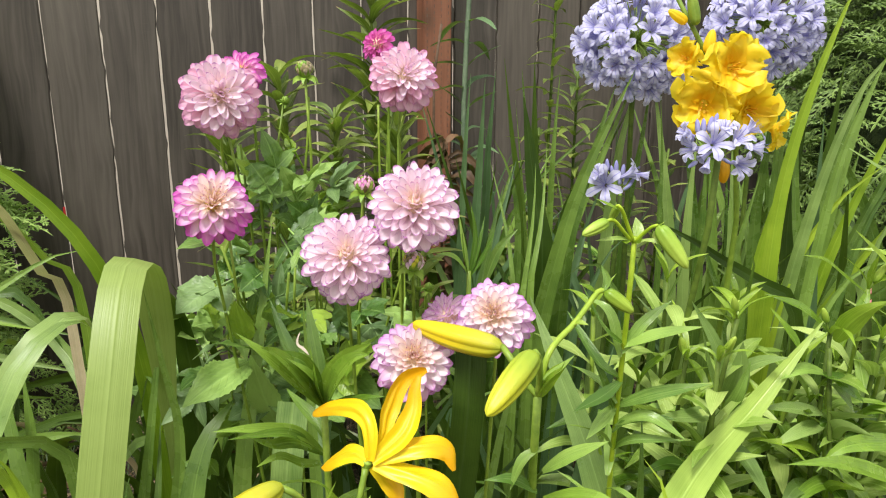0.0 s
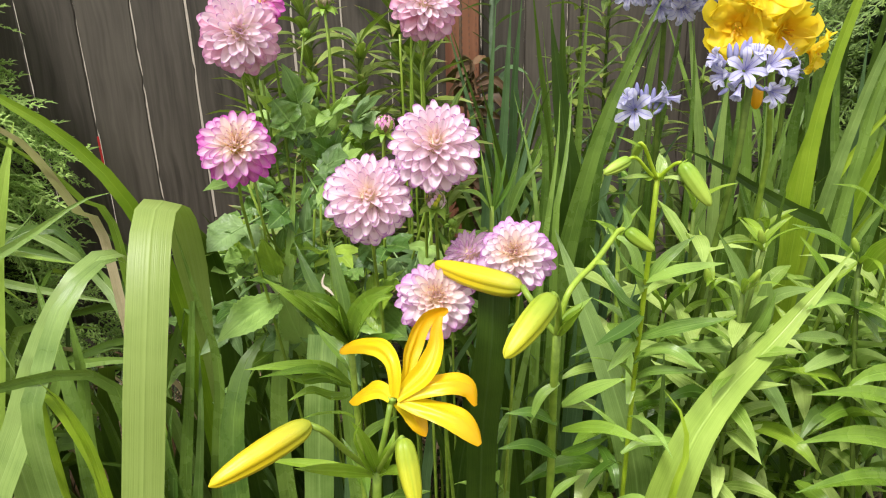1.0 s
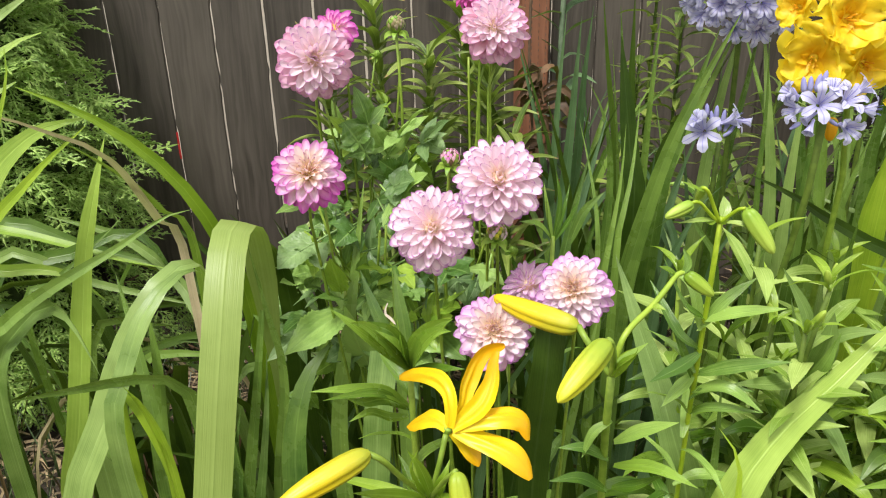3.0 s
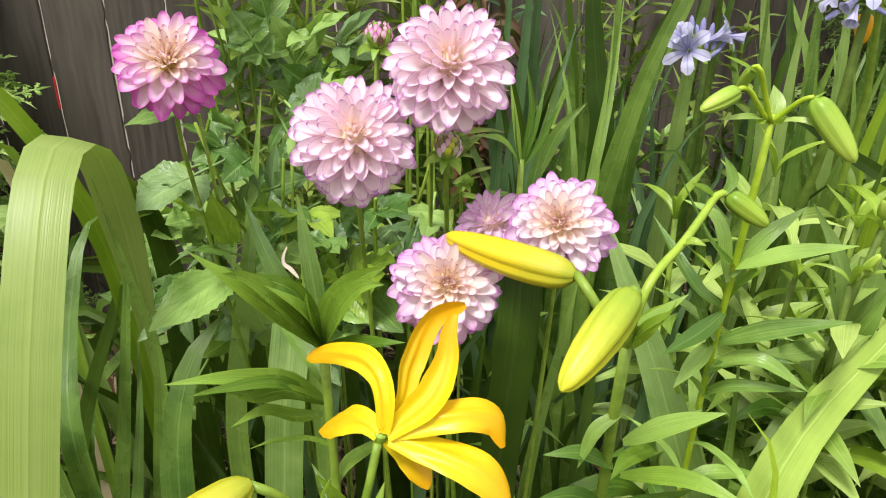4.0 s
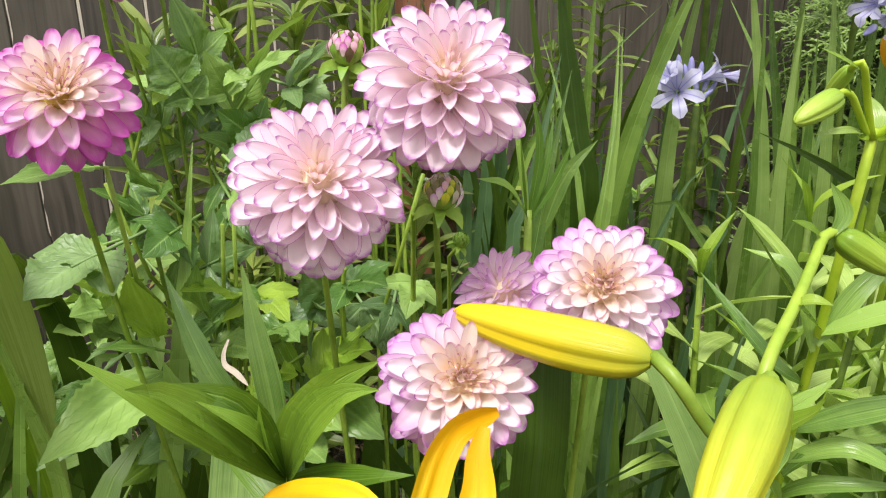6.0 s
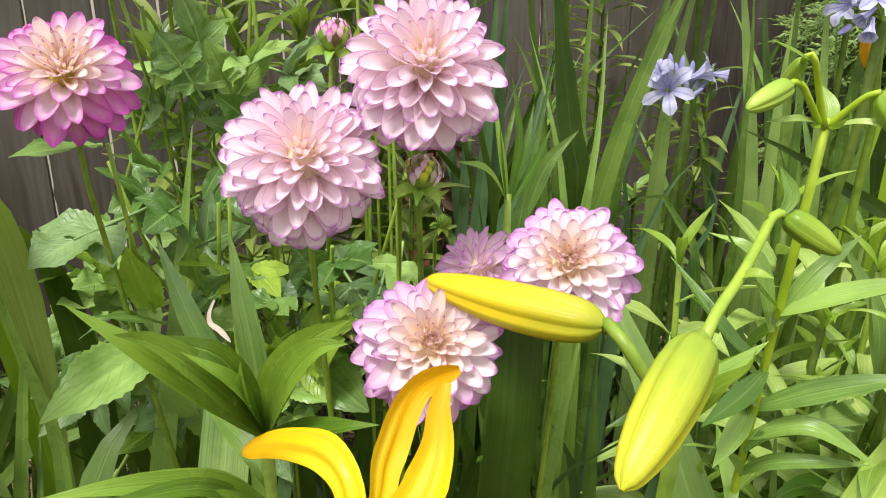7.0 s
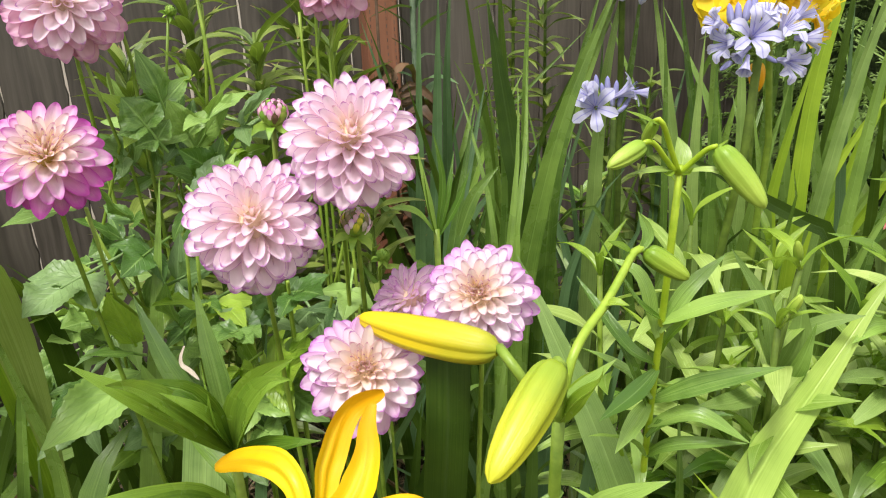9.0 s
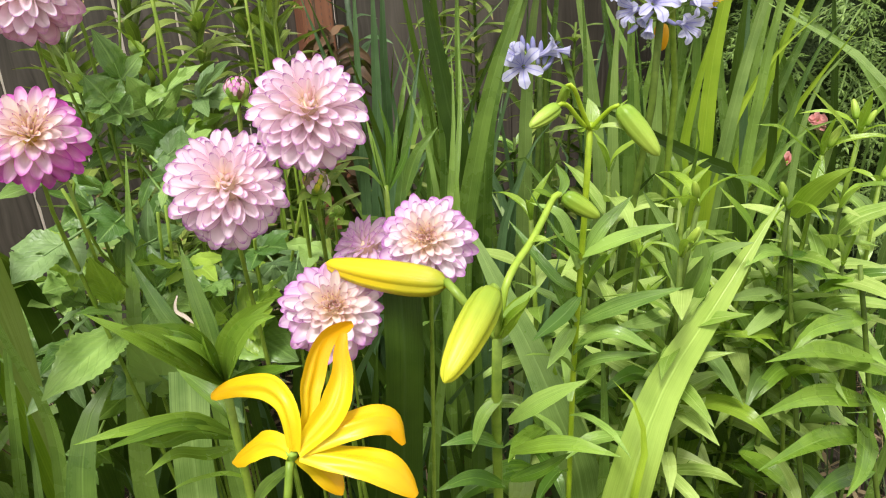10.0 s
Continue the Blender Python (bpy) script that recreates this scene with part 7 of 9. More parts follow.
leaf(lily_b, ((0.0896, 0.6550, 0.8071), (0.0946, 0.6600, 0.8185), (0.0914, 0.6500, 0.8376)), 0.0120, 'lilybright', kind='lance', n=12, seed=195, fold=0.4, facing=(0.1, -0.55, 0.9))
leaf(lily_b, ((0.0990, 0.6680, 0.7240), (0.1250, 0.6550, 0.7500), (0.1540, 0.6400, 0.7730)), 0.0158, 'lily', kind='lance', n=12, seed=340, fold=0.3, facing=(0.1, -0.55, 0.9))
leaf(lily_b, ((0.1010, 0.6720, 0.6920), (0.1380, 0.6450, 0.7140), (0.1740, 0.6200, 0.7150)), 0.0148, 'lilydeepshade', kind='lance', n=12, seed=341, fold=0.3, facing=(0.1, -0.55, 0.9))
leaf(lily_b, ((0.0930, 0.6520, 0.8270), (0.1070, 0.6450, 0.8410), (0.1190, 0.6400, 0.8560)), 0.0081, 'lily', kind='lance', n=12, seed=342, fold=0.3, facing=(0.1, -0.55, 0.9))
leaf(lily_b, ((0.1010, 0.6750, 0.6610), (0.1240, 0.6600, 0.6790), (0.1450, 0.6500, 0.7010)), 0.0136, 'lilydeepshade', kind='lance', n=12, seed=343, fold=0.3, facing=(0.1, -0.55, 0.9))
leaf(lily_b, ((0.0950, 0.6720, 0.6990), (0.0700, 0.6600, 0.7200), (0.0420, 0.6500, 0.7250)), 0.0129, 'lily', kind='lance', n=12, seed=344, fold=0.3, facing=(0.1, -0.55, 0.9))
leaf(lily_b, ((0.0960, 0.6750, 0.6560), (0.0660, 0.6600, 0.6820), (0.0350, 0.6450, 0.6870)), 0.0143, 'lilydeepshade', kind='lance', n=12, seed=345, fold=0.3, facing=(0.1, -0.55, 0.9))
leaf(lily_b, ((0.0950, 0.6660, 0.7510), (0.0780, 0.6600, 0.7400), (0.0670, 0.6550, 0.7110)), 0.0108, 'lily', kind='lance', n=12, seed=346, fold=0.3, facing=(0.1, -0.55, 0.9))
lily_stalk(lily_b, ((0.0950, 0.7050, 0.0200), (0.0910, 0.6750, 0.6400)), 0, 0, 18, 0.085, 'lily', 72, 0.2, 0.97)
lily_c = thing("budding_lily", (0.1956, 0.7650, 0.0000), "tall lily stem with small green buds at its top", "lily")
stem(lily_c, ((0.2018, 0.8800, 0.0000), (0.2018, 0.8400, 0.4214), (0.2007, 0.8200, 0.6557), (0.1986, 0.7900, 0.8129), (0.1956, 0.7650, 0.9343)), 0.0034, 0.0029, 'stembright', 'stem')
stem(lily_c, ((0.1948, 0.7650, 0.9291), (0.1859, 0.7590, 0.9477), (0.1785, 0.7530, 0.9636), (0.1734, 0.7490, 0.9695), (0.1719, 0.7510, 0.9691), (0.1744, 0.7590, 0.9656)), 0.0021, 0.0018, 'stembright', 'stem')
bud(lily_c, (0.1754, 0.7610, 0.9667), (0.1720, 0.7770, 0.9473), 0.0042, 'budgreen', 'small green lily bud')
leaf(lily_c, ((0.1733, 0.7490, 0.9660), (0.1648, 0.7470, 0.9699), (0.1493, 0.7450, 0.9772)), 0.0052, 'lilybright', kind='lance', n=12, seed=196, fold=0.4, facing=(0.1, -0.55, 0.9))
stem(lily_c, ((0.1923, 0.7650, 0.9300), (0.1817, 0.7570, 0.9417), (0.1724, 0.7510, 0.9528), (0.1668, 0.7490, 0.9554), (0.1624, 0.7470, 0.9544)), 0.0020, 0.0018, 'stembright', 'stem')
bud(lily_c, (0.1634, 0.7470, 0.9538), (0.1370, 0.7350, 0.9425), 0.0066, 'budgreen', 'small green lily bud')
stem(lily_c, ((0.1957, 0.7650, 0.9294), (0.2023, 0.7590, 0.9390), (0.2084, 0.7530, 0.9473), (0.2136, 0.7490, 0.9500)), 0.0021, 0.0018, 'stembright', 'stem')
bud(lily_c, (0.2138, 0.7490, 0.9491), (0.2400, 0.7290, 0.9115), 0.0090, 'budgreen', 'pale green lily bud')
leaf(lily_c, ((0.1911, 0.7650, 0.9317), (0.1730, 0.7510, 0.9355), (0.1502, 0.7410, 0.9355)), 0.0068, 'lilypale', kind='lance', n=12, seed=197, fold=0.3, facing=(0.1, -0.55, 0.9))
leaf(lily_c, ((0.1979, 0.7690, 0.9318), (0.2011, 0.7770, 0.9399), (0.1998, 0.7850, 0.9509)), 0.0125, 'lilypale', kind='lance', n=12, seed=198, fold=0.3, facing=(0.1, -0.55, 0.9))
leaf(lily_c, ((0.1962, 0.7630, 0.9287), (0.2060, 0.7530, 0.9335), (0.2179, 0.7450, 0.9311), (0.2315, 0.7350, 0.9149)), 0.0072, 'lilypale', kind='lance', n=12, seed=199, fold=0.3, facing=(0.1, -0.55, 0.9))
leaf(lily_c, ((0.1968, 0.7620, 0.9282), (0.1963, 0.7550, 0.9306), (0.1997, 0.7510, 0.9363)), 0.0052, 'lilybright', kind='lance', n=12, seed=200, fold=0.3, facing=(0.1, -0.55, 0.9))
leaf(lily_c, ((0.1898, 0.7620, 0.9314), (0.1831, 0.7550, 0.9305), (0.1779, 0.7530, 0.9340)), 0.0050, 'lilybright', kind='lance', n=12, seed=201, fold=0.3, facing=(0.1, -0.55, 0.9))
leaf(lily_c, ((0.1724, 0.7510, 0.9528), (0.1691, 0.7490, 0.9563), (0.1670, 0.7470, 0.9610)), 0.0030, 'lilybright', kind='lance', n=12, seed=202, fold=0.3, facing=(0.1, -0.55, 0.9))
leaf(lily_c, ((0.2136, 0.7490, 0.9500), (0.2161, 0.7470, 0.9511), (0.2192, 0.7450, 0.9550)), 0.0040, 'lilybright', kind='lance', n=12, seed=203, fold=0.3, facing=(0.1, -0.55, 0.9))
leaf(lily_c, ((0.1987, 0.7900, 0.8049), (0.2293, 0.7700, 0.8265), (0.2683, 0.7500, 0.8436)), 0.0170, 'lily', kind='lance', n=12, seed=204, fold=0.3, facing=(0.1, -0.55, 0.9))
leaf(lily_c, ((0.1950, 0.7900, 0.7920), (0.1820, 0.8000, 0.8414), (0.1580, 0.8200, 0.8514)), 0.0140, 'lily', kind='lance', n=12, seed=205, fold=0.3, facing=(0.1, -0.55, 0.9))
leaf(lily_c, ((0.1964, 0.7900, 0.7972), (0.2175, 0.7900, 0.8317), (0.2493, 0.8000, 0.8551)), 0.0140, 'lily', kind='lance', n=12, seed=206, fold=0.3, facing=(0.1, -0.55, 0.9))
leaf(lily_c, ((0.2011, 0.8100, 0.7239), (0.2399, 0.7900, 0.7485), (0.2897, 0.7700, 0.7706)), 0.0200, 'lily', kind='lance', n=12, seed=207, fold=0.3, facing=(0.1, -0.55, 0.9))
leaf(lily_c, ((0.1988, 0.8100, 0.7002), (0.2307, 0.7900, 0.7210), (0.2692, 0.7700, 0.7033)), 0.0160, 'lily', kind='lance', n=12, seed=208, fold=0.3, facing=(0.1, -0.55, 0.9))
leaf(lily_c, ((0.2002, 0.8100, 0.7121), (0.1773, 0.8000, 0.7668), (0.1625, 0.8200, 0.8027)), 0.0140, 'lily', kind='lance', n=12, seed=209, fold=0.3, facing=(0.1, -0.55, 0.9))
leaf(lily_c, ((0.1996, 0.8200, 0.6623), (0.2196, 0.8000, 0.6861), (0.2713, 0.7800, 0.6969)), 0.0140, 'lily', kind='lance', n=12, seed=210, fold=0.3, facing=(0.1, -0.55, 0.9))
leaf(lily_c, ((0.1985, 0.8100, 0.7242), (0.1798, 0.7900, 0.7154), (0.1592, 0.7700, 0.7023)), 0.0160, 'lily', kind='lance', n=12, seed=211, fold=0.3, facing=(0.1, -0.55, 0.9))
leaf(lily_c, ((0.2001, 0.8000, 0.7587), (0.1767, 0.7800, 0.7504), (0.1400, 0.7500, 0.7460)), 0.0160, 'lily', kind='lance', n=12, seed=212, fold=0.3, facing=(0.1, -0.55, 0.9))
leaf(lily_c, ((0.1977, 0.7900, 0.8077), (0.1688, 0.7700, 0.8353), (0.1465, 0.8000, 0.8801)), 0.0140, 'lily', kind='lance', n=12, seed=213, fold=0.3, facing=(0.1, -0.55, 0.9))
leaf(lily_c, ((0.1975, 0.8000, 0.7646), (0.1723, 0.8000, 0.7840), (0.1441, 0.8500, 0.8247)), 0.0160, 'lily', kind='lance', n=12, seed=214, fold=0.3, facing=(0.1, -0.55, 0.9))
lily_stalk(lily_c, ((0.1756, 0.8550, 0.0200), (0.1981, 0.7950, 0.7892)), 0, 0, 26, 0.11, 'lily', 73, 0.0, 0.95)
leafy = thing("leafy_lily", (0.3720, 0.9600, 0.0000), 'leafy lily stem with broad dull green leaves', "lily")
stem(leafy, ((0.3720, 0.9600, 0.0000), (0.3720, 0.9200, 0.3550), (0.3678, 0.9200, 0.5248), (0.3655, 0.9200, 0.6806), (0.3672, 0.9200, 0.7607)), 0.0036, 0.0026, 'stem', 'stem')
leaf(leafy, ((0.3605, 0.9200, 0.6811), (0.3326, 0.9000, 0.7346), (0.3172, 0.8900, 0.7909)), 0.0260, 'sage', kind='lance', n=12, seed=215, fold=0.25, facing=(0.1, -0.55, 0.9))
leaf(leafy, ((0.3660, 0.9200, 0.6735), (0.3729, 0.9000, 0.7173), (0.3736, 0.9000, 0.7686)), 0.0300, 'sage', kind='lance', n=12, seed=216, fold=0.25, facing=(0.1, -0.55, 0.9))
leaf(leafy, ((0.3582, 0.9200, 0.6674), (0.3124, 0.8800, 0.6753), (0.2535, 0.8500, 0.6885)), 0.0240, 'sage', kind='lance', n=12, seed=217, fold=0.25, facing=(0.1, -0.55, 0.9))
leaf(leafy, ((0.3602, 0.9200, 0.6388), (0.3642, 0.8800, 0.7025), (0.3777, 0.8800, 0.7521)), 0.0200, 'lily', kind='lance', n=12, seed=218, fold=0.25, facing=(0.1, -0.55, 0.9))
leaf(leafy, ((0.3605, 0.9200, 0.6811), (0.3546, 0.9300, 0.7445), (0.3185, 0.9400, 0.8088)), 0.0180, 'sage', kind='lance', n=12, seed=219, fold=0.25, facing=(0.1, -0.55, 0.9))
leaf(leafy, ((0.3648, 0.9200, 0.7080), (0.3950, 0.9000, 0.7409), (0.4238, 0.8800, 0.7566)), 0.0200, 'sage', kind='lance', n=12, seed=220, fold=0.25, facing=(0.1, -0.55, 0.9))
leaf(leafy, ((0.3618, 0.9200, 0.5644), (0.2915, 0.8800, 0.6088), (0.2420, 0.8600, 0.6012)), 0.0240, 'lily', kind='lance', n=12, seed=221, fold=0.25, facing=(0.1, -0.55, 0.9))
leaf(leafy, ((0.3598, 0.9200, 0.5949), (0.3166, 0.8800, 0.5986), (0.2693, 0.8500, 0.5700)), 0.0240, 'sage', kind='lance', n=12, seed=222, fold=0.25, facing=(0.1, -0.55, 0.9))
leaf(leafy, ((0.3611, 0.9200, 0.6242), (0.3832, 0.8800, 0.6188), (0.4152, 0.8500, 0.5653)), 0.0240, 'sage', kind='lance', n=12, seed=223, fold=0.25, facing=(0.1, -0.55, 0.9))
leafy = thing("leafy_lily", (0.5535, 0.9900, 0.0000), 'leafy lily stem with broad pale leaves', "lily")
stem(leafy, ((0.5535, 0.9900, 0.0000), (0.5535, 0.9500, 0.2978), (0.5292, 0.9500, 0.5222), (0.5168, 0.9500, 0.6474), (0.5102, 0.9500, 0.7400)), 0.0036, 0.0026, 'stem', 'stem')
leaf(leafy, ((0.5154, 0.9500, 0.6475), (0.4441, 0.9100, 0.6738), (0.4011, 0.8900, 0.6829)), 0.0220, 'sage', kind='lance', n=12, seed=224, fold=0.25, facing=(0.1, -0.55, 0.9))
leaf(leafy, ((0.5173, 0.9500, 0.6325), (0.4602, 0.9000, 0.6463), (0.4096, 0.8700, 0.6396)), 0.0220, 'sage', kind='lance', n=12, seed=225, fold=0.25, facing=(0.1, -0.55, 0.9))
leaf(leafy, ((0.5169, 0.9500, 0.6363), (0.5153, 0.9100, 0.6624), (0.5424, 0.8800, 0.6773)), 0.0260, 'sage', kind='lance', n=12, seed=226, fold=0.25, facing=(0.1, -0.55, 0.9))
leaf(leafy, ((0.5212, 0.9500, 0.6019), (0.5097, 0.9000, 0.6547), (0.5388, 0.8700, 0.6551)), 0.0240, 'sage', kind='lance', n=12, seed=227, fold=0.25, facing=(0.1, -0.55, 0.9))
leaf(leafy, ((0.5112, 0.9500, 0.6913), (0.5104, 0.9200, 0.6991), (0.5182, 0.8900, 0.6799)), 0.0220, 'sage', kind='lance', n=12, seed=228, fold=0.25, facing=(0.1, -0.55, 0.9))
leaf(leafy, ((0.5094, 0.9500, 0.7056), (0.4631, 0.9200, 0.7245), (0.4213, 0.8900, 0.7236)), 0.0200, 'lily', kind='lance', n=12, seed=229, fold=0.25, facing=(0.1, -0.55, 0.9))
leaf(leafy, ((0.5292, 0.9500, 0.5222), (0.4698, 0.9100, 0.5581), (0.4357, 0.8800, 0.5317)), 0.0260, 'sage', kind='lance', n=12, seed=230, fold=0.25, facing=(0.1, -0.55, 0.9))
leaf(leafy, ((0.5271, 0.9500, 0.5386), (0.5265, 0.9100, 0.5814), (0.5323, 0.8700, 0.5345)), 0.0260, 'sage', kind='lance', n=12, seed=231, fold=0.25, facing=(0.1, -0.55, 0.9))
leaf(leafy, ((0.5231, 0.9500, 0.5708), (0.4692, 0.9000, 0.6240), (0.3877, 0.8600, 0.6553)), 0.0200, 'lilybright', kind='lance', n=12, seed=232, fold=0.25, facing=(0.1, -0.55, 0.9))
leaf(leafy, ((0.5312, 0.9500, 0.5056), (0.5086, 0.9000, 0.5680), (0.5301, 0.8600, 0.5863)), 0.0180, 'lilybright', kind='lance', n=12, seed=233, fold=0.25, facing=(0.1, -0.55, 0.9))
lily_d = thing("young_lily", (-0.1166, 0.7000, 0.0000), "young lily with a tuft of glossy green leaves", "lily")
leaf(lily_d, ((-0.1166, 0.7000, 0.7724), (-0.1361, 0.6800, 0.8070), (-0.1562, 0.6500, 0.8470), (-0.1794, 0.6400, 0.8730)), 0.0200, 'lilydeepshade', kind='lance', n=12, seed=234, fold=0.3, facing=(0.1, -0.55, 0.9))
leaf(lily_d, ((-0.1164, 0.7000, 0.7741), (-0.1343, 0.6700, 0.8225), (-0.1487, 0.6500, 0.8507), (-0.1556, 0.6300, 0.8639)), 0.0200, 'lilydeepshade', kind='lance', n=12, seed=235, fold=0.3, facing=(0.1, -0.55, 0.9))
leaf(lily_d, ((-0.1162, 0.7000, 0.7758), (-0.1261, 0.6800, 0.8246), (-0.1395, 0.6700, 0.8399), (-0.1617, 0.6600, 0.8494)), 0.0150, 'lilydeepshade', kind='lance', n=12, seed=236, fold=0.3, facing=(0.1, -0.55, 0.9))
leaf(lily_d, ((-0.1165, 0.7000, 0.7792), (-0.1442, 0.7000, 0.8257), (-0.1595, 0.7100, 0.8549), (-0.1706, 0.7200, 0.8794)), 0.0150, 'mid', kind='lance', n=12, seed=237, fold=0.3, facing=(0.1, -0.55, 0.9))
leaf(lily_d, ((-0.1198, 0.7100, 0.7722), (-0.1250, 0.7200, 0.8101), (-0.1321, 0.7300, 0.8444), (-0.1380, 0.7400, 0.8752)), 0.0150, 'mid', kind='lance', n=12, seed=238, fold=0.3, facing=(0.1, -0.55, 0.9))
leaf(lily_d, ((-0.1157, 0.7000, 0.7758), (-0.1059, 0.6900, 0.8083), (-0.0861, 0.6800, 0.8375), (-0.0642, 0.6700, 0.8532)), 0.0220, 'lilydeepshade', kind='lance', n=12, seed=239, fold=0.3, facing=(0.1, -0.55, 0.9))
leaf(lily_d, ((-0.1158, 0.7000, 0.7741), (-0.0985, 0.6800, 0.8144), (-0.0787, 0.6600, 0.8430), (-0.0629, 0.6500, 0.8502)), 0.0240, 'lilydeepshade', kind='lance', n=12, seed=240, fold=0.3, facing=(0.1, -0.55, 0.9))
leaf(lily_d, ((-0.1151, 0.7000, 0.7724), (-0.0834, 0.6700, 0.7931), (-0.0663, 0.6550, 0.8049), (-0.0501, 0.6500, 0.8093)), 0.0180, 'lilydeepshade', kind='lance', n=12, seed=241, fold=0.3, facing=(0.1, -0.55, 0.9))
leaf(lily_d, ((-0.1177, 0.7000, 0.7759), (-0.1204, 0.6800, 0.8062), (-0.1253, 0.6900, 0.8276), (-0.1282, 0.7000, 0.8403)), 0.0160, 'lilydeepshade', kind='lance', n=12, seed=242, fold=0.3, facing=(0.1, -0.55, 0.9))
leaf(lily_d, ((-0.1169, 0.7000, 0.7752), (-0.1220, 0.6700, 0.8190), (-0.1413, 0.6600, 0.8417)), 0.0180, 'lilydeepshade', kind='lance', n=12, seed=243, fold=0.3, facing=(0.1, -0.55, 0.9))
leaf(lily_d, ((-0.1232, 0.7200, 0.7109), (-0.1436, 0.6900, 0.7485), (-0.1781, 0.6600, 0.7688), (-0.2088, 0.6400, 0.7763)), 0.0160, 'lilydeepshade', kind='lance', n=12, seed=244, fold=0.35, facing=(0.1, -0.55, 0.9))
leaf(lily_d, ((-0.1232, 0.7200, 0.7109), (-0.1468, 0.6800, 0.7535), (-0.1746, 0.6500, 0.7673), (-0.1912, 0.6300, 0.7741)), 0.0120, 'lilydeepshade', kind='lance', n=12, seed=245, fold=0.35, facing=(0.1, -0.55, 0.9))
leaf(lily_d, ((-0.1233, 0.7200, 0.7087), (-0.1478, 0.7000, 0.7334), (-0.1632, 0.6700, 0.7474), (-0.1822, 0.6600, 0.7610)), 0.0160, 'lilydeepshade', kind='lance', n=12, seed=246, fold=0.35, facing=(0.1, -0.55, 0.9))
leaf(lily_d, ((-0.1259, 0.7200, 0.6978), (-0.1433, 0.7000, 0.7089), (-0.1591, 0.6800, 0.7284), (-0.1762, 0.6600, 0.7286)), 0.0140, 'lilydeepshade', kind='lance', n=12, seed=247, fold=0.35, facing=(0.1, -0.55, 0.9))
lily_stalk(lily_d, ((-0.1166, 0.7500, 0.0000), (-0.1166, 0.7000, 0.7724)), 0.0042, 0.0036, 22, 0.10, 'lilydeepshade', 74, 0.1, 0.98, climb=(0, 35))
lily_t = thing("young_lily", (0.0287, 0.9200, 0.0000), "slim young lily with narrow upright leaves", "lily")
leaf(lily_t, ((0.0282, 0.8800, 0.8582), (0.0202, 0.8700, 0.9054), (0.0156, 0.8700, 0.9367)), 0.0070, 'lily', kind='lance', n=12, seed=248, fold=0.35, facing=(0.1, -0.55, 0.9))
leaf(lily_t, ((0.0292, 0.8800, 0.8581), (0.0358, 0.8800, 0.9064), (0.0293, 0.8800, 0.9485)), 0.0063, 'lily', kind='lance', n=12, seed=249, fold=0.35, facing=(0.1, -0.55, 0.9))
leaf(lily_t, ((0.0282, 0.8800, 0.8582), (0.0107, 0.8600, 0.8856), (-0.0102, 0.8400, 0.8956)), 0.0098, 'lily', kind='lance', n=12, seed=250, fold=0.35, facing=(0.1, -0.55, 0.9))
leaf(lily_t, ((0.0303, 0.8800, 0.8580), (0.0401, 0.8800, 0.8953), (0.0469, 0.8900, 0.9292)), 0.0056, 'lily', kind='lance', n=12, seed=251, fold=0.35, facing=(0.1, -0.55, 0.9))
leaf(lily_t, ((0.0272, 0.8800, 0.8583), (0.0219, 0.8600, 0.8872), (0.0192, 0.8600, 0.9236)), 0.0056, 'lily', kind='lance', n=12, seed=252, fold=0.35, facing=(0.1, -0.55, 0.9))
leaf(lily_t, ((0.0290, 0.8800, 0.8553), (0.0470, 0.8800, 0.8839), (0.0595, 0.8800, 0.9148)), 0.0070, 'lily', kind='lance', n=12, seed=253, fold=0.35, facing=(0.1, -0.55, 0.9))
lily_stalk(lily_t, ((0.0287, 0.9200, 0.0000), (0.0287, 0.8800, 0.8637)), 0.0035, 0.0028, 16, 0.08, 'lily', 75, 0.3, 0.98)
ag = thing("agapanthus", (0.3000, 1.1500, 0), 'lavender blue agapanthus head with open starry florets', "agapanthus")
stem(ag, ((0.3000, 1.1500, 0.0000), (0.3279, 1.0750, 0.4930), (0.3558, 1.0000, 0.9259), (0.3558, 1.0000, 0.9859)), 0.0058, 0.0045, 'stemdark')
head = piece("flower_head", ball_mesh("flower_head", 0.0035, "calyx"), ag, Matrix.Translation((0.3558, 1.0000, 0.9859)))
head_floret(head, (0.3558, 1.0000, 0.9859), (0.3425, 0.9790, 1.0101), (-0.1307, -0.9380, 0.3210), 0.0489, 2)
head_floret(head, (0.3558, 1.0000, 0.9859), (0.3113, 0.9863, 1.0002), (-0.9508, -0.3097, 0.0116), 0.0400, 1)
head_floret(head, (0.3558, 1.0000, 0.9859), (0.3764, 0.9831, 1.0168), (0.3181, -0.7165, 0.6208), 0.0444, 2)
head_floret(head, (0.3558, 1.0000, 0.9859), (0.3781, 0.9706, 0.9798), (0.3588, -0.9222, -0.1442), 0.0422, 1)
head_floret(head, (0.3558, 1.0000, 0.9859), (0.4047, 0.9843, 1.0012), (0.9371, -0.3466, -0.0402), 0.0422, 0)
head_floret(head, (0.3558, 1.0000, 0.9859), (0.3339, 0.9788, 0.9779), (-0.3766, -0.5303, -0.7596), 0.0289, 3)
head_floret(head, (0.3558, 1.0000, 0.9859), (0.3963, 0.9922, 1.0284), (0.7607, -0.2111, 0.6138), 0.0400, 1)
head_floret(head, (0.3558, 1.0000, 0.9859), (0.3048, 0.9944, 1.0213), (-0.9119, -0.1304, 0.3890), 0.0367, 0)
head_floret(head, (0.3558, 1.0000, 0.9859), (0.3590, 0.9923, 1.0294), (0.0228, -0.3635, 0.9313), 0.0400, 0)
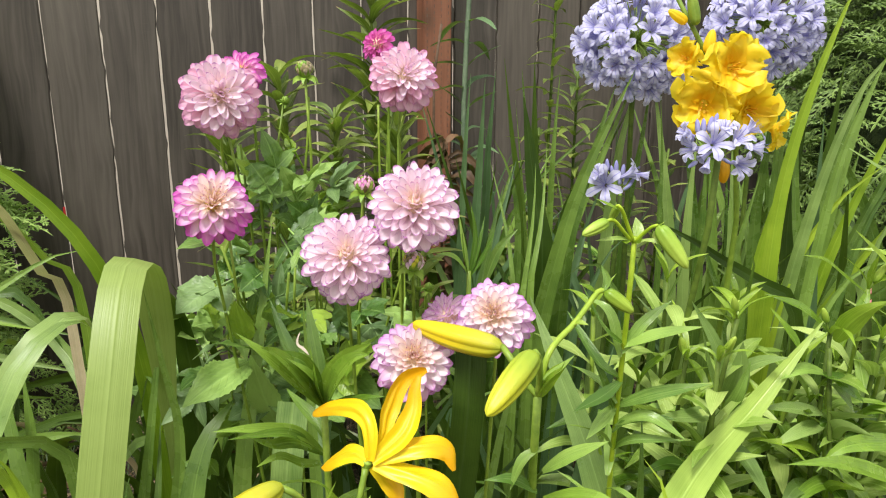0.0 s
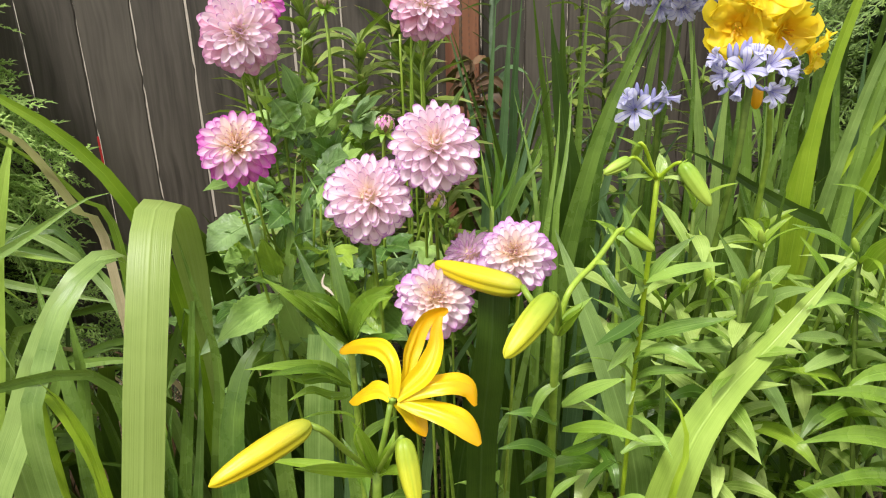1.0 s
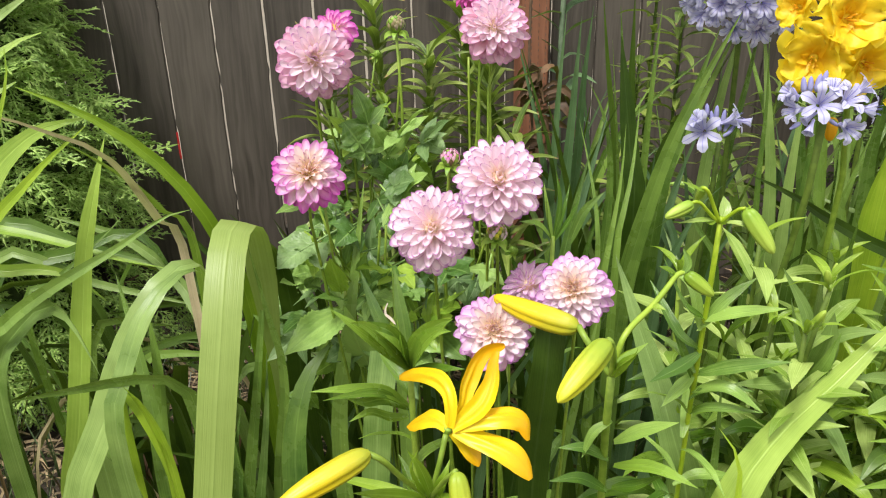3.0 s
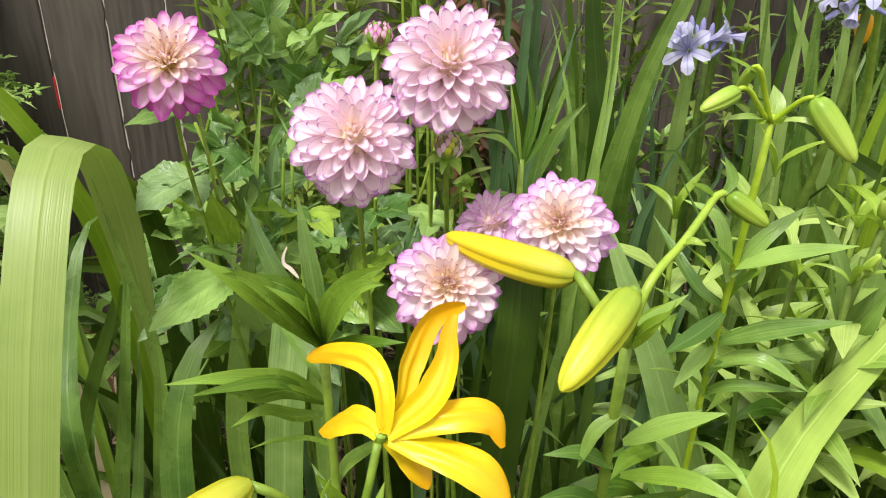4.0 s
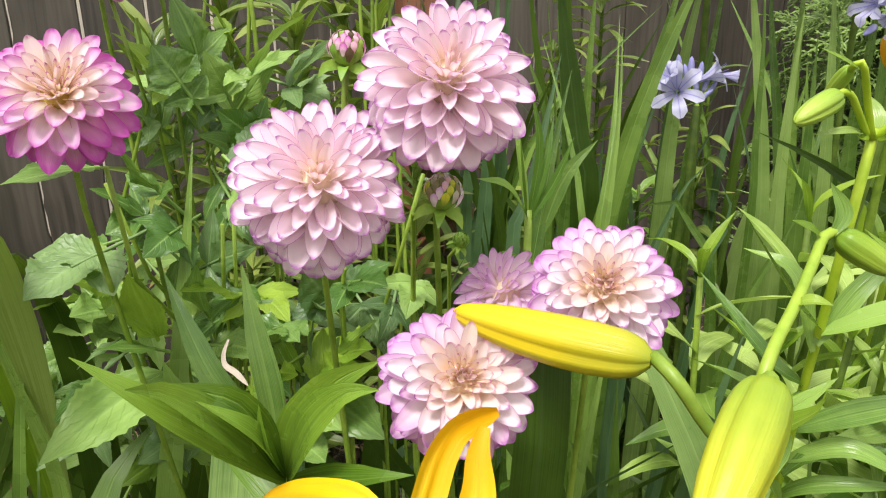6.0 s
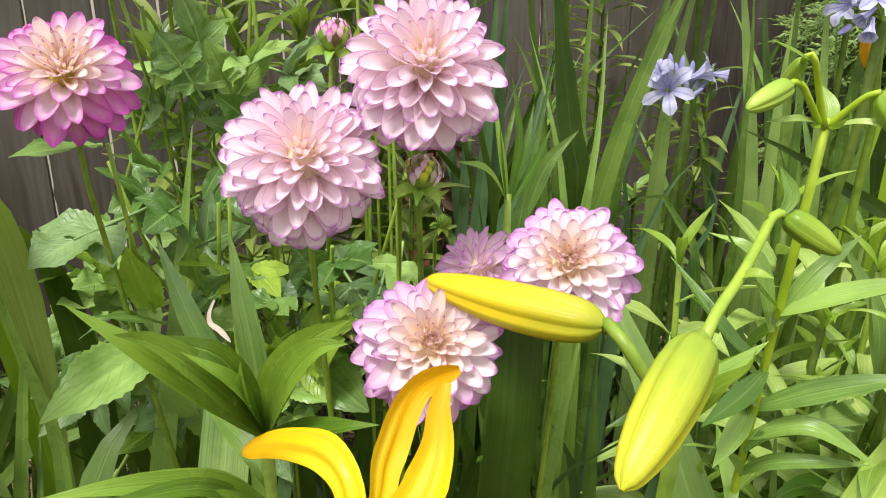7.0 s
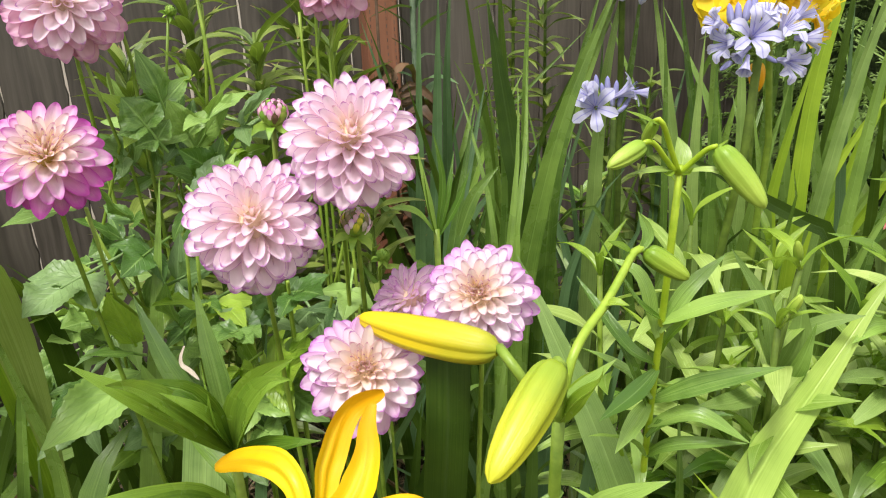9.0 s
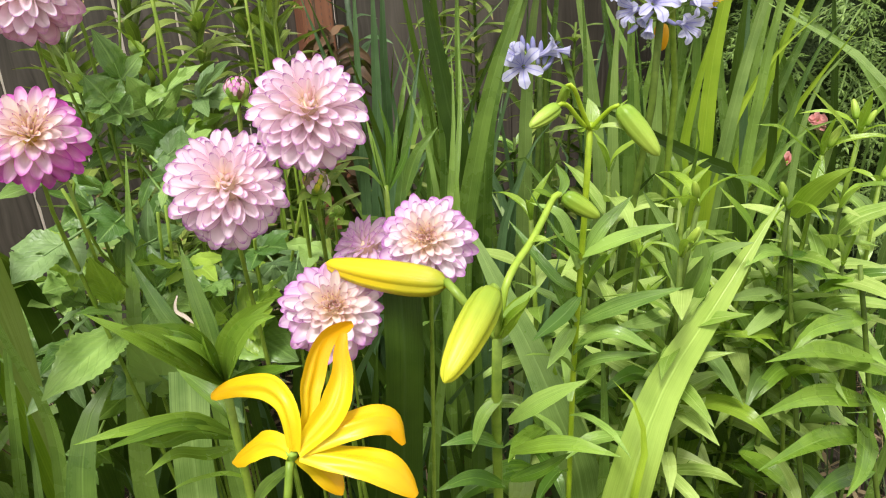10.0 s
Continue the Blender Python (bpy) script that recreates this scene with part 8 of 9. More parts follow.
head_floret(head, (0.3558, 1.0000, 0.9859), (0.3319, 0.9856, 0.9892), (-0.7928, -0.2709, -0.5459), 0.0267, 3)
head_bud(head, (0.3558, 1.0000, 0.9859), (0.3184, 1.0050, 1.0158), (-0.3936, 0.0902, 0.9148), 0.0189)
head_bud(head, (0.3558, 1.0000, 0.9859), (0.3280, 1.0084, 1.0270), (-0.1443, 0.0848, 0.9859), 0.0200)
head_bud(head, (0.3558, 1.0000, 0.9859), (0.3358, 1.0084, 1.0277), (-0.0500, 0.0813, 0.9954), 0.0200)
head_bud(head, (0.3558, 1.0000, 0.9859), (0.3448, 1.0087, 1.0294), (0.1427, 0.0721, 0.9871), 0.0222)
head_bud(head, (0.3558, 1.0000, 0.9859), (0.3103, 1.0036, 1.0109), (-0.7859, -0.0038, 0.6184), 0.0189)
head_bud(head, (0.3558, 1.0000, 0.9859), (0.3517, 1.0101, 1.0344), (0.1427, 0.0721, 0.9871), 0.0200)
head_bud(head, (0.3558, 1.0000, 0.9859), (0.3207, 0.9924, 0.9788), (-0.8147, -0.3769, -0.4407), 0.0167)
head_bud(head, (0.3558, 1.0000, 0.9859), (0.3654, 0.9924, 0.9832), (0.6819, -0.5633, -0.4666), 0.0144)
ag = thing("agapanthus", (0.2700, 1.3800, 0), 'small half-open pale blue agapanthus head', "agapanthus")
stem(ag, ((0.2700, 1.3800, 0.0000), (0.2842, 1.3400, 0.4420), (0.2984, 1.3000, 0.8239), (0.2984, 1.3000, 0.8839)), 0.0058, 0.0045, 'stemdark')
head = piece("flower_head", ball_mesh("flower_head", 0.0035, "calyx"), ag, Matrix.Translation((0.2984, 1.3000, 0.8839)))
head_floret(head, (0.2984, 1.3000, 0.8839), (0.2640, 1.2780, 0.9062), (-0.3368, -0.9220, 0.1912), 0.0667, 2)
head_floret(head, (0.2984, 1.3000, 0.8839), (0.2536, 1.2901, 0.9256), (-0.6753, -0.3970, 0.6216), 0.0459, 0)
head_floret(head, (0.2984, 1.3000, 0.8839), (0.3203, 1.2923, 0.9253), (0.8689, -0.2884, 0.4023), 0.0548, 1)
head_floret(head, (0.2984, 1.3000, 0.8839), (0.3366, 1.2922, 0.9208), (0.9392, -0.3323, -0.0864), 0.0341, 3)
head_bud(head, (0.2984, 1.3000, 0.8839), (0.2751, 1.3103, 0.9357), (-0.1044, 0.0619, 0.9926), 0.0222)
head_bud(head, (0.2984, 1.3000, 0.8839), (0.2907, 1.3091, 0.9323), (-0.0079, 0.0616, 0.9981), 0.0237)
head_bud(head, (0.2984, 1.3000, 0.8839), (0.3026, 1.3072, 0.9267), (0.0887, 0.0606, 0.9942), 0.0222)
head_bud(head, (0.2984, 1.3000, 0.8839), (0.2967, 1.3023, 0.9111), (-0.0079, 0.0616, 0.9981), 0.0207)
head_bud(head, (0.2984, 1.3000, 0.8839), (0.3086, 1.3023, 0.9112), (0.2981, 0.0318, 0.9540), 0.0222)
head_bud(head, (0.2984, 1.3000, 0.8839), (0.3160, 1.3004, 0.9056), (0.5510, -0.0340, 0.8338), 0.0207)
head_bud(head, (0.2984, 1.3000, 0.8839), (0.3102, 1.2982, 0.8985), (0.7083, -0.2693, 0.6525), 0.0193)
head_bud(head, (0.2984, 1.3000, 0.8839), (0.2833, 1.3069, 0.9251), (-0.1982, 0.0617, 0.9782), 0.0207)
ag = thing("agapanthus", (0.3600, 1.4500, 0), 'large round lavender blue agapanthus head', "agapanthus")
stem(ag, ((0.3600, 1.4500, 0.0000), (0.3409, 1.4050, 0.5720), (0.3218, 1.3600, 1.0840), (0.3218, 1.3600, 1.1440)), 0.0058, 0.0045, 'stemdark')
umbel(ag, (0.3218, 1.3600, 1.1440), 0.0830, 92, 8, 0.0420, 33, (0, -0.5, 1), 125)
ag = thing("agapanthus", (0.6200, 1.5500, 0), 'large round lavender blue agapanthus head', "agapanthus")
stem(ag, ((0.6200, 1.5500, 0.0000), (0.5992, 1.5050, 0.5891), (0.5784, 1.4600, 1.1182), (0.5784, 1.4600, 1.1782)), 0.0058, 0.0045, 'stemdark')
umbel(ag, (0.5784, 1.4600, 1.1782), 0.0821, 86, 8, 0.0420, 34, (0, -0.5, 1), 125)
glad = thing("gladiolus", (0.3952, 1.1900, 0.0000), "gladiolus spike with ruffled bright yellow flowers", "gladiolus")
stem(glad, ((0.3952, 1.1900, 0.0000), (0.4351, 1.1200, 0.8519), (0.3779, 1.0900, 1.0708), (0.3316, 1.0800, 1.1575), (0.2922, 1.0800, 1.2191)), 0.0075, 0.003, 'stem')
gladiolus_flower(glad, (0.3798, 1.0500, 1.1017), (0.2, -1, 0.15), 0.0636, 1)
gladiolus_flower(glad, (0.3467, 1.0500, 1.0532), (-0.35, -1, -0.1), 0.0602, 2)
gladiolus_flower(glad, (0.4123, 1.0600, 1.0454), (0.35, -1, -0.1), 0.0568, 3)
gladiolus_flower(glad, (0.3278, 1.0800, 1.1128), (-0.9, -0.7, 0.2), 0.0396, 4)
gladiolus_flower(glad, (0.4686, 1.1000, 1.0170), (0.9, -0.5, -0.35), 0.0430, 5)
bud(glad, (0.3524, 1.0700, 1.1202), (0.3570, 1.0700, 1.1519), 0.008, 'glad', 'yellow gladiolus bud')
bud(glad, (0.3206, 1.0700, 1.1606), (0.2951, 1.0700, 1.1765), 0.007, 'glad', 'yellow gladiolus bud')
bud(glad, (0.3338, 1.0700, 1.1570), (0.3221, 1.0700, 1.2038), 0.008, 'stem', 'green gladiolus bud')
bud(glad, (0.3883, 1.0700, 0.9741), (0.3915, 1.0700, 0.9419), 0.009, 'gladorange', 'withered orange gladiolus bloom')
sheaf = thing("gladiolus_leaves", (0.72, 1.62, 0), "tall sheaf of green gladiolus sword leaves", "leaf clump")
leaf(sheaf, ((0.7354, 1.6100, 0.0000), (0.7494, 1.5800, 0.2563), (0.7635, 1.5500, 0.5126), (0.8073, 1.5500, 0.7075), (0.8637, 1.5500, 0.8847), (0.9262, 1.5500, 1.0470)), 0.0340, 'bright', kind='sword', n=24, seed=254, fold=0.2)
leaf(sheaf, ((0.7342, 1.6100, 0.0000), (0.7405, 1.5800, 0.2510), (0.7468, 1.5500, 0.5019), (0.7677, 1.5600, 0.7086), (0.8010, 1.5600, 0.9191), (0.8439, 1.5600, 1.0902)), 0.0360, 'mid', kind='sword', n=24, seed=255, fold=0.2)
leaf(sheaf, ((0.7422, 1.6100, 0.0000), (0.7381, 1.5800, 0.2578), (0.7339, 1.5500, 0.5155), (0.7175, 1.5600, 0.7683), (0.7210, 1.5600, 0.9748), (0.7369, 1.5600, 1.1336)), 0.0360, 'dark', kind='sword', n=24, seed=256, fold=0.2)
leaf(sheaf, ((0.7332, 1.5900, 0.0000), (0.7520, 1.5600, 0.2537), (0.7708, 1.5300, 0.5074), (0.8177, 1.5200, 0.6582), (0.8796, 1.5000, 0.7663), (0.9497, 1.4800, 0.8457)), 0.0300, 'mid', kind='sword', n=24, seed=257, fold=0.2)
leaf(sheaf, ((0.6919, 1.5600, 0.0000), (0.7168, 1.5300, 0.2610), (0.7418, 1.5000, 0.5220), (0.7951, 1.4800, 0.6495), (0.8613, 1.4600, 0.7858), (0.9320, 1.4400, 0.9000)), 0.0260, 'bright', kind='sword', n=24, seed=258, fold=0.2)
leaf(sheaf, ((0.7496, 1.6300, 0.0000), (0.7593, 1.6000, 0.2522), (0.7689, 1.5700, 0.5044), (0.8078, 1.5800, 0.7568), (0.8399, 1.5800, 0.9653), (0.8831, 1.5800, 1.1258)), 0.0340, 'mid', kind='sword', n=24, seed=259, fold=0.2)
leaf(sheaf, ((0.7075, 1.5600, 0.0000), (0.7373, 1.5300, 0.2478), (0.7671, 1.5000, 0.4956), (0.8323, 1.4800, 0.6127), (0.8976, 1.4600, 0.6784), (0.9620, 1.4400, 0.7199)), 0.0260, 'mid', kind='sword', n=24, seed=260, fold=0.2)
leaf(sheaf, ((0.7754, 1.6600, 0.0000), (0.7775, 1.6300, 0.2459), (0.7797, 1.6000, 0.4919), (0.7909, 1.6000, 0.8099), (0.8048, 1.6000, 0.9973), (0.8113, 1.6000, 1.1319)), 0.0320, 'dark', kind='sword', n=24, seed=261, fold=0.2)
leaf(sheaf, ((0.7519, 1.6400, 0.0000), (0.7699, 1.6100, 0.2431), (0.7878, 1.5800, 0.4861), (0.8666, 1.5800, 0.7406), (0.9429, 1.5800, 0.9274), (1.0087, 1.5800, 1.0613)), 0.0320, 'mid', kind='sword', n=24, seed=262, fold=0.2)
leaf(sheaf, ((0.7206, 1.5600, 0.0000), (0.7079, 1.5300, 0.2692), (0.6952, 1.5000, 0.5384), (0.6578, 1.5000, 0.7324), (0.6563, 1.5000, 0.8862), (0.6649, 1.5000, 1.0276)), 0.0300, 'mid', kind='sword', n=24, seed=263, fold=0.2)
leaf(sheaf, ((0.6107, 1.4600, 0.0000), (0.6056, 1.4300, 0.2876), (0.6005, 1.4000, 0.5752), (0.5908, 1.4000, 0.7121), (0.6108, 1.4000, 0.8368), (0.6458, 1.4000, 0.9784)), 0.0300, 'bright', kind='sword', n=24, seed=264, fold=0.2)
agleaves = thing("agapanthus_leaves", (0.34, 1.42, 0), "clump of green agapanthus strap leaves", "leaf clump")
leaf(agleaves, ((0.1350, 1.3400, 0.0000), (0.1457, 1.3100, 0.2945), (0.1565, 1.2800, 0.5890), (0.1821, 1.2600, 0.7618), (0.2221, 1.2500, 0.9182), (0.2980, 1.2500, 1.0971)), 0.0400, 'mid', kind='sword', n=24, seed=265, fold=0.2)
leaf(agleaves, ((0.0480, 1.1700, 0.0000), (0.0480, 1.1500, 0.7050), (0.0640, 1.1600, 0.7870), (0.0870, 1.1800, 0.8780), (0.1070, 1.2000, 0.9560)), 0.0270, 'blue', kind='sword', n=24, seed=390, fold=0.25)
leaf(agleaves, ((0.1210, 1.0700, 0.0000), (0.1210, 1.0500, 0.7610), (0.1290, 1.0600, 0.8380), (0.1380, 1.0800, 0.9050), (0.1430, 1.1000, 0.9950)), 0.0166, 'mid', kind='sword', n=24, seed=391, fold=0.30)
leaf(agleaves, ((0.1730, 1.3700, 0.0000), (0.1730, 1.3500, 0.7200), (0.1610, 1.3600, 0.8350), (0.1460, 1.3700, 0.9450), (0.1310, 1.3800, 1.0490)), 0.0430, 'dark', kind='strap', n=24, seed=392, fold=0.15)
leaf(agleaves, ((0.2887, 1.4600, 0.0000), (0.2920, 1.4300, 0.3341), (0.2953, 1.4000, 0.6683), (0.3019, 1.4000, 0.8344), (0.3167, 1.4000, 0.9682), (0.3436, 1.4000, 1.0993)), 0.0340, 'pale', kind='sword', n=24, seed=266, fold=0.2)
leaf(agleaves, ((0.3203, 1.4800, 0.0000), (0.3252, 1.4500, 0.3291), (0.3301, 1.4200, 0.6582), (0.3402, 1.4200, 0.8273), (0.3587, 1.4200, 0.9635), (0.3713, 1.4200, 1.0982)), 0.0240, 'mid', kind='sword', n=24, seed=267, fold=0.2)
leaf(agleaves, ((0.4082, 1.3600, 0.0000), (0.4044, 1.3300, 0.3073), (0.4005, 1.3000, 0.6145), (0.3910, 1.3000, 0.8027), (0.3661, 1.3000, 0.9564), (0.3396, 1.3000, 1.0961)), 0.0300, 'pale', kind='sword', n=24, seed=268, fold=0.2)
leaf(agleaves, ((0.4366, 1.3800, 0.0000), (0.4341, 1.3500, 0.3016), (0.4315, 1.3200, 0.6032), (0.4266, 1.3200, 0.7491), (0.4265, 1.3200, 0.8829), (0.4309, 1.3200, 0.9981)), 0.0320, 'pale', kind='sword', n=24, seed=269, fold=0.2)
leaf(agleaves, ((0.4488, 1.3600, 0.0000), (0.4481, 1.3300, 0.3049), (0.4474, 1.3000, 0.6098), (0.4461, 1.3000, 0.7529), (0.4459, 1.3000, 0.8589), (0.4413, 1.3000, 0.9667)), 0.0300, 'mid', kind='sword', n=24, seed=270, fold=0.2)
leaf(agleaves, ((0.4497, 1.1600, 0.0000), (0.4481, 1.1300, 0.3212), (0.4466, 1.1000, 0.6423), (0.4443, 1.0800, 0.7545), (0.4439, 1.0600, 0.8195), (0.4325, 1.0500, 0.8579)), 0.0220, 'mid', kind='sword', n=24, seed=271, fold=0.2)
leaf(agleaves, ((0.4888, 1.2600, 0.0000), (0.4882, 1.2300, 0.2957), (0.4877, 1.2000, 0.5914), (0.4866, 1.2000, 0.7347), (0.4687, 1.2000, 0.8195), (0.4513, 1.2000, 0.9071)), 0.0300, 'mid', kind='sword', n=24, seed=272, fold=0.2)
leaf(agleaves, ((0.4414, 1.2600, 0.0000), (0.4448, 1.2300, 0.2978), (0.4483, 1.2000, 0.5955), (0.4542, 1.2000, 0.7206), (0.4727, 1.2000, 0.8191), (0.4963, 1.2000, 0.9336)), 0.0300, 'mid', kind='sword', n=24, seed=273, fold=0.2)
leaf(agleaves, ((0.1754, 1.3100, 0.0000), (0.1974, 1.2800, 0.3172), (0.2194, 1.2500, 0.6345), (0.2427, 1.2500, 0.7150), (0.2690, 1.2500, 0.7828), (0.3025, 1.2500, 0.8222)), 0.0240, 'blue', kind='sword', n=24, seed=274, fold=0.2)
leaf(agleaves, ((0.3598, 1.2600, 0.0000), (0.3285, 1.2300, 0.3418), (0.2972, 1.2000, 0.6836), (0.2725, 1.2000, 0.7464), (0.2367, 1.2000, 0.7914), (0.1884, 1.1800, 0.7651)), 0.0220, 'mid', kind='sword', n=24, seed=275, fold=0.2)
leaf(agleaves, ((0.2259, 1.2600, 0.0000), (0.2574, 1.2300, 0.3466), (0.2889, 1.2000, 0.6932), (0.3051, 1.2000, 0.7349), (0.3129, 1.2000, 0.7762), (0.2965, 1.2000, 0.8104)), 0.0220, 'blue', kind='sword', n=24, seed=276, fold=0.2)
leaf(agleaves, ((0.2476, 1.2100, 0.0000), (0.2775, 1.1800, 0.3168), (0.3074, 1.1500, 0.6337), (0.3599, 1.1500, 0.7626), (0.3734, 1.1500, 0.8165)), 0.0200, 'mid', kind='sword', n=24, seed=277, fold=0.2)
leaf(agleaves, ((0.2963, 1.1600, 0.0000), (0.3208, 1.1300, 0.3265), (0.3453, 1.1000, 0.6530), (0.3724, 1.1000, 0.7389), (0.4041, 1.1000, 0.7745), (0.4290, 1.0800, 0.7635)), 0.0220, 'dark', kind='sword', n=24, seed=278, fold=0.2)
leaf(agleaves, ((0.1493, 1.4100, 0.0000), (0.1722, 1.3800, 0.3476), (0.1952, 1.3500, 0.6951), (0.2336, 1.3500, 0.8355), (0.3010, 1.3500, 1.0226), (0.3237, 1.3500, 1.0849)), 0.0300, 'mid', kind='sword', n=24, seed=279, fold=0.2)
leaf(agleaves, ((0.1750, 1.3600, 0.0000), (0.1906, 1.3300, 0.3712), (0.2061, 1.3000, 0.7424), (0.2297, 1.3000, 0.8805), (0.2642, 1.3000, 1.0208), (0.2799, 1.3000, 1.0735)), 0.0360, 'mid', kind='sword', n=24, seed=280, fold=0.2)
leaf(agleaves, ((0.3676, 1.3100, 0.0000), (0.3640, 1.2800, 0.3630), (0.3604, 1.2500, 0.7260), (0.3554, 1.2500, 0.8522), (0.3525, 1.2500, 0.9553), (0.3423, 1.2500, 1.0576)), 0.0160, 'mid', kind='sword', n=24, seed=281, fold=0.2)
leaf(agleaves, ((0.5154, 1.5100, 0.0000), (0.5062, 1.4800, 0.3336), (0.4971, 1.4500, 0.6672), (0.4800, 1.4500, 0.8214), (0.4565, 1.4500, 0.9474), (0.4367, 1.4500, 1.0725)), 0.0280, 'mid', kind='sword', n=24, seed=282, fold=0.2)
leaf(agleaves, ((0.5730, 1.5200, 0.0000), (0.5695, 1.4900, 0.3323), (0.5660, 1.4600, 0.6646), (0.5593, 1.4600, 0.8204), (0.5491, 1.4600, 0.9477), (0.5351, 1.4600, 1.0740)), 0.0300, 'pale', kind='sword', n=24, seed=283, fold=0.2)
leaf(agleaves, ((0.5238, 1.4600, 0.0000), (0.5163, 1.4300, 0.3411), (0.5088, 1.4000, 0.6822), (0.4965, 1.4000, 0.8211), (0.4835, 1.4000, 0.9342)), 0.0300, 'mid', kind='sword', n=24, seed=284, fold=0.2)
leaf(agleaves, ((0.6805, 1.5400, 0.0000), (0.6714, 1.5100, 0.3248), (0.6623, 1.4800, 0.6495), (0.6463, 1.4800, 0.7908), (0.6401, 1.4800, 0.9223), (0.6356, 1.4800, 1.0607)), 0.0300, 'mid', kind='sword', n=24, seed=285, fold=0.2)
leaf(agleaves, ((0.6315, 1.5600, 0.0000), (0.6290, 1.5300, 0.3216), (0.6264, 1.5000, 0.6432), (0.6209, 1.5000, 0.8145), (0.6292, 1.5000, 0.9466), (0.6312, 1.5000, 1.0777)), 0.0360, 'mid', kind='sword', n=24, seed=286, fold=0.2)
leaf(agleaves, ((0.7372, 1.5200, 0.0000), (0.7238, 1.4900, 0.3280), (0.7103, 1.4600, 0.6560), (0.6828, 1.4600, 0.8213), (0.6683, 1.4600, 0.9486), (0.6644, 1.4600, 1.0444)), 0.0300, 'mid', kind='sword', n=24, seed=287, fold=0.2)
leaf(agleaves, ((0.5754, 1.6100, 0.0000), (0.5692, 1.5800, 0.3189), (0.5630, 1.5500, 0.6378), (0.5462, 1.5500, 0.8530), (0.5425, 1.5500, 1.0303), (0.5412, 1.5500, 1.0968)), 0.0300, 'mid', kind='sword', n=24, seed=288, fold=0.2)
leaf(agleaves, ((0.6100, 1.2400, 0.0000), (0.6000, 1.2000, 0.4500), (0.5600, 1.1600, 0.7150), (0.4950, 1.1500, 0.7720), (0.4400, 1.1500, 0.8020), (0.3780, 1.1500, 0.8420), (0.3130, 1.1500, 0.8720)), 0.0360, 'dark', kind='sword', n=24, seed=331, fold=0.25, facing=(0.2, -0.8, 0.6))
glads = thing("gladiolus_leaves", (0.10, 1.50, 0), "slender bluish green gladiolus sword leaves", "leaf clump")
leaf(glads, ((0.0207, 1.5100, 0.0000), (0.0259, 1.4800, 0.2841), (0.0311, 1.4500, 0.5681), (0.0481, 1.4500, 0.7974), (0.0574, 1.4500, 0.9660), (0.0633, 1.4500, 1.0783)), 0.0300, 'blue', kind='sword', n=24, seed=289, fold=0.22)
leaf(glads, ((0.0063, 1.5600, 0.0000), (0.0093, 1.5300, 0.2859), (0.0122, 1.5000, 0.5717), (0.0211, 1.5000, 0.7880), (0.0267, 1.5000, 0.9354), (0.0363, 1.5000, 1.0889)), 0.0220, 'blue', kind='sword', n=24, seed=290, fold=0.22)
leaf(glads, ((0.0362, 1.5400, 0.0000), (0.0425, 1.5100, 0.2881), (0.0488, 1.4800, 0.5763), (0.0674, 1.4800, 0.7887), (0.0720, 1.4800, 0.9342), (0.0847, 1.4800, 1.0940)), 0.0280, 'blue', kind='sword', n=24, seed=291, fold=0.22)
leaf(glads, ((0.1319, 1.4600, 0.0000), (0.1368, 1.4300, 0.2673), (0.1417, 1.4000, 0.5346), (0.1577, 1.4000, 0.7513), (0.1476, 1.4000, 0.9111), (0.1281, 1.4000, 1.0978)), 0.0260, 'mid', kind='sword', n=24, seed=292, fold=0.22)
leaf(glads, ((0.1631, 1.5100, 0.0000), (0.1644, 1.4800, 0.2544), (0.1657, 1.4500, 0.5088), (0.1704, 1.4500, 0.7363), (0.1624, 1.4500, 0.9029), (0.1557, 1.4500, 1.1136)), 0.0340, 'dark', kind='sword', n=24, seed=293, fold=0.22)
leaf(glads, ((0.1168, 1.4600, 0.0000), (0.1192, 1.4300, 0.2683), (0.1217, 1.4000, 0.5367), (0.1305, 1.4000, 0.7732), (0.1149, 1.4000, 0.8958), (0.0798, 1.4000, 0.9690)), 0.0240, 'mid', kind='sword', n=24, seed=294, fold=0.22)
leaf(glads, ((0.1851, 1.5600, 0.0000), (0.1876, 1.5300, 0.2414), (0.1902, 1.5000, 0.4829), (0.2002, 1.5000, 0.7198), (0.2038, 1.5000, 0.9216), (0.2113, 1.5000, 1.0943)), 0.0220, 'mid', kind='sword', n=24, seed=295, fold=0.22)
leaf(glads, ((0.1483, 1.5600, 0.0000), (0.1480, 1.5300, 0.2556), (0.1478, 1.5000, 0.5112), (0.1466, 1.5000, 0.7771), (0.1194, 1.5000, 0.9752), (0.1015, 1.5000, 1.1189)), 0.0220, 'dark', kind='sword', n=24, seed=296, fold=0.22)
leaf(glads, ((0.1359, 1.4800, 0.0000), (0.1501, 1.4500, 0.2615), (0.1642, 1.4200, 0.5229), (0.2015, 1.4200, 0.6911), (0.2119, 1.4200, 0.8381)), 0.0240, 'blue', kind='sword', n=24, seed=297, fold=0.22)
leaf(glads, ((0.0625, 1.4600, 0.0000), (0.0722, 1.4300, 0.2704), (0.0818, 1.4000, 0.5409), (0.1000, 1.4000, 0.6665), (0.1352, 1.4000, 0.7728)), 0.0200, 'mid', kind='sword', n=24, seed=298, fold=0.22)
rightgrass = thing("daylily_leaves", (1.05, 1.45, 0), "arching green daylily leaves", "leaf clump")
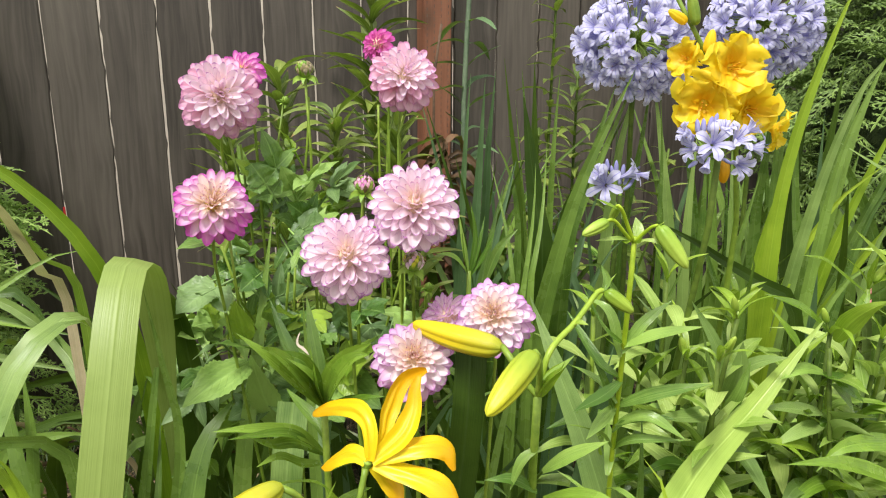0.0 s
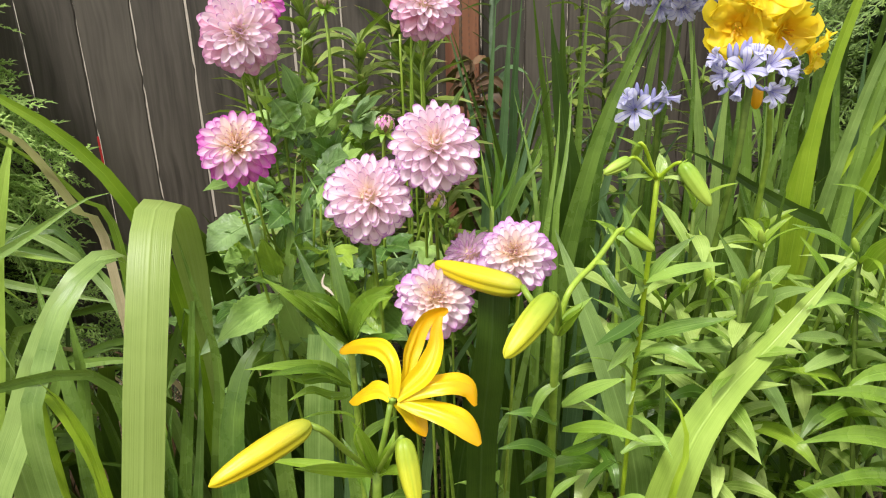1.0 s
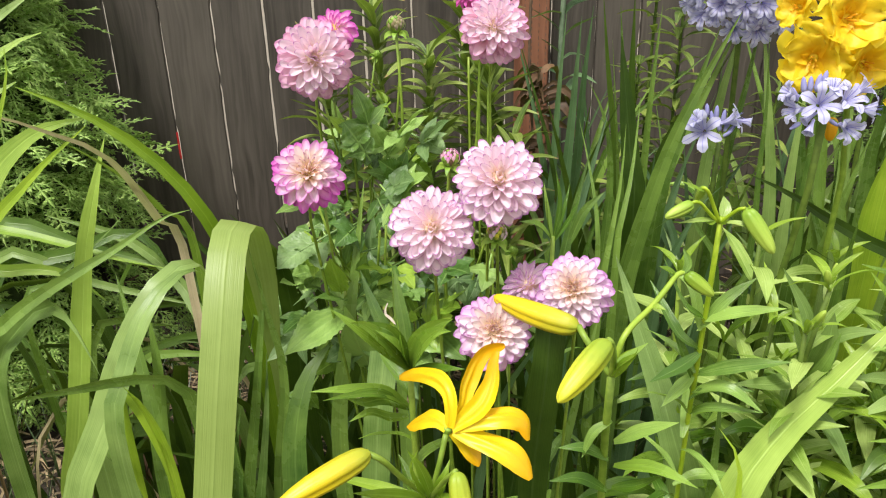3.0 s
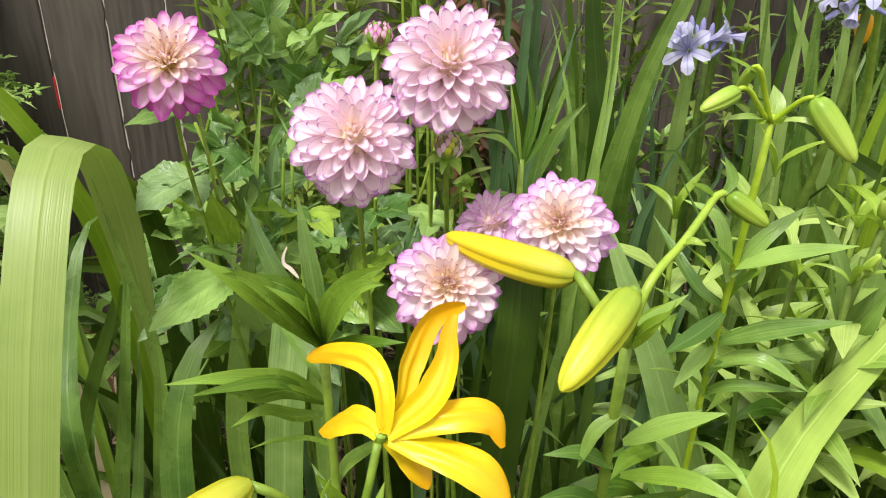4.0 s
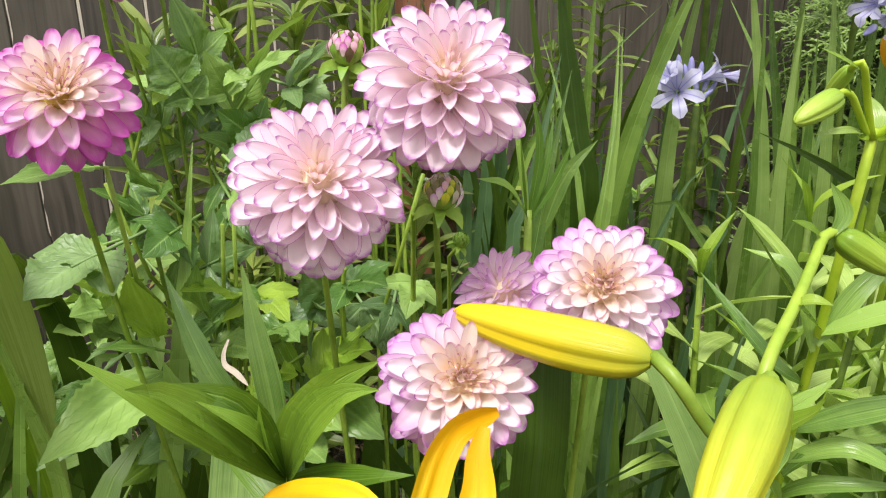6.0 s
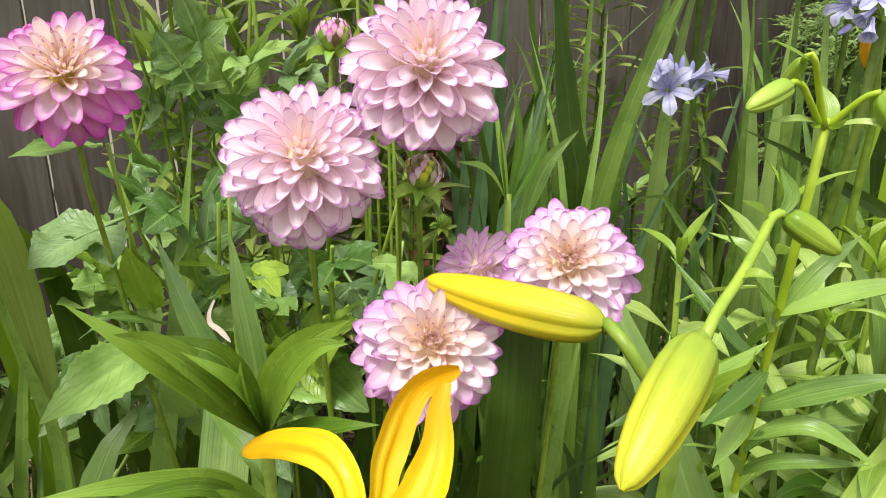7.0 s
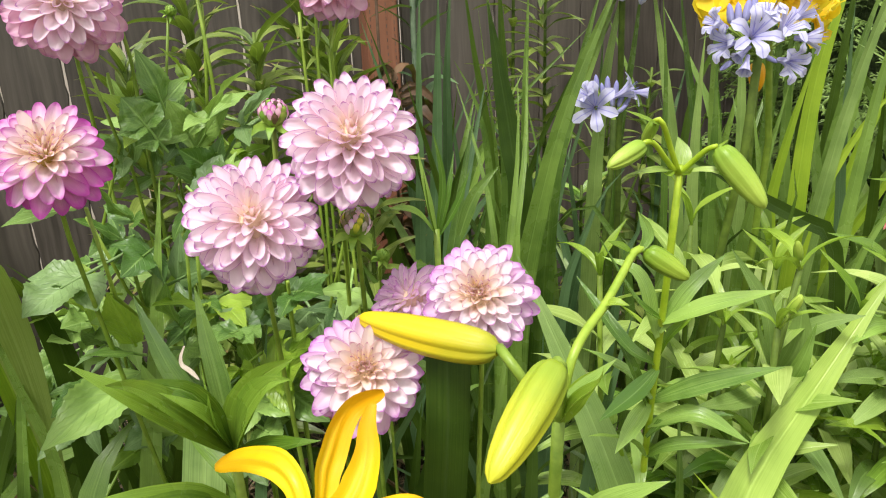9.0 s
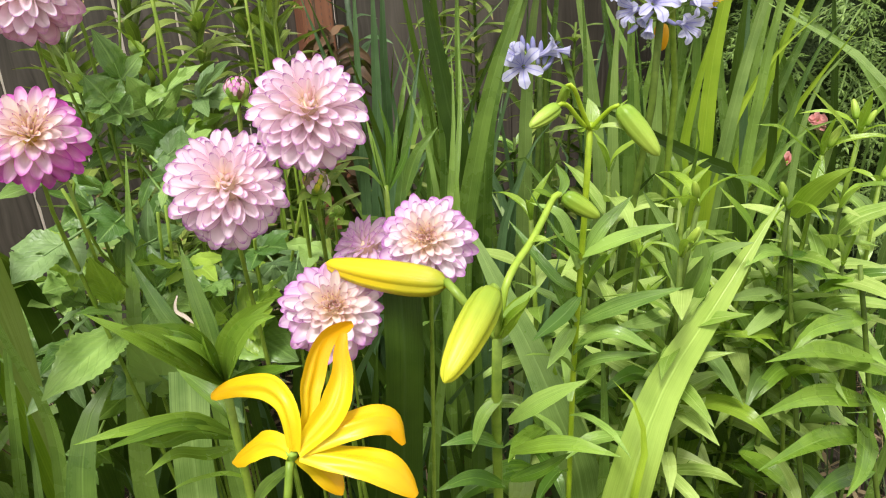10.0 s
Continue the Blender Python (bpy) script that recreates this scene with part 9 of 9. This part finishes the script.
leaf(rightgrass, ((0.5710, 1.2600, 0.0000), (0.5776, 1.2300, 0.3082), (0.5843, 1.2000, 0.6164), (0.6031, 1.2000, 0.8344), (0.6266, 1.2000, 0.9901), (0.6799, 1.2000, 1.1523)), 0.0260, 'mid', kind='sword', n=24, seed=299, fold=0.25)
leaf(rightgrass, ((0.5429, 1.3100, 0.0000), (0.5449, 1.2800, 0.3080), (0.5469, 1.2500, 0.6160), (0.5541, 1.2500, 0.8904), (0.5863, 1.2500, 1.0755), (0.6409, 1.2500, 1.2551)), 0.0340, 'bright', kind='sword', n=24, seed=300, fold=0.25)
leaf(rightgrass, ((0.5754, 1.3600, 0.0000), (0.5889, 1.3300, 0.3312), (0.6025, 1.3000, 0.6624), (0.6422, 1.3000, 0.9020), (0.6944, 1.3000, 1.0747), (0.7651, 1.3000, 1.1567)), 0.0300, 'pale', kind='sword', n=24, seed=301, fold=0.25)
leaf(rightgrass, ((0.5548, 1.2600, 0.0000), (0.5790, 1.2300, 0.3083), (0.6033, 1.2000, 0.6166), (0.6437, 1.2000, 0.7383), (0.6919, 1.2000, 0.7875), (0.7634, 1.2000, 0.7979)), 0.0220, 'mid', kind='sword', n=24, seed=302, fold=0.25)
leaf(rightgrass, ((0.6358, 1.3100, 0.0000), (0.6472, 1.2800, 0.2980), (0.6586, 1.2500, 0.5959), (0.6845, 1.2500, 0.7634), (0.7224, 1.2500, 0.8917), (0.7858, 1.2500, 0.9582)), 0.0240, 'mid', kind='sword', n=24, seed=303, fold=0.25)
leaf(rightgrass, ((0.6961, 1.4100, 0.0000), (0.6904, 1.3800, 0.2999), (0.6847, 1.3500, 0.5998), (0.6694, 1.3500, 0.7994), (0.6632, 1.3500, 0.9247), (0.6598, 1.3500, 1.0248)), 0.0260, 'blue', kind='sword', n=24, seed=304, fold=0.25)
leaf(rightgrass, ((0.7290, 1.3600, 0.0000), (0.7330, 1.3300, 0.2878), (0.7369, 1.3000, 0.5755), (0.7454, 1.3000, 0.7285), (0.7693, 1.3000, 0.8326), (0.8277, 1.3000, 0.8934)), 0.0240, 'pale', kind='sword', n=24, seed=305, fold=0.25)
leaf(rightgrass, ((0.5577, 1.3600, 0.0000), (0.5724, 1.3300, 0.3091), (0.5871, 1.3000, 0.6182), (0.6124, 1.3000, 0.7482), (0.6754, 1.3000, 0.8723), (0.7524, 1.3000, 0.9421)), 0.0260, 'bright', kind='sword', n=24, seed=306, fold=0.25)
# Tall stems mostly take a lit pale copy, low ones a shaded deep one.
budding_lily((0.3549, 0.8800, 0.8063), 13, 0.137, 201, 1, 'lilypale', 1.3)
budding_lily((0.3300, 0.8600, 0.7590), 15, 0.105, 202, 2, 'lilypale', 1.3)
budding_lily((0.3219, 0.9500, 0.7226), 12, 0.150, 203, 1, 'lilypale', 1.3)
budding_lily((0.5067, 0.9500, 0.7612), 14, 0.130, 204, 2, 'lilypale', 1.3)
budding_lily((0.5768, 1.0000, 0.8087), 11, 0.137, 205, 1, 'lilypale', 1.3)
budding_lily((0.6395, 1.0200, 0.8247), 13, 0.143, 206, 2, 'lilypale', 1.3)
budding_lily((0.7620, 1.1200, 0.7122), 15, 0.150, 207, 1, 'lilypale', 1.3)
budding_lily((0.4852, 1.0200, 0.5979), 12, 0.130, 208, 1, 'lilydeepshade', 1.3)
budding_lily((0.5482, 1.0500, 0.6321), 14, 0.137, 209, 0, 'lilydeepshade', 1.3)
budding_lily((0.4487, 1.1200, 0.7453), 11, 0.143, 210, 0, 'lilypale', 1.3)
budding_lily((0.6287, 1.0800, 0.6179), 13, 0.150, 211, 0, 'lilydeepshade', 1.3)
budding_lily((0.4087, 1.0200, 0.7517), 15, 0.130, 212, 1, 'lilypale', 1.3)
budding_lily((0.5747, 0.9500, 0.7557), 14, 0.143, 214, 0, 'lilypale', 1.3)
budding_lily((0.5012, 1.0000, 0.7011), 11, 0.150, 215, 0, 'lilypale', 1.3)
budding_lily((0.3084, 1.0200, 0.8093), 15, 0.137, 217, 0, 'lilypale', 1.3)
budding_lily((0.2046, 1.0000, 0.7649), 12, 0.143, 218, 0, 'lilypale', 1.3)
budding_lily((0.2034, 0.9000, 0.5796), 14, 0.150, 219, 0, 'lilydeepshade', 1.3)
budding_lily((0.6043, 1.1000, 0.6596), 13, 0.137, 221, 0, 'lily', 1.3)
budding_lily((0.3908, 1.0500, 0.6232), 15, 0.143, 222, 0, 'lilydeepshade', 1.3)
budding_lily((0.2745, 1.0000, 0.6633), 12, 0.150, 223, 0, 'lily', 1.3)
lily_e = thing("leafy_lily", (0.6159, 0.9000, 0.0000), "lily with broad drooping glossy leaves on a purplish stem", "lily")
stem(lily_e, ((0.6924, 0.9400, 0.0000), (0.6924, 0.9000, 0.2112), (0.6442, 0.9000, 0.4025), (0.6067, 0.9000, 0.5665), (0.5896, 0.9200, 0.6914)), 0.0042, 0.0030, 'stemdark', 'stem')
stem(lily_e, ((0.5495, 0.9200, 0.0000), (0.5495, 0.8800, 0.2618), (0.5244, 0.9000, 0.4776), (0.5085, 0.9200, 0.6332), (0.4979, 0.9300, 0.7493)), 0.0042, 0.0030, 'stemdark', 'stem')
# Deep colour on these low leaves paints in the shade under taller stems.
leaf(lily_e, ((0.6198, 0.9000, 0.5662), (0.5061, 0.8400, 0.6304), (0.4420, 0.8000, 0.6608), (0.3877, 0.7800, 0.6692)), 0.0260, 'lilydeepshade', kind='lance', n=12, seed=307, fold=0.3, twist=-3, facing=(0.1, -0.55, 0.9))
leaf(lily_e, ((0.6219, 0.9000, 0.5036), (0.5083, 0.8400, 0.5714), (0.4375, 0.8000, 0.6004), (0.3856, 0.7800, 0.6018)), 0.0300, 'lilydeepshade', kind='lance', n=12, seed=308, fold=0.3, twist=-16, facing=(0.1, -0.55, 0.9))
leaf(lily_e, ((0.6314, 0.9000, 0.4508), (0.5251, 0.8400, 0.5090), (0.4531, 0.8000, 0.5334), (0.3949, 0.7800, 0.5311)), 0.0300, 'lilydeepshade', kind='lance', n=12, seed=309, fold=0.3, twist=21, facing=(0.1, -0.55, 0.9))
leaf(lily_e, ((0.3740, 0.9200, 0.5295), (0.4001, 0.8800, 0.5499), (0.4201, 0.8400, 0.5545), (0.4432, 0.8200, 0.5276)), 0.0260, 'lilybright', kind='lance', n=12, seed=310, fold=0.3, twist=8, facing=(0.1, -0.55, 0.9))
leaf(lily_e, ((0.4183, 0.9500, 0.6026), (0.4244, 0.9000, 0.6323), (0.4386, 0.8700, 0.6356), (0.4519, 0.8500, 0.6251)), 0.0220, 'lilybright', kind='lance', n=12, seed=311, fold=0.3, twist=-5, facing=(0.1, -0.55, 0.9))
leaf(lily_e, ((0.6223, 0.9000, 0.4658), (0.5634, 0.8300, 0.4895), (0.5364, 0.8000, 0.4853), (0.5084, 0.7800, 0.4750)), 0.0340, 'lilydeepshade', kind='lance', n=12, seed=312, fold=0.3, twist=-18, facing=(0.1, -0.55, 0.9))
leaf(lily_e, ((0.6136, 0.9000, 0.5280), (0.5791, 0.8400, 0.5525), (0.5755, 0.8200, 0.5393), (0.5643, 0.8000, 0.5244)), 0.0340, 'lilydeepshade', kind='lance', n=12, seed=313, fold=0.3, twist=19, facing=(0.1, -0.55, 0.9))
leaf(lily_e, ((0.5511, 0.9500, 0.5388), (0.5033, 0.9200, 0.5574), (0.4663, 0.9000, 0.5466), (0.4459, 0.9000, 0.5214)), 0.0220, 'lilydeepshade', kind='lance', n=12, seed=314, fold=0.3, twist=6, facing=(0.1, -0.55, 0.9))
leaf(lily_e, ((0.6190, 1.0000, 0.6115), (0.5343, 0.9500, 0.6384), (0.4777, 0.9300, 0.6323)), 0.0260, 'lilydeepshade', kind='lance', n=12, seed=315, fold=0.3, twist=-7, facing=(0.1, -0.55, 0.9))
leaf(lily_e, ((0.5566, 0.9500, 0.6435), (0.5776, 0.9200, 0.6665), (0.6089, 0.9000, 0.6567)), 0.0300, 'lilydeepshade', kind='lance', n=12, seed=316, fold=0.3, twist=-20, facing=(0.1, -0.55, 0.9))
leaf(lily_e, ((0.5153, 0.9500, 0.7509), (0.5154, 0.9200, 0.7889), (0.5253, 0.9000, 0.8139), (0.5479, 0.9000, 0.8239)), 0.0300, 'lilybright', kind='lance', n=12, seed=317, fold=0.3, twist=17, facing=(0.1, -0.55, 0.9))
leaf(lily_e, ((0.5065, 0.9500, 0.7626), (0.4579, 0.9300, 0.8021), (0.4233, 0.9200, 0.8186), (0.4007, 0.9200, 0.8262)), 0.0200, 'lilydeepshade', kind='lance', n=12, seed=318, fold=0.3, twist=4, facing=(0.1, -0.55, 0.9))
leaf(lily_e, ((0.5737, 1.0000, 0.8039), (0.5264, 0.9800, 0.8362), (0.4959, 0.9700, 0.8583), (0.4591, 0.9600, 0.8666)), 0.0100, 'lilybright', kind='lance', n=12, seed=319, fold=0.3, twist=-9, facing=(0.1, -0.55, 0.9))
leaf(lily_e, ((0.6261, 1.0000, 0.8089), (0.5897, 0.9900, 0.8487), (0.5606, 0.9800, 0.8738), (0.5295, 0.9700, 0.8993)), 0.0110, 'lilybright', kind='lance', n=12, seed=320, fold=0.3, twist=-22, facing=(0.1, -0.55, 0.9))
leaf(lily_e, ((0.4956, 0.9500, 0.7053), (0.5051, 0.9200, 0.7128), (0.5144, 0.9000, 0.7057), (0.5346, 0.9000, 0.6886)), 0.0220, 'lilydeepshade', kind='lance', n=12, seed=321, fold=0.3, twist=15, facing=(0.1, -0.55, 0.9))
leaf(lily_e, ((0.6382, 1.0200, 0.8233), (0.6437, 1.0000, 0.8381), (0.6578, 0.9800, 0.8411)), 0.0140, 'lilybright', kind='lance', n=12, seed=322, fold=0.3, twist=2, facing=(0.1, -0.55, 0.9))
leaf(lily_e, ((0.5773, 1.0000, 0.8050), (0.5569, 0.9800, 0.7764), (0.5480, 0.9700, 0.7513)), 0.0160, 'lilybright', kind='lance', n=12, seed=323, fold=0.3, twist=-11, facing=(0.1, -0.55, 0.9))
leaf(lily_e, ((0.6160, 0.9200, 0.6186), (0.5389, 0.8800, 0.6423), (0.4899, 0.8600, 0.6449), (0.4597, 0.8500, 0.6181)), 0.0260, 'lilydeepshade', kind='lance', n=12, seed=324, fold=0.3, twist=-24, facing=(0.1, -0.55, 0.9))
leaf(lily_e, ((0.4627, 0.9200, 0.4371), (0.4785, 0.8800, 0.4389), (0.4997, 0.8600, 0.4159)), 0.0260, 'lilydeepshade', kind='lance', n=12, seed=325, fold=0.3, twist=13, facing=(0.1, -0.55, 0.9))
leaf(lily_e, ((0.5184, 0.9200, 0.5593), (0.5238, 0.8800, 0.5507), (0.5369, 0.8600, 0.5213)), 0.0240, 'lilydeepshade', kind='lance', n=12, seed=326, fold=0.3, twist=0, facing=(0.1, -0.55, 0.9))
leaf(lily_e, ((0.6460, 0.9000, 0.3928), (0.5601, 0.8600, 0.4228), (0.5035, 0.8400, 0.4058)), 0.0280, 'lilydeepshade', kind='lance', n=12, seed=327, fold=0.3, twist=-13, facing=(0.1, -0.55, 0.9))
pinks = thing("pink_flower_plant", (1.0793, 1.7500, 0.0000), "small plant with a few salmon pink blooms in the shade", "flower")
stem(pinks, ((1.0294, 1.7500, 0.0000), (1.0094, 1.7500, 0.3374), (1.0094, 1.7200, 0.5624)), 0.002, 0.0016, 'stemdark')
pink_bloom(pinks, (1.0094, 1.7200, 0.5624), 0.026, 1392)
stem(pinks, ((1.0433, 1.7300, 0.0000), (1.0233, 1.7300, 0.3333), (1.0233, 1.7000, 0.5554)), 0.002, 0.0016, 'stemdark')
pink_bloom(pinks, (1.0233, 1.7000, 0.5554), 0.018, 1410)
stem(pinks, ((1.1494, 1.8300, 0.0000), (1.1294, 1.8300, 0.3807), (1.1294, 1.8000, 0.6345)), 0.002, 0.0016, 'stemdark')
pink_bloom(pinks, (1.1294, 1.8000, 0.6345), 0.020, 1446)
stem(pinks, ((1.1506, 1.8300, 0.0000), (1.1306, 1.8300, 0.3771), (1.1306, 1.8000, 0.6285)), 0.002, 0.0016, 'stemdark')
pink_bloom(pinks, (1.1306, 1.8000, 0.6285), 0.022, 1557)
stem(pinks, ((1.0330, 1.7500, 0.0000), (1.0130, 1.7500, 0.3306), (1.0130, 1.7200, 0.5509)), 0.002, 0.0016, 'stemdark')
pink_bloom(pinks, (1.0130, 1.7200, 0.5509), 0.022, 1500)
budding_lily((0.4277, 1.0000, 0.5908), 15, 0.135, 424, 0, 'lilydeepshade', 1.4)
budding_lily((0.3629, 1.0200, 0.6148), 15, 0.135, 425, 0, 'lilydeepshade', 1.4)
budding_lily((0.5035, 0.9700, 0.6525), 12, 0.135, 426, 0, 'lilydeepshade', 1.3)
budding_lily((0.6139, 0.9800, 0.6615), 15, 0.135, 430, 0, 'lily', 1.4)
budding_lily((0.4735, 1.0000, 0.5632), 15, 0.135, 431, 0, 'lilydeepshade', 1.4)

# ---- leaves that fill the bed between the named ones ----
# Low clumps are coloured mostly dark, so that the gaps look shaded.
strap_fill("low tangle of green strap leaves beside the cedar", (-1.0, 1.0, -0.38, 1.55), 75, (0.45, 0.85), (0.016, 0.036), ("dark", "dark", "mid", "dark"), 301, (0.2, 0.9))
strap_fill("strap leaves under the dahlias, coloured dark for the shade there", (-0.38, 0.92, 0.18, 1.35), 60, (0.45, 0.80), (0.014, 0.034), ("dark", "dark", "dark", "blue"), 302, (0.05, 0.45))
strap_fill("green sword leaves behind the flowers", (0.05, 1.30, 0.75, 1.95), 30, (0.55, 0.95), (0.018, 0.034), ("dark", "mid", "blue", "pale"), 303, (0.08, 0.55), "gladiolus_leaves")
strap_fill("tall green sword leaves in a thick sheaf", (0.55, 1.35, 1.35, 2.2), 50, (0.7, 1.15), (0.022, 0.040), ("mid", "dark", "mid", "pale"), 304, (0.05, 0.5), "gladiolus_leaves")
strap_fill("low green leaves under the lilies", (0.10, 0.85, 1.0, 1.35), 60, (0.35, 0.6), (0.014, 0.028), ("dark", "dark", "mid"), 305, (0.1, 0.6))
strap_fill("slender grey-green sword leaves before the fence", (0.0, 1.40, 0.36, 1.78), 34, (0.8, 1.15), (0.013, 0.026), ("blue", "mid", "dark", "blue"), 306, (0.05, 0.32), "gladiolus_leaves")
strap_fill("broad green sword leaves at the end of the bed", (0.88, 1.30, 1.30, 1.80), 14, (0.65, 1.1), (0.022, 0.040), ("mid", "dark", "mid", "pale"), 307, (0.15, 0.6), "gladiolus_leaves")

def dry_tangle(label, box, count, low, high, seed):
    """Dead strap leaves, bent and crossing one another low in a clump."""
    rng = random.Random(seed)
    p = thing("dry_leaf_tangle", ((box[0] + box[2]) / 2, (box[1] + box[3]) / 2, 0), label, "dry leaves")
    for k in range(count):
        b = Vector((rng.uniform(box[0], box[2]), rng.uniform(box[1], box[3]), 0))
        a, ln, h = rng.uniform(0, 6.28), rng.uniform(0.25, 0.6), rng.uniform(low, high)
        d = Vector((math.cos(a), 0.5 * math.sin(a), 0))
        pts = (b, b + d * (0.15 * ln) + Vector((0, 0, 0.8 * h)), b + d * (0.45 * ln) + Vector((0, 0, h)), b + d * ln + Vector((0, 0, h * rng.uniform(0.15, 0.8))))
        leaf(p, pts, rng.uniform(0.006, 0.018), rng.choice(("dry", "withered", "dry", "withered")), kind="strap", fold=rng.uniform(0.3, 0.7), n=12, across=2,
             twist=rng.uniform(-220, 220), wave=0.1, seed=k, facing=(rng.uniform(-0.6, 0.6), -1, 0.3))


dry_tangle("straw-coloured dead strap leaves tangled under the green ones", (-1.05, 0.95, -0.55, 1.45), 30, 0.10, 0.40, 351)
dry_tangle("brown dead leaves lying low under the dahlias and lilies", (-0.3, 0.95, 0.75, 1.3), 36, 0.08, 0.40, 352)

# ---- lilies before the fence and among the bed ----
def leafy_lily(at, height, leaves, length, mat, seed, label, lean=(0, 0), wide=0.8, climb=(0, 40), stemmat="stemdark", lo=0.25, name="leafy_lily"):
    p = thing(name, (at[0], at[1], 0), label, "lily")
    top = Vector((at[0] + lean[0], at[1] + lean[1], height))
    lily_stalk(p, ((at[0], at[1], 0), (at[0] + 0.3 * lean[0], at[1] + 0.3 * lean[1], 0.55 * height), top), 0.006, 0.003, leaves, length, mat, seed, lo, 1.0, wide, climb, stemmat)
    return p


for at, h, n, ln, mat, sd, lean in (
        ((-0.19, 1.80), 1.33, 120, 0.17, "lilydark", 1, (0.0, -0.03)), ((-0.36, 1.72), 1.10, 105, 0.17, "lilydark", 2, (-0.03, -0.05)),
        ((-0.26, 1.58), 1.02, 105, 0.16, "lilydark", 3, (0.02, -0.05)), ((-0.48, 1.66), 0.98, 95, 0.16, "lilydark", 4, (-0.03, 0)),
        ((-0.14, 1.62), 1.0, 105, 0.15, "lilydark", 5, (0.02, 0)), ((-0.30, 1.40), 0.88, 60, 0.15, "lilydark", 15, (-0.02, 0)), ((-0.08, 1.48), 0.86, 60, 0.14, "lilydark", 16, (0.02, 0))):
    leafy_lily(at, h, n, ln, mat, sd, "tall lily stem with dense dark narrow leaves near the fence", lean, 1.0, (-5, 45), "stemdark", 0.3)
for at, h, n, ln, mat, sd, lean in (
        ((0.30, 1.86), 1.10, 95, 0.115, "lilydark", 6, (0.0, -0.02)), ((0.20, 1.92), 0.95, 80, 0.115, "lilydark", 7, (0.02, 0)),
        ((0.25, 2.02), 1.42, 70, 0.11, "lilydark", 8, (0.02, 0.03)), ((0.40, 1.80), 0.85, 70, 0.105, "lilydark", 9, (0.03, 0)),
        ((0.10, 1.75), 0.72, 60, 0.11, "lilydark", 10, (0.0, 0)), ((0.52, 1.90), 0.9, 70, 0.11, "lilydark", 11, (0.03, 0)), ((0.34, 1.66), 0.7, 55, 0.11, "lily", 12, (0.0, 0))):
    leafy_lily(at, h, n, ln, mat, sd, "lily stem with many narrow leaves, browning below", lean, 1.25, (-15, 30))


# ---- grey-green stalk and withered leaves before the post ----
def build_grey_stalk():
    p = thing("grey_green_stalk", (0.035, 1.98, 0), "stiff grey-green stalk with paired narrow leaves", "plant")
    stem(p, ((0.035, 1.98, 0), (0.03, 1.97, 0.6), (0.025, 1.96, 1.0), (0.045, 1.96, 1.45)), 0.008, 0.006, "stemgrey")
    rng = random.Random(77)
    for k in range(16):
        z = 0.55 + 0.055 * k
        for sg in (0, 180):
            lily_leaf(p, (0.032, 1.965, z), sg + 70 * (k % 2) - 30 + rng.uniform(-25, 25), rng.uniform(0, 45), rng.uniform(0.08, 0.13), "blue", rng.randrange(8), 1.1)


build_grey_stalk()


def build_withered():
    p = thing("withered_plant", (-0.03, 1.85, 0), "withered brown curled leaves on a dead stalk", "plant")
    stem(p, ((-0.03, 1.85, 0), (-0.02, 1.84, 0.5), (-0.05, 1.83, 1.0), (-0.03, 1.83, 1.2)), 0.004, 0.003, "bark")
    rng = random.Random(78)
    for k in range(84):
        z = rng.uniform(0.50, 0.93)
        a = rng.uniform(0, 6.28)
        d = Vector((math.cos(a), 0.7 * math.sin(a), 0))
        q = Vector((-0.02, 1.83, z))
        ln = rng.uniform(0.04, 0.12)
        leaf(p, (q, q + d * ln * 0.6 + Vector((0, 0, rng.uniform(-0.02, 0.02))), q + d * ln + Vector((0, 0, rng.uniform(-0.06, -0.01)))), rng.uniform(0.010, 0.030), "withered",
             kind="lance", fold=0.6, twist=rng.uniform(-160, 160), n=7, across=2, wave=0.2, seed=k)


build_withered()
